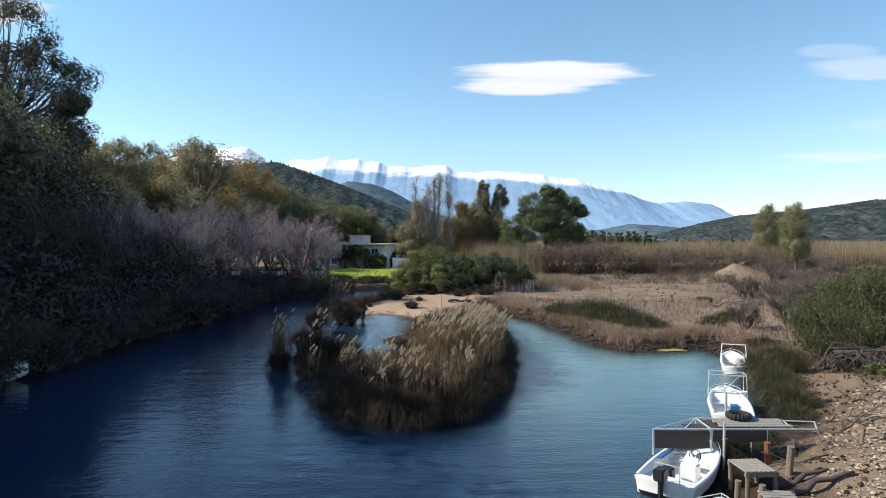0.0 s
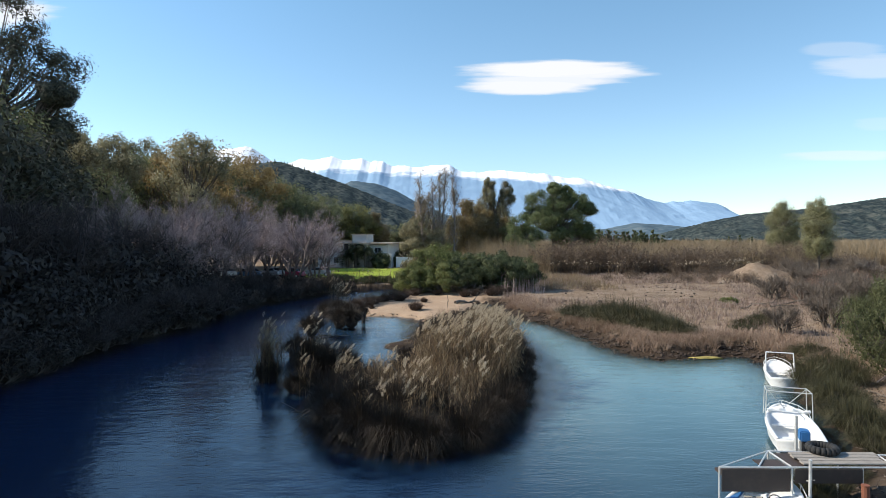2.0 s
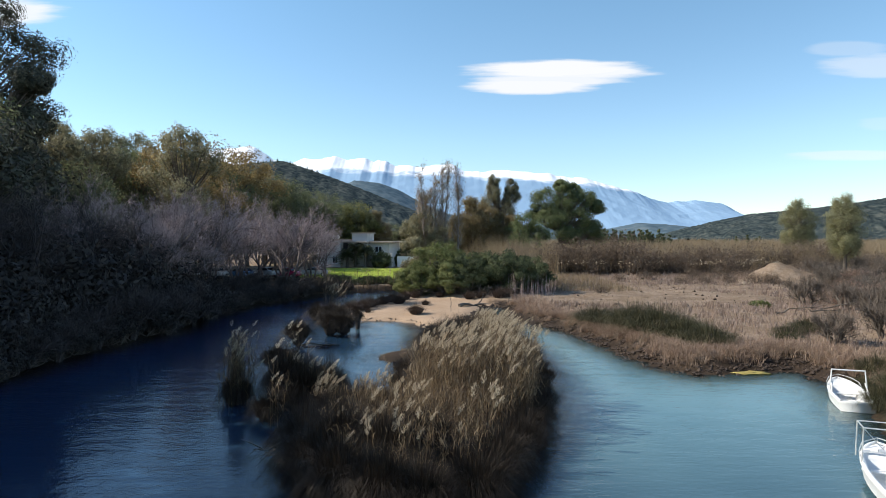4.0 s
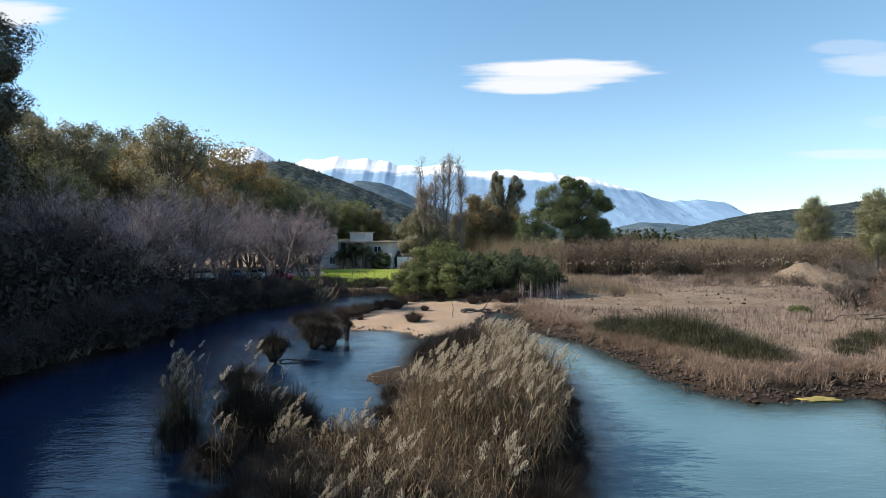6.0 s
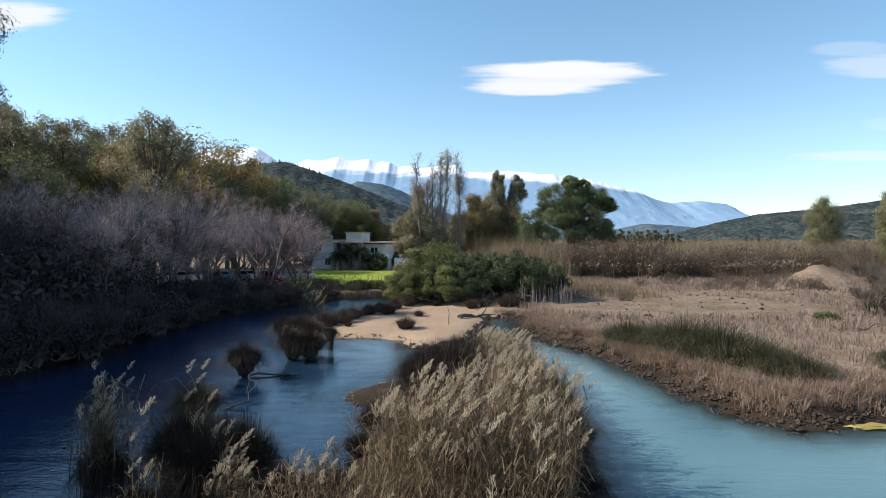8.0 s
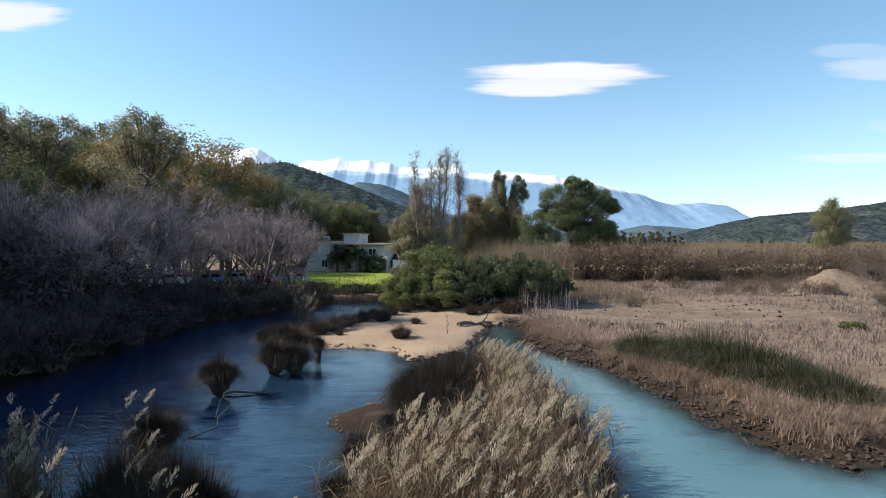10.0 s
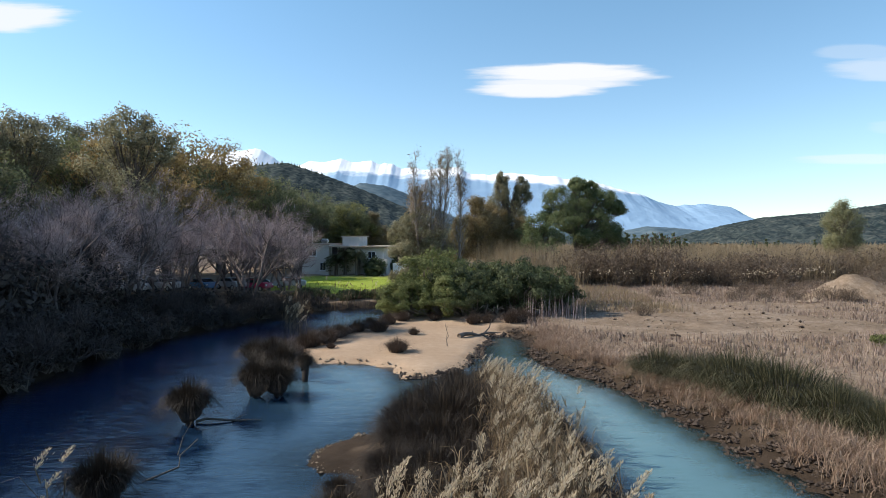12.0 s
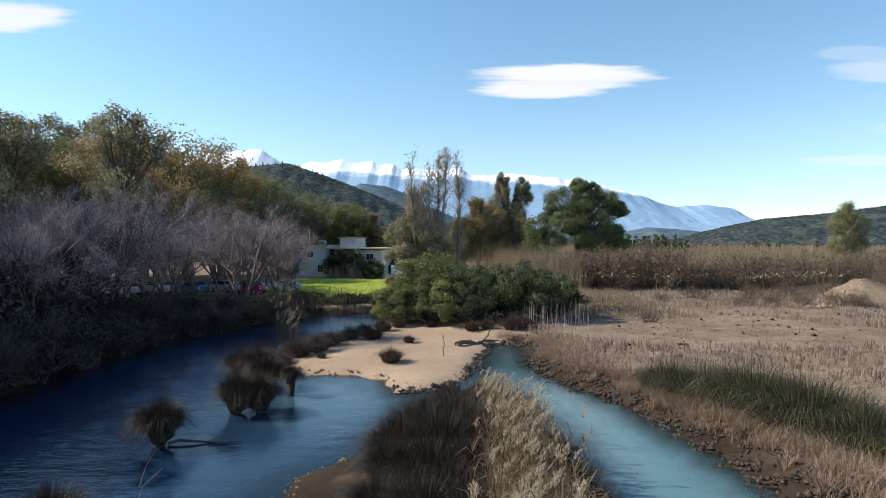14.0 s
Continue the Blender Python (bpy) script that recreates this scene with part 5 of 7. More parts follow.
# small tussocks along the sandbar
for x, y, s in ((-2.3, 47.6, 0.95), (-1.9, 52.6, 0.55), (-5.6, 48.4, 0.4), (-6.2, 50.3, 1.15), (-6.0, 52.2, 1.1), (-5.3, 54.2, 1.0), (-4.7, 55.6, 0.95), (-4.0, 53.8, 1.05), (-3.8, 57.0, 1.0), (-3.0, 58.4, 0.9), (-6.9, 49.3, 1.2), (-8.3, 46.4, 1.25), (-7.7, 48.0, 1.2), (-8.5, 48.4, 1.1), (-7.0, 51.0, 1.15), (-6.7, 52.8, 1.0), (-7.6, 45.6, 1.1), (-6.0, 53.6, 1.0),
                (-1.0, 58.8, 0.7), (1.5, 56.9, 0.9), (2.4, 57.0, 0.8), (3.9, 56.6, 1.15), (4.6, 57.4, 1.1), (-5.0, 56.6, 0.7), (-7.2, 47.6, 0.8)):
    plant_tussock(x, y, s * 1.1, M_SEDGEBROWN, "brown sedge tussock on the sandbar", "tussocks on the sandbar", 1.0, k % 3)
    k += 1
# the dark tussock on the island's far half
DOME = [(-0.7, 34.5, 1.5, 0.95), (0.1, 34.2, 1.7, 0.95), (0.9, 34.4, 1.6, 0.95), (-0.7, 35.6, 1.7, 1.0), (0.3, 35.6, 2.0, 1.05), (1.1, 35.8, 1.8, 1.0), (-0.3, 36.8, 1.9, 1.05), (0.7, 37.0, 2.0, 1.05),
        (0.3, 38.3, 1.7, 1.0), (1.2, 38.5, 1.5, 1.0), (1.6, 39.7, 1.3, 1.0), (0.6, 39.7, 1.4, 1.0), (1.4, 40.9, 1.1, 1.0), (0.4, 40.7, 1.0, 1.0), (-0.3, 33.5, 1.2, 0.9), (0.6, 33.2, 1.5, 0.9),
        (-0.9, 32.8, 1.3, 0.9), (0.1, 32.2, 1.6, 0.9), (0.9, 32.2, 1.6, 0.9), (-0.4, 31.0, 1.5, 0.9), (0.7, 30.8, 1.6, 0.95), (0.2, 29.5, 1.5, 0.9), (-0.7, 29.5, 1.4, 0.9), (1.0, 29.1, 1.4, 0.9)]
FLANK = [(-1.6, 30.6, 1.1, 1.0), (-2.0, 32.2, 0.75, 0.9), (-1.8, 29.0, 0.9, 0.9), (3.3, 33.0, 1.2, 1.0), (3.0, 30.6, 1.2, 0.9), (3.2, 36.2, 1.1, 0.9), (2.9, 28.0, 1.2, 1.0), (2.3, 25.2, 1.2, 1.0),
         (1.4, 22.4, 1.2, 1.0), (0.2, 20.5, 1.2, 1.0), (-1.3, 19.4, 1.4, 1.4), (-2.2, 19.9, 1.4, 1.4), (-3.0, 20.9, 1.4, 1.4), (-3.5, 22.3, 1.4, 1.4), (-0.5, 19.2, 1.3, 1.3), (0.6, 19.8, 1.3, 1.3),
         (1.2, 21.2, 1.3, 1.3), (2.0, 23.4, 1.3, 1.2), (2.8, 26.4, 1.2, 1.0), (-1.4, 20.8, 1.5, 1.4), (-2.5, 21.6, 1.5, 1.4), (-3.0, 23.6, 1.4, 1.3), (-2.0, 26.6, 0.9, 0.9), (-0.6, 21.8, 1.4, 1.3)]
RING = [(2.6, 34.6, 1.1, 1.1), (-3.4, 24.4, 1.3, 1.4), (-2.6, 25.2, 1.2, 1.3), (3.3, 29.6, 1.1, 1.0), (3.4, 31.6, 1.1, 1.0), (3.4, 34.4, 1.0, 1.0), (1.8, 22.4, 1.2, 1.2), (0.9, 20.4, 1.2, 1.2),
        (2.5, 24.8, 1.1, 1.0)]
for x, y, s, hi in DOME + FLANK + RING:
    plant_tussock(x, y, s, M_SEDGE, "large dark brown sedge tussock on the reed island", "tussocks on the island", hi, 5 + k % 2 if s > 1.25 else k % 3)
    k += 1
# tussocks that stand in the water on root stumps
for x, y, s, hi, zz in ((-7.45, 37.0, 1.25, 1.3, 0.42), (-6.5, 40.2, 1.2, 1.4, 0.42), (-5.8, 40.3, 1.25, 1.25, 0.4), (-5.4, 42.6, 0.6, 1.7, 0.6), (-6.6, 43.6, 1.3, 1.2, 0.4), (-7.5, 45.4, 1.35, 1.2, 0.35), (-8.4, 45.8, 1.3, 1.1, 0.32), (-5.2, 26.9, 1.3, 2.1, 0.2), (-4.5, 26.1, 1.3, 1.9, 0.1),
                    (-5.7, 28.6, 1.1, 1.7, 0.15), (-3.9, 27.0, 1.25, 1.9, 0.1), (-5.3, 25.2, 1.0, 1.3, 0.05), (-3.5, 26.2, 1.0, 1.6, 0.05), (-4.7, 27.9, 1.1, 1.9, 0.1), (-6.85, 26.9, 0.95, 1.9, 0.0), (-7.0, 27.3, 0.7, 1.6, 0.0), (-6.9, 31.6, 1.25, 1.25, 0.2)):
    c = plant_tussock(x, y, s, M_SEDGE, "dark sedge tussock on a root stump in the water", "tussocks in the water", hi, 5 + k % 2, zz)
    if zz > 0.28:
        st = thing("root_stump", pose(x, y, -0.6), "dark root stump standing in the river", "stump", "stumps in the river")
        lift("stump", *tube([(0.05, 0, 0), (0, 0, 0.5), (0.03, 0, 0.6 + zz)], [0.16, 0.11, 0.16], 7), M_ROOTS, st, smooth=True)
    k += 1
# green rushes on the right bank
for x, y, s in ((8.3, 42.4, 1.5), (9.2, 41.4, 2.1), (10.3, 41.8, 1.4), (9.9, 39.6, 2.0), (11.0, 39.9, 1.5), (10.5, 37.9, 2.2), (11.7, 37.8, 1.5), (11.0, 36.1, 1.8), (11.6, 34.8, 1.4),
                (16.2, 36.6, 1.1), (17.4, 37.2, 1.2), (15.4, 35.4, 1.0), (14.8, 27.2, 1.3), (13.8, 24.6, 1.2), (10.9, 19.0, 0.9), (11.4, 20.2, 1.2), (11.8, 21.4, 1.3), (12.3, 22.6, 1.3), (15.4, 29.4, 1.2), (12.8, 23.8, 1.2), (13.3, 25.8, 1.2), (14.3, 28.2, 1.2), (7.3, 15.2, 0.7), (7.5, 15.9, 0.8), (8.1, 16.6, 0.9), (7.0, 14.6, 0.5), (9.0, 17.4, 0.9), (8.5, 17.2, 0.7)):
    plant_tussock(x, y, s * (1.25 if 33 < y < 43 and x < 13 else 1.0), M_RUSH, "low dense olive-green rush clump on the river bank", "rushes on the bank", (0.8 + 0.5 * ((k * 7) % 5) / 4) * (1.5 if y < 26 else 1.0), 3 + k % 2)
    k += 1
# reed clumps apart
for x, y, n, hh in ((-6.85, 26.9, 130, 2.45), (-5.1, 27.2, 14, 2.7), (-4.4, 26.4, 16, 2.3), (-3.6, 25.4, 40, 1.7), (-4.9, 24.6, 12, 2.2), (4.1, 35.0, 5, 1.6), (-9.0, 54.6, 26, 2.2), (-10.0, 56.6, 22, 2.3), (-8.2, 53.0, 14, 2.0)):
    rc = thing("reed_clump", pose(x, y, 0), "clump of dry reeds with pale plumes in the water", "reeds", "reed clumps")
    b = np.concatenate([r.normal(0, 0.22 if n > 100 else 0.2 if n > 20 else 0.16, (n, 2)), np.full((n, 1), -0.15)], 1)
    v, f, mi = reeds(r, b, hh * np.where(r.random(n) < 0.4, 1.0, 0.72), 0.014, 0.3 if n > 100 else 0.5, 6, 0.07)
    s0 = mi == 0
    tagged(lift("stalk_mass", v, f[s0], M_REED, rc), kind="stuff")
    tagged(lift("seed_head_mass", v, f[~s0], M_PLUME, rc), kind="stuff")

# dry field of the right bank
def field(x, y):
    l_, i_, s_ = plan(x, y)
    bare_patch = (((x - 16) / 10) ** 2 + ((y - 57) / 6.5) ** 2 < 1) | (((x - 22) / 14) ** 2 + ((y - 66) / 3.0) ** 2 < 1)
    track = r.random(len(x)) < 0.25
    return (l_ > 1.2) & (i_ < -1) & (s_ < -1.5) & (~bare_patch | track) & ~((y < 23) & (x < 24)) & (x > 3.2) & (((x - 35) / 3.4) ** 2 + ((y - 73) / 3.4) ** 2 > r.uniform(0.2, 1, len(x)))


p = inside_points(r, 36000, (3, 24), (48, 92), field)
dens = np.clip(1.15 - (p[:, 1] - 30) / 90, 0.35, 1)
p = p[r.random(len(p)) < dens]
g = on_ground(np.repeat(p, 3, 0) + r.normal(0, 0.10, (len(p) * 3, 2)))
worn = np.where(((g[:, 0] - 16) / 10) ** 2 + ((g[:, 1] - 57) / 6.5) ** 2 < 1, 0.3, 1.0)
v, f, _ = strips(r, g, worn * r.uniform(0.14, 0.5, len(g)) * (1 + 0.4 * wobble(g[:, 0], g[:, 1], 7, 2)), 0.022 + 0.0004 * g[:, 1], r.uniform(0.05, 0.8, len(g)), 2)
tagged(lift("dry_grass", v, f, M_DRYGRASS), "pinkish brown dry grass and sedge of the marsh", "grass", kind="stuff")
# pale long grass that hangs over the bank
edge = lambda x, y: (lambda l_: (l_ > 0.85 + 0.4 * np.sin(x * 2.1 + y * 1.3)) & (l_ < 2.8) & (x > 3.4) & (y < 54) & (y > 27))(plan(x, y)[0])
p = inside_points(r, 42000, (3, 27), (18, 54), edge)
p = p[wobble(p[:, 0], p[:, 1], 1.6, 4) > r.normal(0, 0.5, len(p)) - 0.2]
g = on_ground(np.repeat(p, 4, 0) + r.normal(0, 0.09, (len(p) * 4, 2)))
v, f, _ = strips(r, g, r.uniform(0.3, 0.8, len(g)), 0.02, r.uniform(0.2, 0.95, len(g)), 3, 0.25)
tagged(lift("bank_grass", v, f, M_PALEGRASS), "pale straw-coloured long grass hanging over the bank", "grass", kind="stuff")
# thin dry grass on the landing
p = inside_points(r, 13000, (8, 12), (26, 26), lambda x, y: (plan(x, y)[0] > 1.3) & (wobble(x, y, 2.0, 6) > r.normal(0.1, 0.4, len(x))) & (x + y > 24))
g = on_ground(np.repeat(p, 3, 0) + r.normal(0, 0.08, (len(p) * 3, 2)))
v, f, _ = strips(r, g, r.uniform(0.08, 0.34, len(g)), 0.012, r.uniform(0.3, 1.2, len(g)), 2, 0.3)
tagged(lift("landing_grass", v, f, M_DRYGRASS), "thin dry grass on the bare earth of the landing", "grass", kind="stuff")
# leaning tufts along the bank's lip
c = inside_points(r, 5200, (3, 27), (18, 54), lambda x, y: (lambda l_: (l_ > 0.75) & (l_ < 2.1) & (x > 3.4))(plan(x, y)[0]))[:230]
per = 75
a = r.uniform(0, 6.28, len(c) * per)
g = np.repeat(c, per, 0) + np.stack([np.cos(a), np.sin(a)], 1) * r.uniform(0, 0.16, len(a))[:, None]
v, f, _ = strips(r, on_ground(g), np.repeat(r.uniform(0.4, 0.8, len(c)), per) * r.uniform(0.6, 1.1, len(a)), 0.015, r.uniform(0.2, 1.05, len(a)), 2, 0.3, az=a)
tagged(lift("straw_tufts", v, f, M_PALEGRASS), "tufts of straw-coloured grass along the bank's lip", "grass", kind="stuff")
# tall reeds behind the field
def tall(x, y):
    front = 91 + 10 * wobble(x, y * 0 + 7, 40, 6) * 0.35 + 1.6 * wobble(x, y * 0, 7, 2) + np.clip((x - 30) * 0.45, 0, 22) - 6 * (x < 14)
    return (y > front) & (x > 5 + (y - 90) * 0.06) & ~(((x - 20.5) ** 2 + (y - 126) ** 2) < 16)


p = np.concatenate([inside_points(r, 17000, (4, 82), (90, 120), tall), inside_points(r, 11000, (4, 118), (170, 190), tall), inside_points(r, 7000, (10, 190), (300, 420), tall)])
g = on_ground(np.repeat(p, 3, 0) + r.normal(0, 0.35, (len(p) * 3, 2)))
far = np.clip((g[:, 1] - 80) / 100, 0, 3)
v, f, _ = strips(r, g, r.uniform(1.9, 4.2, len(g)) * (1 + 0.24 * wobble(g[:, 0], g[:, 1], 14, 8) + 0.12 * wobble(g[:, 0], g[:, 1], 4, 3)), 0.042 + 0.10 * far, np.abs(r.normal(0.1, 0.34, len(g))), 2)
tagged(lift("tall_reeds", v, f, M_FARREED), "wide bed of tall dry golden-brown reeds", "reeds", kind="stuff")
# reeds between the bushes and behind them
p = np.concatenate([inside_points(r, 1500, (2, 70), (9, 78), lambda x, y: ((x - 5.2) / 3.2) ** 2 + ((y - 74) / 3) ** 2 < 1), inside_points(r, 2600, (7, 62), (17, 84), lambda x, y: x > 7 + (y - 62) * 0.1)])
g = on_ground(np.repeat(p, 2, 0) + r.normal(0, 0.2, (len(p) * 2, 2)))
v, f, _ = strips(r, g, np.where(g[:, 0] < 8.6, 5.2, 0.65) * r.uniform(0.5, 1.1, len(g)), 0.036, np.abs(r.normal(0.1, 0.3, len(g))), 2)
tagged(lift("tan_reeds", v, f, M_FARREED), "dense tan reeds behind the evergreen bushes", "reeds", kind="stuff")
# grey dead stems at the bush's foot
p = inside_points(r, 110, (4.8, 57.2), (8.6, 60.5), lambda x, y: x > 0)
v, f, _ = strips(r, on_ground(p), r.uniform(0.8, 2.2, len(p)), 0.025, r.uniform(0.02, 0.16, len(p)), 2)
tagged(lift("dead_reed_stems", v, f, M_TWIG), "grey dead reed stems beside the dark bush", "reeds", kind="stuff")
# lawn and rough bank
p = inside_points(r, 16000, (-21, 72), (4, 104), lambda x, y: inside_distance([(-17.5, 76.5), (-6.5, 72.5), (3, 74), (1, 104), (-21, 104), (-20, 84)], x, y) > 0)
v, f, _ = strips(r, on_ground(p), r.uniform(0.06, 0.16, len(p)), 0.06, r.uniform(0.1, 0.6, len(p)), 2)
tagged(lift("lawn_grass", v, f, M_LAWN), "bright yellow-green mown lawn before the house", "grass", kind="stuff")
# reeds along the far creek bank
p = inside_points(r, 900, (-14, 62), (-2, 72), lambda x, y: (lambda l_: (l_ > 0) & (l_ < 1.3) & (y > 62 - 0.35 * x - 4))(plan(x, y)[0]))
v, f, mi = reeds(r, on_ground(p), 2.0, 0.03, 0.12, 3)
tagged(lift("creek_reeds", v, f, [M_REED, M_PLUME], mi=mi), "thin dry reeds along the creek bank", "reeds", kind="stuff")
# clods along the muddy shore
def clods(name, p, size, mat, label, seed):
    q = np.random.default_rng(seed)
    n = len(p)
    ico = np.array([(0, 0, 1), (0.9, 0, 0.35), (0.28, 0.85, 0.4), (-0.75, 0.5, 0.3), (-0.7, -0.55, 0.4), (0.3, -0.85, 0.33), (0, 0, -0.4)])
    tri = np.array([(0, 1, 2), (0, 2, 3), (0, 3, 4), (0, 4, 5), (0, 5, 1), (6, 2, 1), (6, 3, 2), (6, 4, 3), (6, 5, 4), (6, 1, 5)])
    a = q.uniform(0, 6.28, n)
    s = size * (0.3 + 1.0 * q.random(n) ** 3.5)
    v = ico[None] * q.uniform(0.7, 1.3, (n, 7, 1)) * s[:, None, None]
    x = v[:, :, 0] * np.cos(a)[:, None] - v[:, :, 1] * np.sin(a)[:, None]
    y = v[:, :, 0] * np.sin(a)[:, None] + v[:, :, 1] * np.cos(a)[:, None]
    v = np.stack([x, y, v[:, :, 2] * 0.95], 2) + np.concatenate([p, np.maximum(height_at(p[:, 0], p[:, 1]), -0.06)[:, None]], 1)[:, None]
    f = (tri[None] + (np.arange(n) * 7)[:, None, None]).reshape(-1, 3)
    return tagged(lift(name, v.reshape(-1, 3), f, mat), label, "mud" if mat is M_MUDCLOD else "stones", kind="stuff")


shore = lambda a, b: (lambda x, y: (lambda s_: (s_[0] > a) & (s_[0] < b) & (s_[1] < -0.5))(plan(x, y)))
clods("mud_clods", inside_points(r, 80000, (3.4, 28), (16, 55), lambda x, y: shore(-0.35, 1.25)(x, y) & (wobble(x, y, 1.3, 9) > r.normal(-0.1, 0.4, len(x)))), 0.085, M_MUDCLOD, "dark trampled mud clods along the shore", 1)
clods("shore_pebbles", inside_points(r, 4500, (-8, 42.5), (3, 56), shore(-0.1, 0.34)), 0.08, M_PEBBLE, "brown broken stones edging the sandbar", 2)
clods("ledge_stones", inside_points(r, 9000, (-1.8, 42.4), (3.4, 55), shore(-0.2, 0.14)), 0.14, M_MUDCLOD, "dark broken edge of the sandbar", 8)
clods("spit_pebbles", inside_points(r, 1400, (-4, 31), (-1, 37), lambda x, y: (lambda i_: (i_ > -0.12) & (i_ < 0.3))(plan(x, y)[1])), 0.05, M_PEBBLE, "small brown stones along the spit", 3)
clods("gravel", inside_points(r, 40000, (7.2, 5), (18, 20), lambda x, y: (y > 10 - 5 * r.random(len(x))) & (plan(x, y)[0] > 0.9) & (x - 0.75 * (y - 11.6) > 7.5 + r.normal(0, 0.7, len(x)))), 0.06, M_STONE, "pale gravel and small stones on the landing", 4)
clods("landing_litter", inside_points(r, 12000, (7, 11), (22, 24), lambda x, y: (plan(x, y)[0] > 0.5) & (wobble(x, y, 2.2, 12) > r.normal(0.1, 0.4, len(x)))), 0.07, M_MUDCLOD, "dark clods and leaf litter on the landing", 11)
clods("field_stones", inside_points(r, 420, (24, 68), (33, 72), lambda x, y: ((x - 28.6) / 3.2) ** 2 + ((y - 69.9) / 0.7) ** 2 < r.random(len(x)) * 1.2), 0.26, M_PEBBLE, "heap of broken stones before the mound", 5)
clods("field_litter", inside_points(r, 1500, (6, 46), (34, 70), lambda x, y: plan(x, y)[0] > 2), 0.06, M_STONE, "pale stones and litter strewn over the bare field", 6)
clods("dark_clods", inside_points(r, 900, (6, 46), (34, 72), lambda x, y: (plan(x, y)[0] > 2) & (wobble(x, y, 4, 3) > 0.0)), 0.13, M_MUDCLOD, "dark grubbed-up clods in the bare field", 7)
# plumed reeds before the tall ones
p = inside_points(r, 800, (11, 82), (46, 96), lambda x, y: np.abs(y - (85.4 + np.clip((x - 30) * 0.45, 0, 22))) < 1.2 + r.normal(0, 0.5, len(x)))
v, f, mi = reeds(r, on_ground(p), 1.9, 0.035, 0.0, 2)
tip = on_ground(p) + np.stack([0 * p[:, 0] + 0.1, 0 * p[:, 0], r.uniform(1.3, 1.9, len(p))], 1)
pv, pf = leaves(r, np.repeat(tip, 3, 0) + r.normal(0, 0.12, (len(tip) * 3, 3)), 0.11, 0.6, 2.2)
v, f = join([(v, f), (pv, pf)])
mi = np.concatenate([mi, np.ones(len(pf))])
tagged(lift("plumed_reeds", v, f, [M_REED, M_PLUME], mi=mi), "row of paler plumed reeds before the tall bed", "reeds", kind="stuff")

# ---- boats and landing ----
UNIT = 1 / 1.3          # true metres in the plan's unit

def bm_box(bm, lo, hi, bevel=0.0):
    """An upright box between two corners, with bevelled edges."""
    got = bmesh.ops.create_cube(bm, size=1.0)["verts"]
    for w in got:
        w.co = Vector([(a + b) / 2 + c * (b - a) for a, b, c in zip(lo, hi, w.co)])
    if bevel:
        edges = list({e for w in got for e in w.link_edges})
        bmesh.ops.bevel(bm, geom=edges, offset=bevel, segments=2, affect="EDGES")
    return bm


def rod(bm, a, b, rad, sides=8, rad2=None):
    """A round bar between two points."""
    a, b = Vector(a), Vector(b)
    d = b - a
    m = Matrix.Translation((a + b) / 2) @ d.to_track_quat("Z", "Y").to_matrix().to_4x4()
    bmesh.ops.create_cone(bm, cap_ends=True, segments=sides, radius1=rad, radius2=rad if rad2 is None else rad2, depth=d.length, matrix=m)
    return bm


def rods(pairs, rad, sides=7):
    bm = bmesh.new()
    for a, b in pairs:
        rod(bm, a, b, rad, sides)
    return bm


def hull_arrays(length, beam, inner=False, low=False):
    """Skin of an open boat, stern at -y, bow at +y; inside liner or outside shell."""
    n, rows = 25, []
    for i in range(n):
        s = i / (n - 1)
        b = beam / 2 * (0.86 + 0.14 * math.sin(min(s * 2.2, 1.57))) * max(0.012, (1 - s ** 3.0)) ** 0.55
        sheer = 0.56 + 0.26 * s ** 2
        keel = -0.16 + 0.5 * s ** 5
        y = -length / 2 + length * s
        if inner:
            deck = s > 0.70
            floor = sheer - 0.05 + 0.05 * math.sin((s - 0.7) / 0.3 * 3.1) if deck else 0.10 + 0.05 * s
            side = [(b, sheer), (b - 0.02, sheer + 0.025), (max(b - 0.10, 0.004), sheer + 0.02), (max(b - 0.13, 0.003), max(floor, sheer - 0.06)), (max(b * 0.80 - 0.06, 0.002), floor), (0, floor + 0.01)]
        else:
            side = [(b, sheer), (b + 0.015, sheer - 0.06), (b * 0.985, sheer - 0.10), (b * 0.90, keel + (sheer - keel) * 0.42), (b * 0.66, keel + (sheer - keel) * 0.14), (0, keel)]
            if low:
                side = side[3:]
            else:
                side = side[:4]
        rows.append([(x, y, z) for x, z in side] + [(-x, y, z) for x, z in side[::-1]])
    v = np.array(rows, float)
    w = v.shape[1]
    f = []
    for i in range(n - 1):
        for j in range(w - 1):
            if not inner and not low and j == w // 2 - 1:
                continue
            a = i * w + j
            f.append((a, a + w, a + w + 1, a + 1))
    if not inner:
        half = w // 2
        for j in range(half - 1):
            f.append((j, j + 1, w - 2 - j, w - 1 - j))
    return v.reshape(-1, 3), np.array(f)


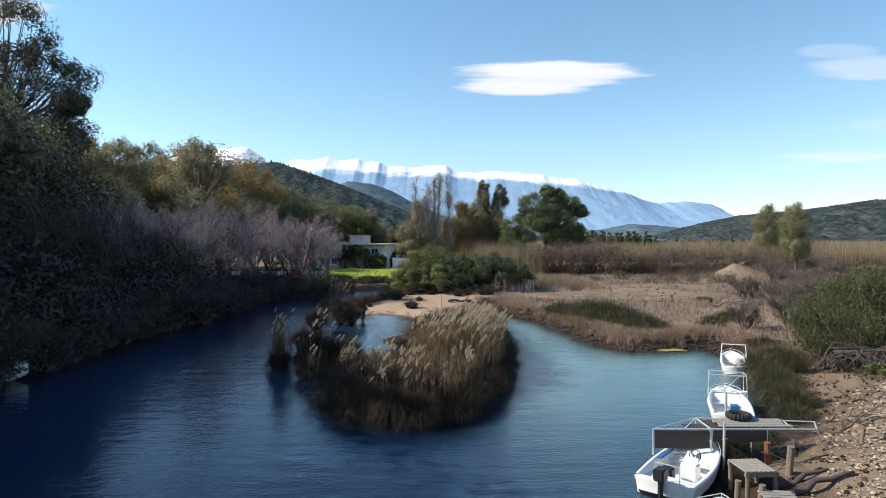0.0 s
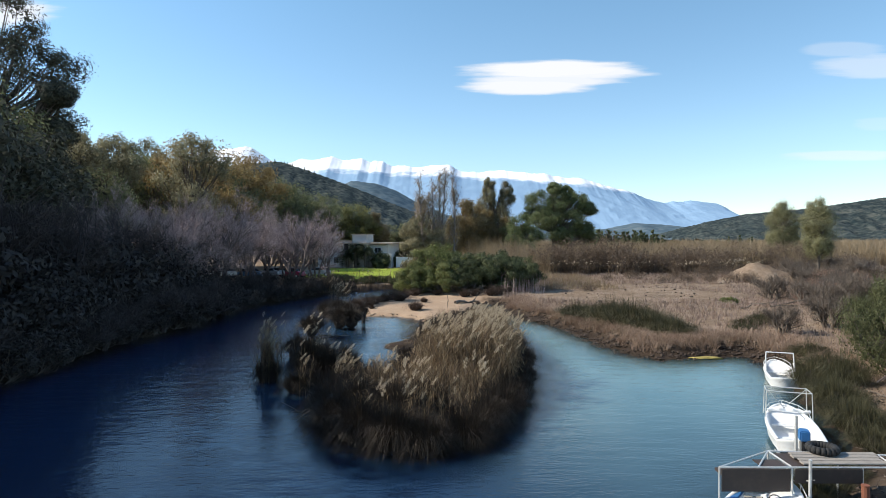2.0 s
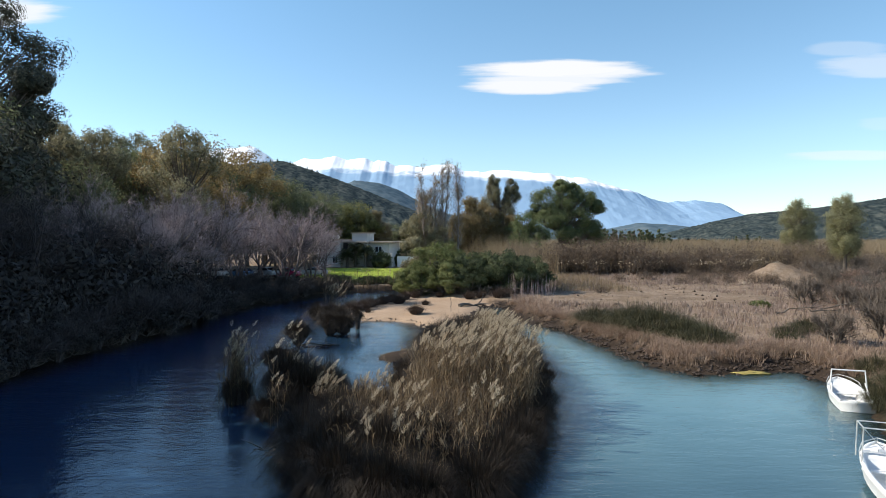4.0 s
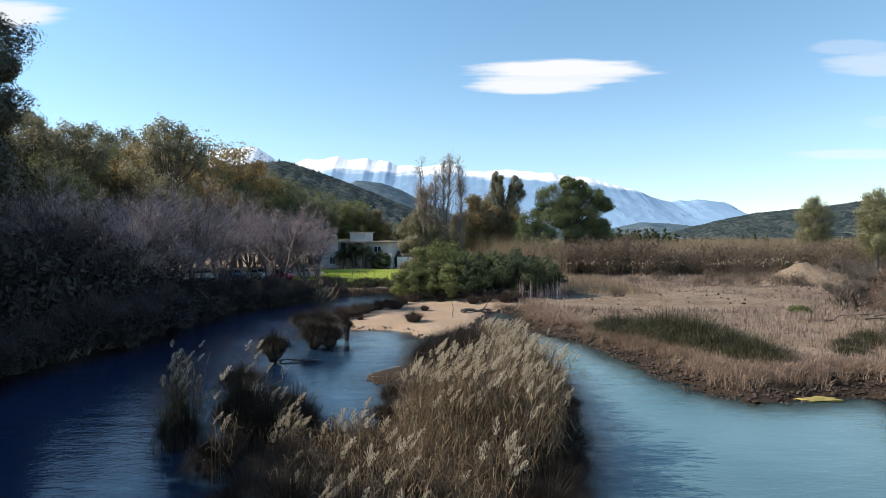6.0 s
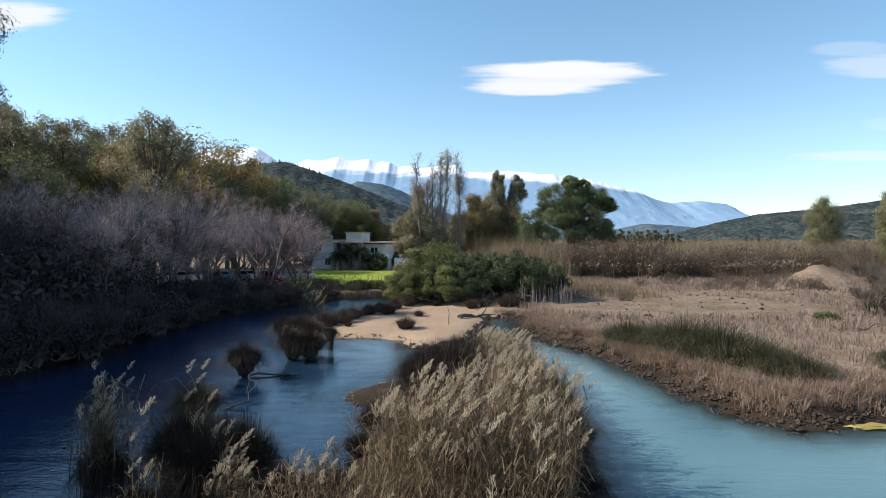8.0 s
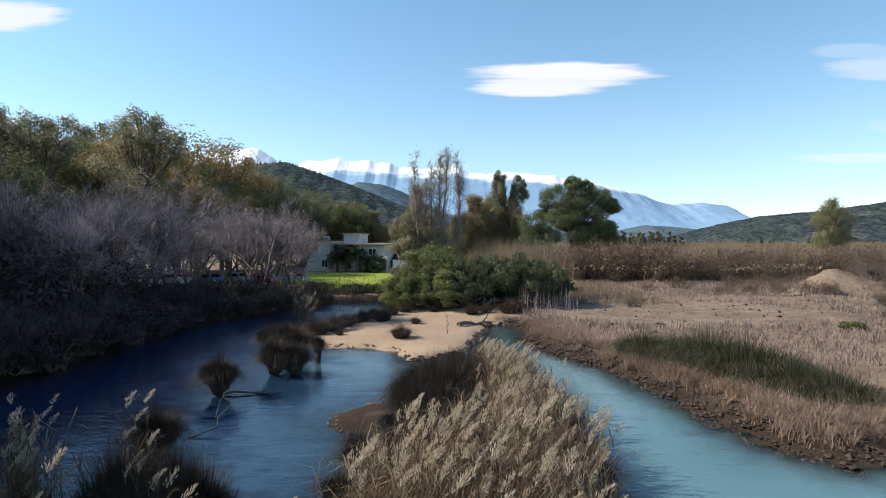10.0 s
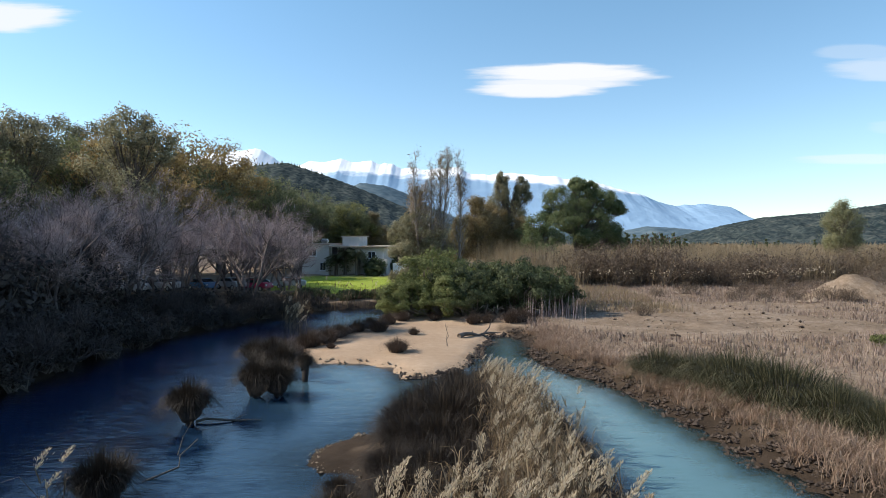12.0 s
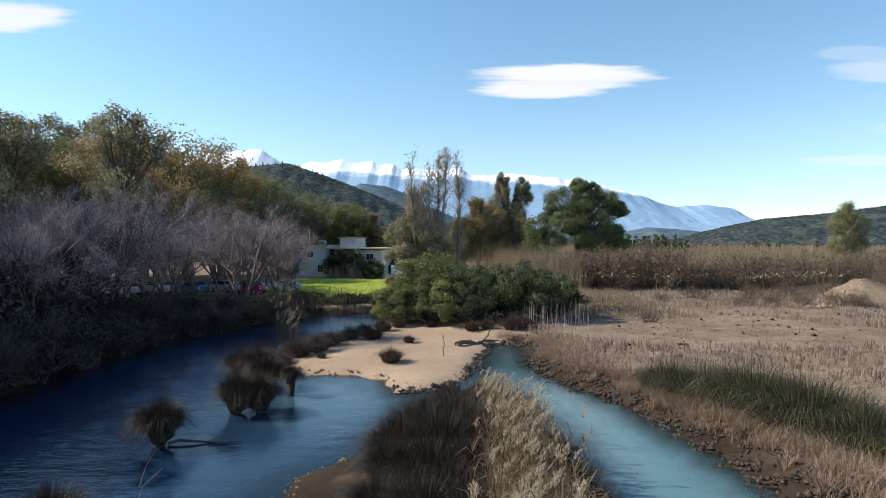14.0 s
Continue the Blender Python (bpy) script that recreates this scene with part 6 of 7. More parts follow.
def outboard(parent, y, cowl_mat, tilt=0.0):
    """An outboard motor on the transom: cowl, leg, bracket, propeller."""
    bm = bmesh.new()
    bm_box(bm, (-0.15, y - 0.44, 0.66), (0.15, y - 0.04, 1.0), 0.035)
    cowl = part("motor_cowl", bm, cowl_mat, parent, "boxy outboard motor cowl")
    bm = bmesh.new()
    bm_box(bm, (-0.06, y - 0.32, -0.25), (0.06, y - 0.14, 0.68), 0.03)
    bm_box(bm, (-0.02, y - 0.40, -0.36), (0.02, y - 0.12, -0.22), 0.01)
    part("motor_leg", bm, M_BLACK, parent)
    bm = bmesh.new()
    bm_box(bm, (-0.12, y - 0.14, 0.32), (0.12, y + 0.05, 0.62), 0.02)
    part("motor_bracket", bm, M_STEEL, parent)
    bm = bmesh.new()
    for k in range(3):
        bmesh.ops.create_circle(bm, cap_ends=True, segments=8, radius=0.07, matrix=Matrix.Translation((0, y - 0.42, -0.24)) @ pose(0, 0, 0, 0, 120 * k, 0) @ pose(0.08, 0, 0, 65, 0, 0))
    part("propeller", bm, M_STEEL, parent)
    return cowl


def boat(name, m, length, beam, label, dark_bottom=True):
    root = thing(name, m, label, "boat", "boats at the landing")
    root.scale = (UNIT,) * 3
    lift("hull_side", *hull_arrays(length, beam), M_GEL, root, smooth=True)
    lift("hull_bottom", *hull_arrays(length, beam, low=True), M_HULLDARK if dark_bottom else M_GEL, root, smooth=True)
    tagged(lift("liner", *hull_arrays(length, beam, inner=True), M_GEL, root, smooth=True), "white moulded inside of the boat")
    bm = bmesh.new()
    bm_box(bm, (-beam * 0.40, -length / 2 + 0.02, 0.05), (beam * 0.40, -length / 2 + 0.08, 0.57), 0.01)
    part("transom", bm, M_GEL, root)
    bm = bmesh.new()
    bm_box(bm, (-beam * 0.36, -length * 0.36, 0.12), (beam * 0.36, -length * 0.27, 0.40), 0.02)
    part("stern_seat", bm, M_GEL, root)
    bm = bmesh.new()
    bm_box(bm, (-beam * 0.40, length * 0.10, 0.36), (beam * 0.40, length * 0.16, 0.41), 0.01)
    part("thwart", bm, M_GEL, root)
    bm = bmesh.new()
    path = [Vector((s * x, y, z)) for s, x, y, z in ((-1, beam * 0.42, length * 0.12, 0.66), (-1, beam * 0.40, length * 0.22, 0.84), (-1, beam * 0.28, length * 0.37, 0.92), (1, 0.0, length * 0.475, 0.98), (1, beam * 0.28, length * 0.37, 0.92), (1, beam * 0.40, length * 0.22, 0.84), (1, beam * 0.42, length * 0.12, 0.66))]
    for a, b in zip(path, path[1:]):
        rod(bm, a, b, 0.014, 6)
    for p in path[1:-1]:
        rod(bm, p, (p.x * 0.97, p.y, p.z - 0.22), 0.012, 6)
    part("bow_rail", bm, M_STEEL, root)
    return root


boat1 = boat("motor_boat", pose(5.97, 14.85, 0, 0, 0, -40), 3.7, 1.95, "white open motor boat with steering console moored at the landing")
bm = bmesh.new()
bm_box(bm, (-0.06, -0.40, 0.12), (0.44, 0.02, 0.66), 0.05)
bm_box(bm, (-0.02, -0.10, 0.64), (0.40, -0.05, 0.80), 0.015)
console = part("console", bm, M_GEL, boat1, "white steering console")
bm = bmesh.new()
for k in range(16):
    a0, a1 = 6.283 * k / 16, 6.283 * (k + 1) / 16
    rod(bm, (0.23 + 0.17 * math.cos(a0), 0.12 + 0.05 * math.sin(a0), 0.80 + 0.16 * math.sin(a0)), (0.23 + 0.17 * math.cos(a1), 0.12 + 0.05 * math.sin(a1), 0.80 + 0.16 * math.sin(a1)), 0.014, 5)
for k in range(3):
    a0 = 6.283 * k / 3 + 0.5
    rod(bm, (0.23, 0.10, 0.80), (0.23 + 0.17 * math.cos(a0), 0.12 + 0.05 * math.sin(a0), 0.80 + 0.16 * math.sin(a0)), 0.01, 5)
part("steering_wheel", bm, M_BLACK, console, "black steering wheel")
bm = bmesh.new()
bm_box(bm, (-0.45, -1.0, 0.14), (-0.08, -0.66, 0.62), 0.06)
part("helm_seat", bm, M_BLACK, boat1, "black padded seat")
outboard(boat1, -1.85, M_BLACK)
bm = bmesh.new()
bm_box(bm, (-0.8, -0.3, 0.60), (-0.62, 1.1, 0.66), 0.02)
part("blue_canvas", bm, M_BLUE, boat1, "rolled blue canvas along the gunwale")
bm = rods([((-0.36, -1.6, 0.5), (-0.36, -1.6, 0.95)), ((0.36, -1.6, 0.5), (0.36, -1.6, 0.95)), ((-0.36, -1.6, 0.95), (0.36, -1.6, 0.95))], 0.016)
part("stern_rail", bm, M_STEEL, boat1)
part("oar", rods([((-0.55, 0.5, 0.6), (-0.1, 0.35, 0.75))], 0.02), M_PLANK, boat1)

boat2 = boat("motor_boat", pose(9.4, 20.1, 0, 0, 0, -19), 3.7, 1.75, "white open motor boat with a blue outboard at the jetty")
outboard(boat2, -1.85, M_BLUE)
fr = [(-0.72, 0.35), (0.72, 0.35), (-0.68, 1.1), (0.68, 1.1)]
bm = bmesh.new()
for x, y in fr:
    rod(bm, (x * 1.05, y, 0.6), (x, y, 1.62), 0.018, 7)
for a, b in ((0, 1), (2, 3), (0, 2), (1, 3)):
    rod(bm, (*fr[a], 1.62), (*fr[b], 1.62), 0.018, 7)
rod(bm, (*fr[2], 1.6), (0.1, 1.3, 0.7), 0.012, 6)
rod(bm, (*fr[3], 1.6), (-0.1, 1.3, 0.7), 0.012, 6)
part("canopy_frame", bm, M_STEEL, boat2, "bare tubular canopy frame")
bm = bmesh.new()
for k in range(7):
    rod(bm, (-0.6 + 0.2 * k, 0.95 + 0.05 * (k % 2), 0.78 + 0.03 * (k % 3)), (-0.4 + 0.2 * k, 0.95 + 0.05 * ((k + 1) % 2), 0.78 + 0.03 * ((k + 1) % 3)), 0.06, 7)
part("folded_awning", bm, M_GEL, boat2, "white folded awning")
boat3 = boat("motor_boat", pose(12.9, 27.2, -0.1, 0, 0, -20), 3.4, 1.5, "white motor boat with an arched frame half hidden by rushes")
bm = rods([((-0.68, -0.2, 0.55), (-0.6, -0.1, 1.5)), ((0.68, -0.2, 0.55), (0.6, -0.1, 1.5)), ((-0.62, -0.1, 1.5), (0.62, -0.1, 1.5)), ((0.6, -0.1, 1.0), (0.66, -0.5, 0.58)), ((-0.6, -0.1, 1.0), (-0.66, -0.5, 0.58))], 0.028)
part("arch", bm, M_GEL, boat3, "white tubular arch")
boat4 = boat("motor_boat", pose(4.95, 11.1, 0, 0, 0, -30), 4.0, 1.8, "white motor boat with a hand rail at the near mooring")
bm = rods([((-0.75, 0.75, 0.6), (-0.75, 0.75, 1.05)), ((0.75, 0.75, 0.6), (0.75, 0.75, 1.05)), ((-0.75, 0.75, 1.05), (0.75, 0.75, 1.05))], 0.02)
part("hand_rail", bm, M_STEEL, boat4)
boat5 = boat("rowing_boat", pose(-17.7, 24.6, 0, 0, 0, -75), 3.4, 1.4, "small white boat moored under the trees", False)

# raised jetty of steel tube
jz = 1.08
jet = thing("jetty", pose(0, 0, 0), "raised steel-framed jetty with weathered boards", "jetty")
pairs = [((5.35, 15.3, jz), (9.3, 15.3, jz)), ((5.35, 15.3, jz), (6.75, 16.2, jz)), ((6.75, 16.2, jz), (9.6, 15.9, jz)), ((9.3, 15.3, jz), (9.6, 15.9, jz)), ((6.75, 15.3, jz), (6.75, 16.2, jz)), ((6.1, 15.3, jz), (6.75, 16.2, jz)),
         ((8.75, 15.3, jz), (8.85, 15.98, jz)), ((5.35, 15.3, jz), (5.35, 15.3, 0.45)), ((6.75, 15.3, jz), (6.75, 15.3, -0.8)), ((6.75, 16.2, jz), (6.75, 16.2, -0.8)), ((8.1, 15.3, jz), (8.1, 15.3, -0.3)), ((8.1, 16.05, jz), (8.1, 16.05, -0.3)), ((9.3, 15.3, jz), (9.36, 15.27, 0.85)), ((9.6, 15.9, jz), (9.68, 15.88, 0.85))]
for a, b in pairs:
    part("frame_tube", rods([(a, b)], 0.018, 8), M_STEEL, jet)
for ky in range(4):
    y0 = 15.36 + ky * 0.165
    bm = bmesh.new()
    bm_box(bm, (7.0 + 0.05 * (ky % 2), y0, jz + 0.022 + 0.003 * (ky % 2)), (8.78 - 0.06 * ((ky * 2) % 3), y0 + 0.155, jz + 0.05), 0.006)
    part("plank", bm, M_PLANK, jet)
bm = bmesh.new()
bm_box(bm, (5.38, 15.262, jz - 0.46), (6.7, 15.28, jz - 0.022), 0.006)
part("side_board", bm, M_TARP, jet, "dark brown side board")
bm = bmesh.new()
bm_box(bm, (6.78, 15.262, jz - 0.30), (8.08, 15.28, jz - 0.022), 0.006)
part("side_board", bm, M_TARP, jet, "dark brown side board")
for xa, xb in ((6.82, 7.26), (6.2, 6.7)):
    bm = bmesh.new()
    bm_box(bm, (xa, 15.36, jz - 0.03), (xb, 16.1 if xa > 6.5 else 15.75, jz - 0.01), 0.004)
    part("deck_sheet", bm, M_TARP, jet, "dark sheet in the jetty frame")
bm = bmesh.new()
bm_box(bm, (5.6, 15.45, jz - 0.36), (6.7, 16.1, jz - 0.30), 0.01)
part("float_box", bm, M_TARP, jet, "dark float under the frame")
tyre = thing("tyre", pose(7.75, 16.0, jz + 0.13), "old black tyre lying on the jetty", "tyre")
bm = bmesh.new()
for k in range(20):
    a0, a1 = 6.283 * k / 20, 6.283 * (k + 1) / 20
    rod(bm, (0.24 * math.cos(a0), 0.24 * math.sin(a0), 0), (0.24 * math.cos(a1), 0.24 * math.sin(a1), 0), 0.08, 10)
part("tread", bm, M_TYRE, tyre, smooth=True)

# small wooden platform and steps
plat = thing("wooden_platform", pose(7.1, 14.0, 0, 0, 0, 4), "small slatted wooden platform on posts at the water", "jetty")
for k in range(7):
    bm = bmesh.new()
    bm_box(bm, (-0.36 + k * 0.1, -0.38, 0.66), (-0.285 + k * 0.1, 0.38, 0.70), 0.006)
    part("slat", bm, M_PLANK, plat)
for sx in (-0.31, 0.31):
    for sy in (-0.34, 0.34):
        part("post", rods([((sx, sy, -0.7), (sx, sy, 0.66))], 0.05, 9), M_POST, plat)
for sy in (-0.34, 0.34):
    bm = bmesh.new()
    bm_box(bm, (-0.37, sy - 0.04, 0.57), (0.37, sy + 0.04, 0.655), 0.008)
    part("bearer", bm, M_POST, plat)
step = thing("wooden_step", pose(7.0, 12.75, 0, 0, 0, -5), "low plank step before the platform", "step")
for k in range(4):
    bm = bmesh.new()
    bm_box(bm, (-0.32, -0.24 + k * 0.125, 0.52), (0.32, -0.13 + k * 0.125, 0.555), 0.006)
    part("slat", bm, M_PLANK, step)
for sx in (-0.26, 0.26):
    part("post", rods([((sx, 0, -0.5), (sx, 0, 0.52))], 0.05, 8), M_POST, step)
for x, y, h, rad, lean, mat, lab in ((7.95, 14.15, 0.6, 0.075, 0.08, M_POST, "short leaning wooden mooring post"), (8.0, 15.0, 0.5, 0.07, -0.05, M_BARREL, "short rust-red painted mooring post"), (6.95, 15.05, 1.35, 0.03, 0.0, M_STEEL, "thin pale mooring pole"),
                                     (8.35, 18.0, 1.5, 0.035, 0.0, M_STEEL, "thin pale mooring pole"), (10.1, 15.0, 0.35, 0.05, 0.12, M_POST, "short leaning wooden mooring post"), (6.35, 13.2, 0.7, 0.06, 0.05, M_POST, "short wooden mooring post"), (6.65, 13.0, 0.6, 0.06, 0.15, M_POST, "short wooden mooring post")):
    z0 = float(height_at(x, y))
    ps = thing("mooring_post", pose(x, y, z0), lab, "post", "mooring posts")
    part("shaft", rods([((0, 0, -0.5), (lean, 0, h))], rad, 10), mat, ps)
    part("cap", rods([((lean, 0, h), (lean, 0, h + 0.02))], rad * 1.08, 10), mat, ps)
rope = thing("mooring_rope", pose(0, 0, 0), "pale mooring rope hanging between boat and pole", "rope")
pts = [Vector((7.0 + 0.0 * t, 16.4 - 1.4 * t, 1.05 - 0.9 * t * (1 - t) - 0.1 * t)) for t in np.linspace(0, 1, 9)]
part("line", rods(list(zip(pts, pts[1:])), 0.012, 5), M_ROPE, rope)


# ---- driftwood, logs and litter ----
def branch(seed, a, b, rad, forks=4):
    q = np.random.default_rng(seed)
    a, b = np.array(a, float), np.array(b, float)
    t = np.linspace(0, 1, 6)[:, None]
    ln = np.linalg.norm(b - a)
    p = a + (b - a) * t + q.normal(0, 0.04 * ln, (6, 3)) * np.sin(t * 3.14)
    packs = [tube(p, rad * (1 - 0.65 * t[:, 0]), 6)]
    for _ in range(forks):
        u = q.uniform(0.3, 0.95)
        s = a + (b - a) * u
        d = (b - a) / ln + q.normal(0, 0.6, 3)
        e = s + d * ln * q.uniform(0.15, 0.35)
        packs.append(tube([s, (s + e) / 2 + q.normal(0, 0.03 * ln, 3), e], [rad * 0.45, rad * 0.3, rad * 0.1], 4))
    return join(packs)


def drift(x0, y0, x1, y1, rad, seed, label, z0=0.03, z1=0.1, forks=4, mat=None, name="driftwood"):
    za, zb = max(0, float(height_at(x0, y0))) + z0, max(0, float(height_at(x1, y1))) + z1
    ob = lift(name, *branch(seed, (x0, y0, za), (x1, y1, zb), rad, forks), mat or M_DRIFT, smooth=True)
    return tagged(ob, label, "branch", "driftwood")


drift(-16.2, 55.4, -18.0, 55.8, 0.07, 1, "pale fallen branch at the foot of the bank", 0.05, 0.25, 6)
drift(-7.3, 37.1, -5.4, 37.4, 0.045, 2, "dark fallen pole lying in the river", 0.05, 0.04, 1, M_BARK)
drift(-6.9, 31.8, -5.9, 34.0, 0.035, 3, "thin dark pole slanting out of the river", -0.3, 0.55, 1, M_BARK)
drift(-3.3, 22.6, -4.6, 21.6, 0.035, 4, "bent dark branch reaching over the water", 0.1, 0.35, 7, M_BARK)
drift(0.0, 49.2, 0.02, 49.25, 0.03, 5, "upright thin dead stick in the sand", -0.15, 1.0, 3, M_DRIFT, "stick")
drift(0.6, 52.0, 2.3, 53.6, 0.14, 6, "dark weathered log at the sand's edge", 0.08, 0.15, 5, M_BARK, "log")
for k, (x, y) in enumerate(((9.6, 16.8), (10.6, 17.4), (11.4, 18.4), (12.6, 18.0), (12.0, 16.6), (13.6, 19.4), (14.6, 18.6), (15.4, 20.4), (13.2, 20.6), (16.4, 19.4), (9.2, 14.6), (9.8, 13.4), (14.2, 16.4), (11.0, 15.2), (15.8, 21.6), (17.4, 21.8), (14.4, 21.4), (18.4, 22.6), (12.4, 19.2), (13.0, 17.2), (11.8, 17.4), (14.0, 20.2), (15.0, 19.6), (16.2, 20.8), (13.4, 21.6), (12.6, 15.4), (10.6, 16.4), (16.8, 22.6))):
    q = np.random.default_rng(300 + k)
    a = q.uniform(0, 6.28)
    ln = q.uniform(0.7, 1.9)
    drift(x, y, x + math.cos(a) * ln, y + math.sin(a) * ln, q.uniform(0.012, 0.034), 310 + k, "grey driftwood branch on the earth of the landing", 0.02, q.uniform(0.05, 0.35), 5)
for k, (x, y, s) in enumerate(((10.4, 13.2, 0.35), (8.05, 13.8, 0.9), (8.2, 13.2, 0.85))):
    drift(x - 0.6, y + 0.08, x + 0.6, y, 0.10 * s, 330 + k, "thick dark log lying on the landing", 0.06, 0.06, 0, M_SHADEWOOD, "log")
for k in range(16):
    q = np.random.default_rng(350 + k)
    x, y = q.uniform(18, 34), q.uniform(36, 46)
    a = q.uniform(-0.5, 0.5)
    drift(x, y, x + math.cos(a) * 2.2, y + math.sin(a), 0.05, 370 + k, "grey dead branch in the scrub", 0.1, q.uniform(0.2, 0.9), 7)
bm = bmesh.new()
bmesh.ops.create_icosphere(bm, subdivisions=3, radius=1.0)
q = np.random.default_rng(9)
for w in bm.verts:
    k = 0.85 + 0.22 * math.sin(5 * w.co.x + 2 * w.co.y) + 0.16 * math.sin(11 * w.co.y - 7 * w.co.x) + q.normal(0, 0.06)
    w.co = (w.co.x * 0.75 * k, w.co.y * 0.32 * k, w.co.z * 0.05)
scum = part("yellow_scum", bm, M_FOAM, None, "yellow patch of floating scum at the shore", True)
scum.location = (11.9, 31.3, 0.03)
tagged(scum, category="scum")

# ---- house, cars, garden ----
hx, hy, hz = -22.4, 108.0, float(height_at(-15, 108))
house = thing("house", pose(hx, hy, hz, 0, 0, -14), "pale two-storey flat-roofed house beyond the lawn", "house")


def block(name, lo, hi, mat, bevel=0.02, label="", parent=None):
    bm = bmesh.new()
    bm_box(bm, lo, hi, bevel)
    return part(name, bm, mat, parent or house, label)


def window(x, y, z, w, h):
    """A window set into a wall that faces -y: frame, two panes and a sill."""
    fr = block("window", (x, y - 0.05, z), (x + w, y + 0.02, z + h), M_FENCE, 0.01)
    for k in range(2):
        block("pane", (x + 0.06 + k * (w / 2 - 0.02), y - 0.065, z + 0.06), (x + w / 2 - 0.04 + k * (w / 2 - 0.02), y - 0.052, z + h - 0.06), M_GLASS, 0.002, parent=fr)
    block("window_sill", (x - 0.08, y - 0.16, z - 0.08), (x + w + 0.08, y - 0.052, z - 0.002), M_FENCE, 0.01, parent=fr)


block("wall", (0, 0, -0.2), (4.3, 7, 4.35), M_WALL, label="whitewashed end wall")
block("roof", (-0.2, -0.25, 4.353), (4.6, 7.2, 4.52), M_ROOF)
window(1.2, 0, 2.7, 1.1, 1.0)
window(2.9, 0, 0.6, 0.9, 1.2)
block("balcony", (4.3, -0.9, 1.95), (5.6, 0.6, 2.1), M_WALL)
for bx in np.linspace(4.35, 5.55, 7):
    block("baluster", (bx, -0.88, 2.1), (bx + 0.04, -0.84, 2.9), M_STEEL, 0.0)
block("balcony_rail", (4.3, -0.9, 2.9), (5.6, -0.82, 2.96), M_STEEL)
block("door", (4.5, 0.62, 2.1), (5.3, 0.66, 4.0), M_SHUT)
block("wall", (4.32, 0.7, -0.2), (8.6, 7, 4.0), M_WALL)
block("roof", (4.62, -0.9, 4.003), (9.0, 7.2, 4.18), M_ROOF)
block("wall", (5.4, 2.2, 4.183), (8.0, 5.5, 5.5), M_WALL)
block("roof", (5.2, 2.0, 5.503), (8.2, 5.7, 5.66), M_ROOF)
block("wall", (8.62, 1.4, -0.2), (12.2, 7, 3.9), M_WALL)
block("roof", (9.02, 0.7, 4.0), (13.2, 7.2, 4.22), M_ROOF, label="tan overhanging roof slab")
window(9.8, 1.4, 2.4, 1.2, 1.0)
block("wall", (10.5, 0.5, -0.2), (13.0, 1.35, 2.3), M_WALL)
block("solar_panel", (1.2, 2.0, 4.9), (2.6, 3.4, 4.96), M_SHUT)
block("water_tank", (1.3, 3.3, 4.55), (2.5, 3.8, 5.25), M_STEEL, 0.15)
part("antenna", rods([((0.6, 2, 4.5), (0.6, 2, 7.0)), ((0.2, 2, 6.7), (1.0, 2, 6.7)), ((0.35, 2, 6.4), (0.85, 2, 6.4))], 0.03, 6), M_STEEL, house)
gw = thing("garden_wall", pose(hx + 13.6, hy - 2.5, hz), "white garden wall beside the house", "wall")
block("wall", (0, 0, -0.2), (4.3, 0.25, 1.7), M_FENCE, parent=gw)
block("coping", (-0.05, -0.05, 1.703), (4.35, 0.3, 1.78), M_FENCE, parent=gw)
block("gate", (1.6, -0.06, 0.0), (2.5, -0.02, 1.45), M_WALL, parent=gw)


def palm(x, y, h, seed):
    q = np.random.default_rng(seed)
    root = thing("palm_tree", pose(x, y, float(height_at(x, y))), "short palm tree before the house", "tree", "palms by the house")
    t = np.linspace(0, 1, 6)
    lift("trunk", *tube(np.stack([0 * t, 0 * t, t * h - 0.2], 1), 0.26 - 0.06 * t, 9), M_BARK, root, smooth=True)
    for k in range(44):
        az, el = q.uniform(0, 6.28), q.uniform(-0.5, 1.2)
        u = np.linspace(0, 1, 6)
        ln = q.uniform(1.5, 2.1)
        rr, zz = ln * u * math.cos(el), ln * (u * math.sin(el) - 0.55 * u ** 2)
        mid = np.stack([rr * math.cos(az), rr * math.sin(az), h - 0.25 + zz], 1)
        side = np.array([-math.sin(az), math.cos(az), 0])
        packs = [tube(mid, 0.025 * (1 - 0.8 * u), 3)]
        b = np.repeat(mid[1:], 4, 0) + q.normal(0, 0.08, (20, 3))
        for s in (-1, 1):
            e = b + side * s * 0.34 + np.array([0, 0, -0.16])
            w = np.array([math.cos(az), math.sin(az), 0]) * 0.08
            packs.append((np.stack([b - w, b + w, e + w * 2], 1).reshape(-1, 3), np.arange(60).reshape(-1, 3)))
        lift("frond", *join(packs), M_PALM, root)


palm(-15.6, 105.5, 3.4, 1)
palm(-13.9, 105.0, 3.0, 2)
palm(-17.0, 106.0, 2.6, 3)
gb = plant_bush("round_bush", -11.3, 104.8, bush_arrays(77, [(0, 0, 1.3, 1.4, 1.2), (0, 0, 0.8, 1.4, 0.8)], 0.2, 24, 60), M_DARKGREEN, "clipped round dark bush by the house", "garden bushes")
again(gb, -7.0, 109.5, 30, 0.9)
again(gb, -9.3, 110.5, 90, 1.0)


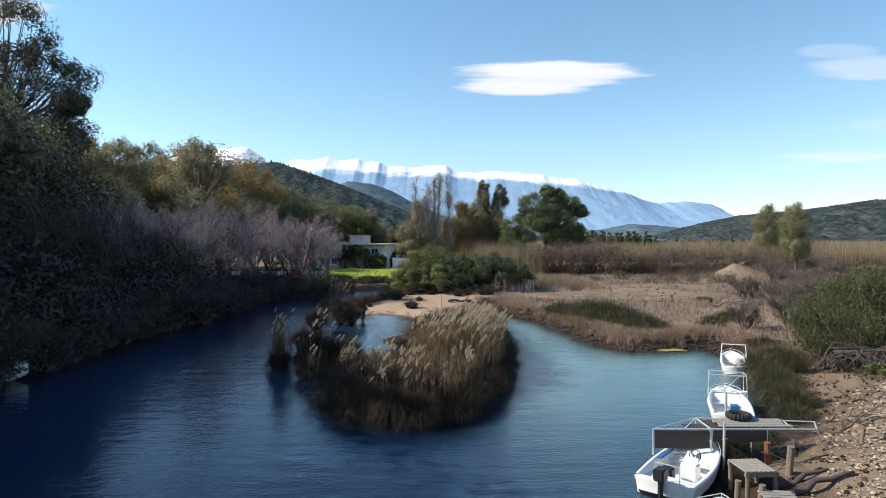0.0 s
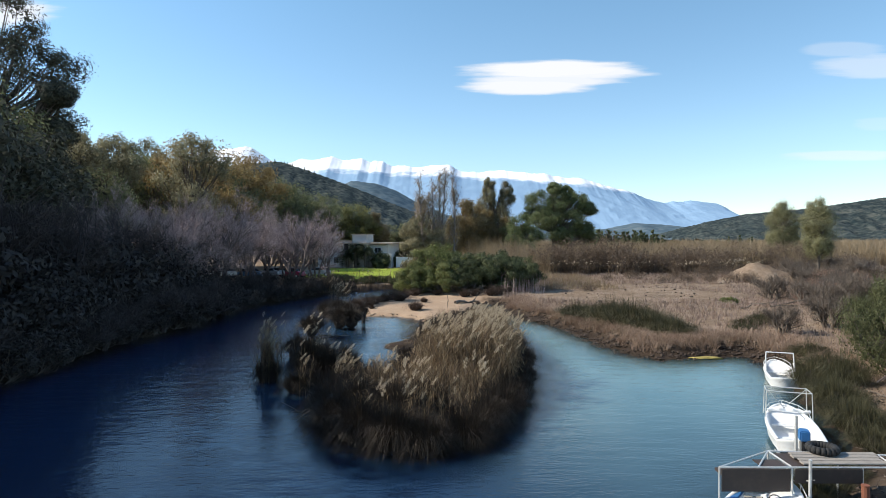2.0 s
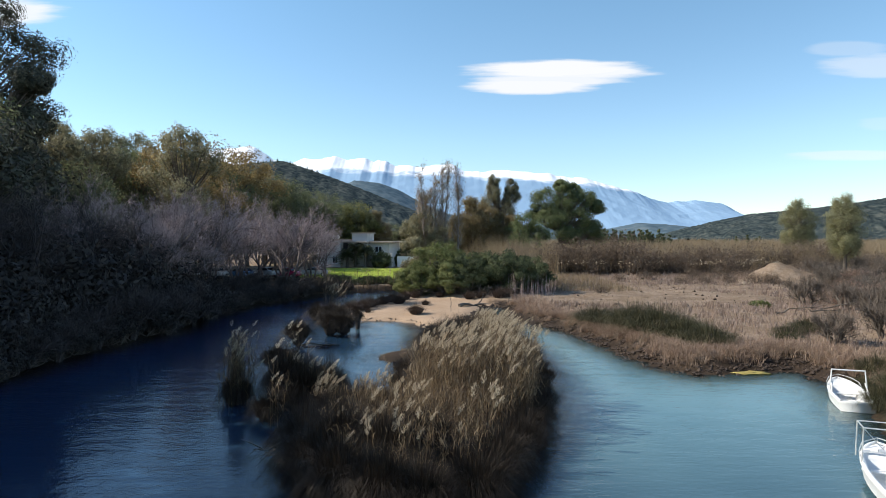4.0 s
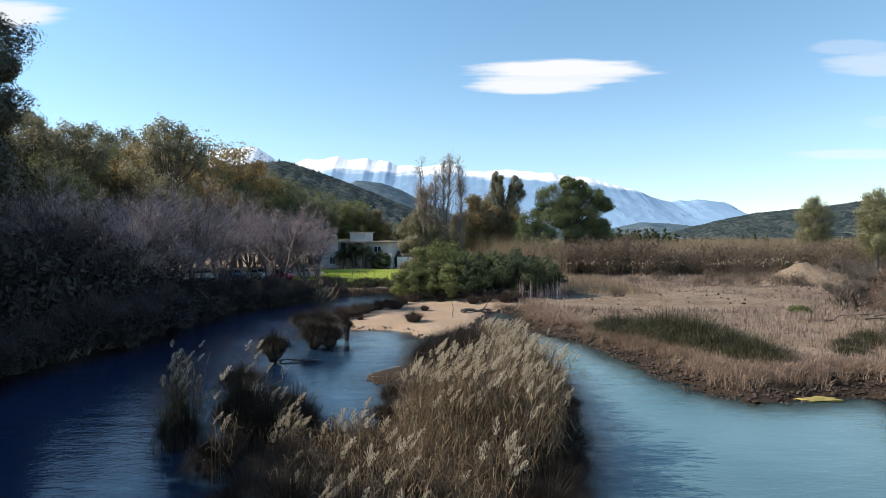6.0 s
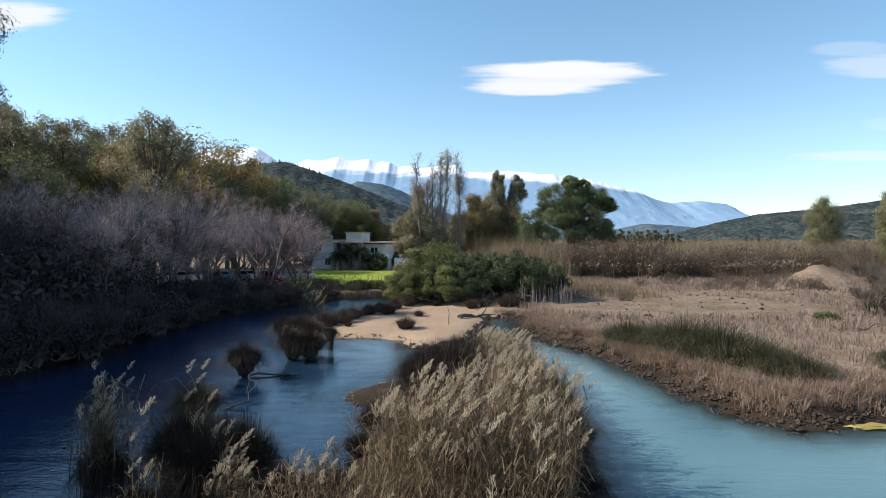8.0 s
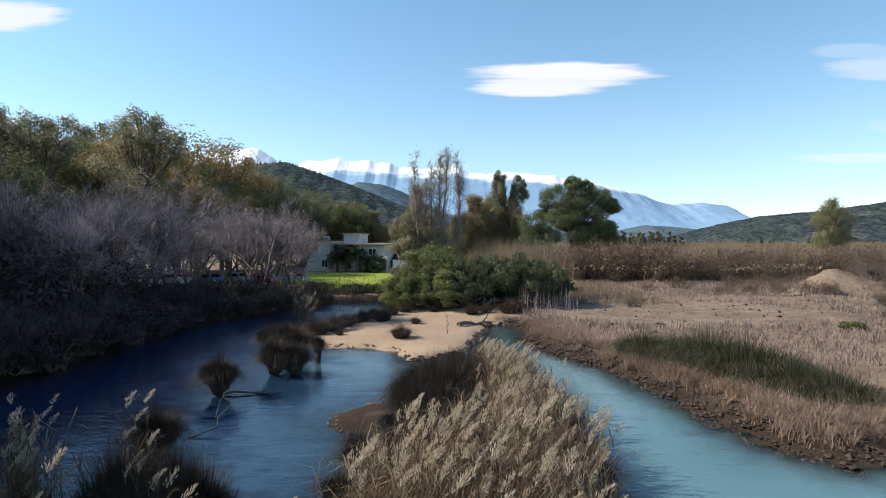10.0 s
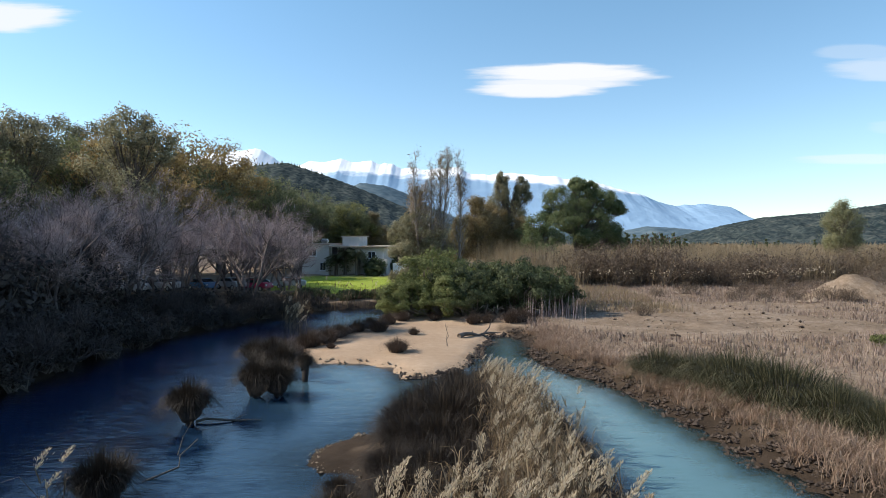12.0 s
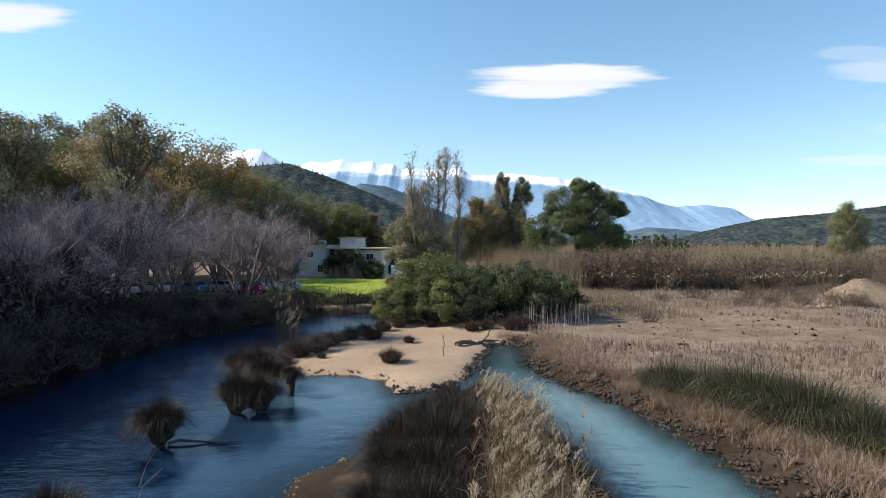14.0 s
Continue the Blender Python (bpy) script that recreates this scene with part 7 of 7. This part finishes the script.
def car(x, y, turn, paint, label):
    """A small hatchback: body, glass house, wheels, lamps."""
    root = thing("car", pose(x, y, float(height_at(x, y)) + 0.02, 0, 0, turn), label, "car", "parked cars")
    root.scale = (UNIT,) * 3
    prof = [(-2.0, 0.35), (-2.02, 0.75), (-1.9, 0.95), (-1.25, 1.0), (-0.75, 1.40), (0.75, 1.45), (1.45, 1.05), (1.95, 0.95), (2.03, 0.6), (2.0, 0.35)]
    glass = [(-1.2, 1.0), (-0.75, 1.37), (0.72, 1.42), (1.36, 1.03)]
    for nm, pr, half, mt in (("body", prof, 0.84, paint), ("side_glass", glass, 0.855, M_GLASS)):
        bm = bmesh.new()
        ring = [[bm.verts.new((px, s * half * (0.86 if pz > 1.2 and nm == "body" else (0.875 if pz > 1.2 else 1)), pz)) for px, pz in pr] for s in (-1, 1)]
        bm.faces.new(ring[0])
        bm.faces.new(ring[1][::-1])
        n = len(pr)
        for i in range(n):
            bm.faces.new((ring[0][i], ring[1][i], ring[1][(i + 1) % n], ring[0][(i + 1) % n]))
        bmesh.ops.recalc_face_normals(bm, faces=bm.faces)
        if nm == "body":
            bmesh.ops.bevel(bm, geom=list(bm.edges), offset=0.05, segments=2, affect="EDGES")
        part(nm, bm, mt, root)
    for nm, x0, x1 in (("windscreen", 0.8, 1.42), ("rear_window", -1.22, -0.78)):
        bm = bmesh.new()
        z0, z1 = (1.42, 1.08) if nm == "windscreen" else (1.03, 1.38)
        vs = [bm.verts.new((xx, yy, zz + 0.012)) for xx, yy, zz in ((x0, -0.68, z0), (x0, 0.68, z0), (x1, 0.74, z1), (x1, -0.74, z1))]
        bm.faces.new(vs)
        bmesh.ops.solidify(bm, geom=list(bm.faces), thickness=0.02)
        part(nm, bm, M_GLASS, root)
    for wx in (-1.25, 1.28):
        for s in (-1, 1):
            ty = part("wheel", rods([((wx, s * 0.68, 0.31), (wx, s * 0.87, 0.31))], 0.31, 18), M_TYRE, root)
            part("rim", rods([((wx, s * 0.865, 0.31), (wx, s * 0.885, 0.31))], 0.19, 14), M_STEEL, ty)
    for s in (-1, 1):
        bm = bmesh.new()
        bm_box(bm, (1.93, s * 0.62 - 0.14, 0.68), (2.04, s * 0.62 + 0.14, 0.84), 0.02)
        part("headlight", bm, M_GEL, root)
    return root


for x, y, turn, k, lab in ((-31.2, 71.0, 20, 1, "silver hatchback parked under the bare trees"), (-28.2, 71.4, 15, 3, "white hatchback parked under the bare trees"), (-23.9, 76.6, -35, 0, "blue hatchback parked under the bare trees"), (-21.3, 77.0, -30, 1, "silver hatchback parked under the bare trees"),
                           (-18.9, 77.2, -20, 2, "dark red hatchback parked under the bare trees"), (-16.3, 79.6, 10, 1, "silver hatchback parked at the lawn's end"), (-34.4, 70.6, 10, 3, "white hatchback parked under the bare trees"), (-26.2, 74.4, -30, 3, "white hatchback parked under the bare trees"), (-28.8, 73.6, -25, 1, "silver hatchback parked under the bare trees"),
                           (-37.6, 69.6, 5, 1, "silver hatchback parked under the bare trees"), (-31.6, 74.2, -15, 0, "blue hatchback parked under the bare trees"), (-20.1, 80.2, 12, 3, "white hatchback parked under the bare trees")):
    car(x, y, turn, CAR_PAINTS[k], lab)

# ---- the plan's unit to true metres ----
for ob in list(scene.objects):
    if ob.parent is None and ob.type in {"MESH", "EMPTY"}:
        ob.matrix_basis = Matrix.Scale(1 / UNIT, 4) @ ob.matrix_basis
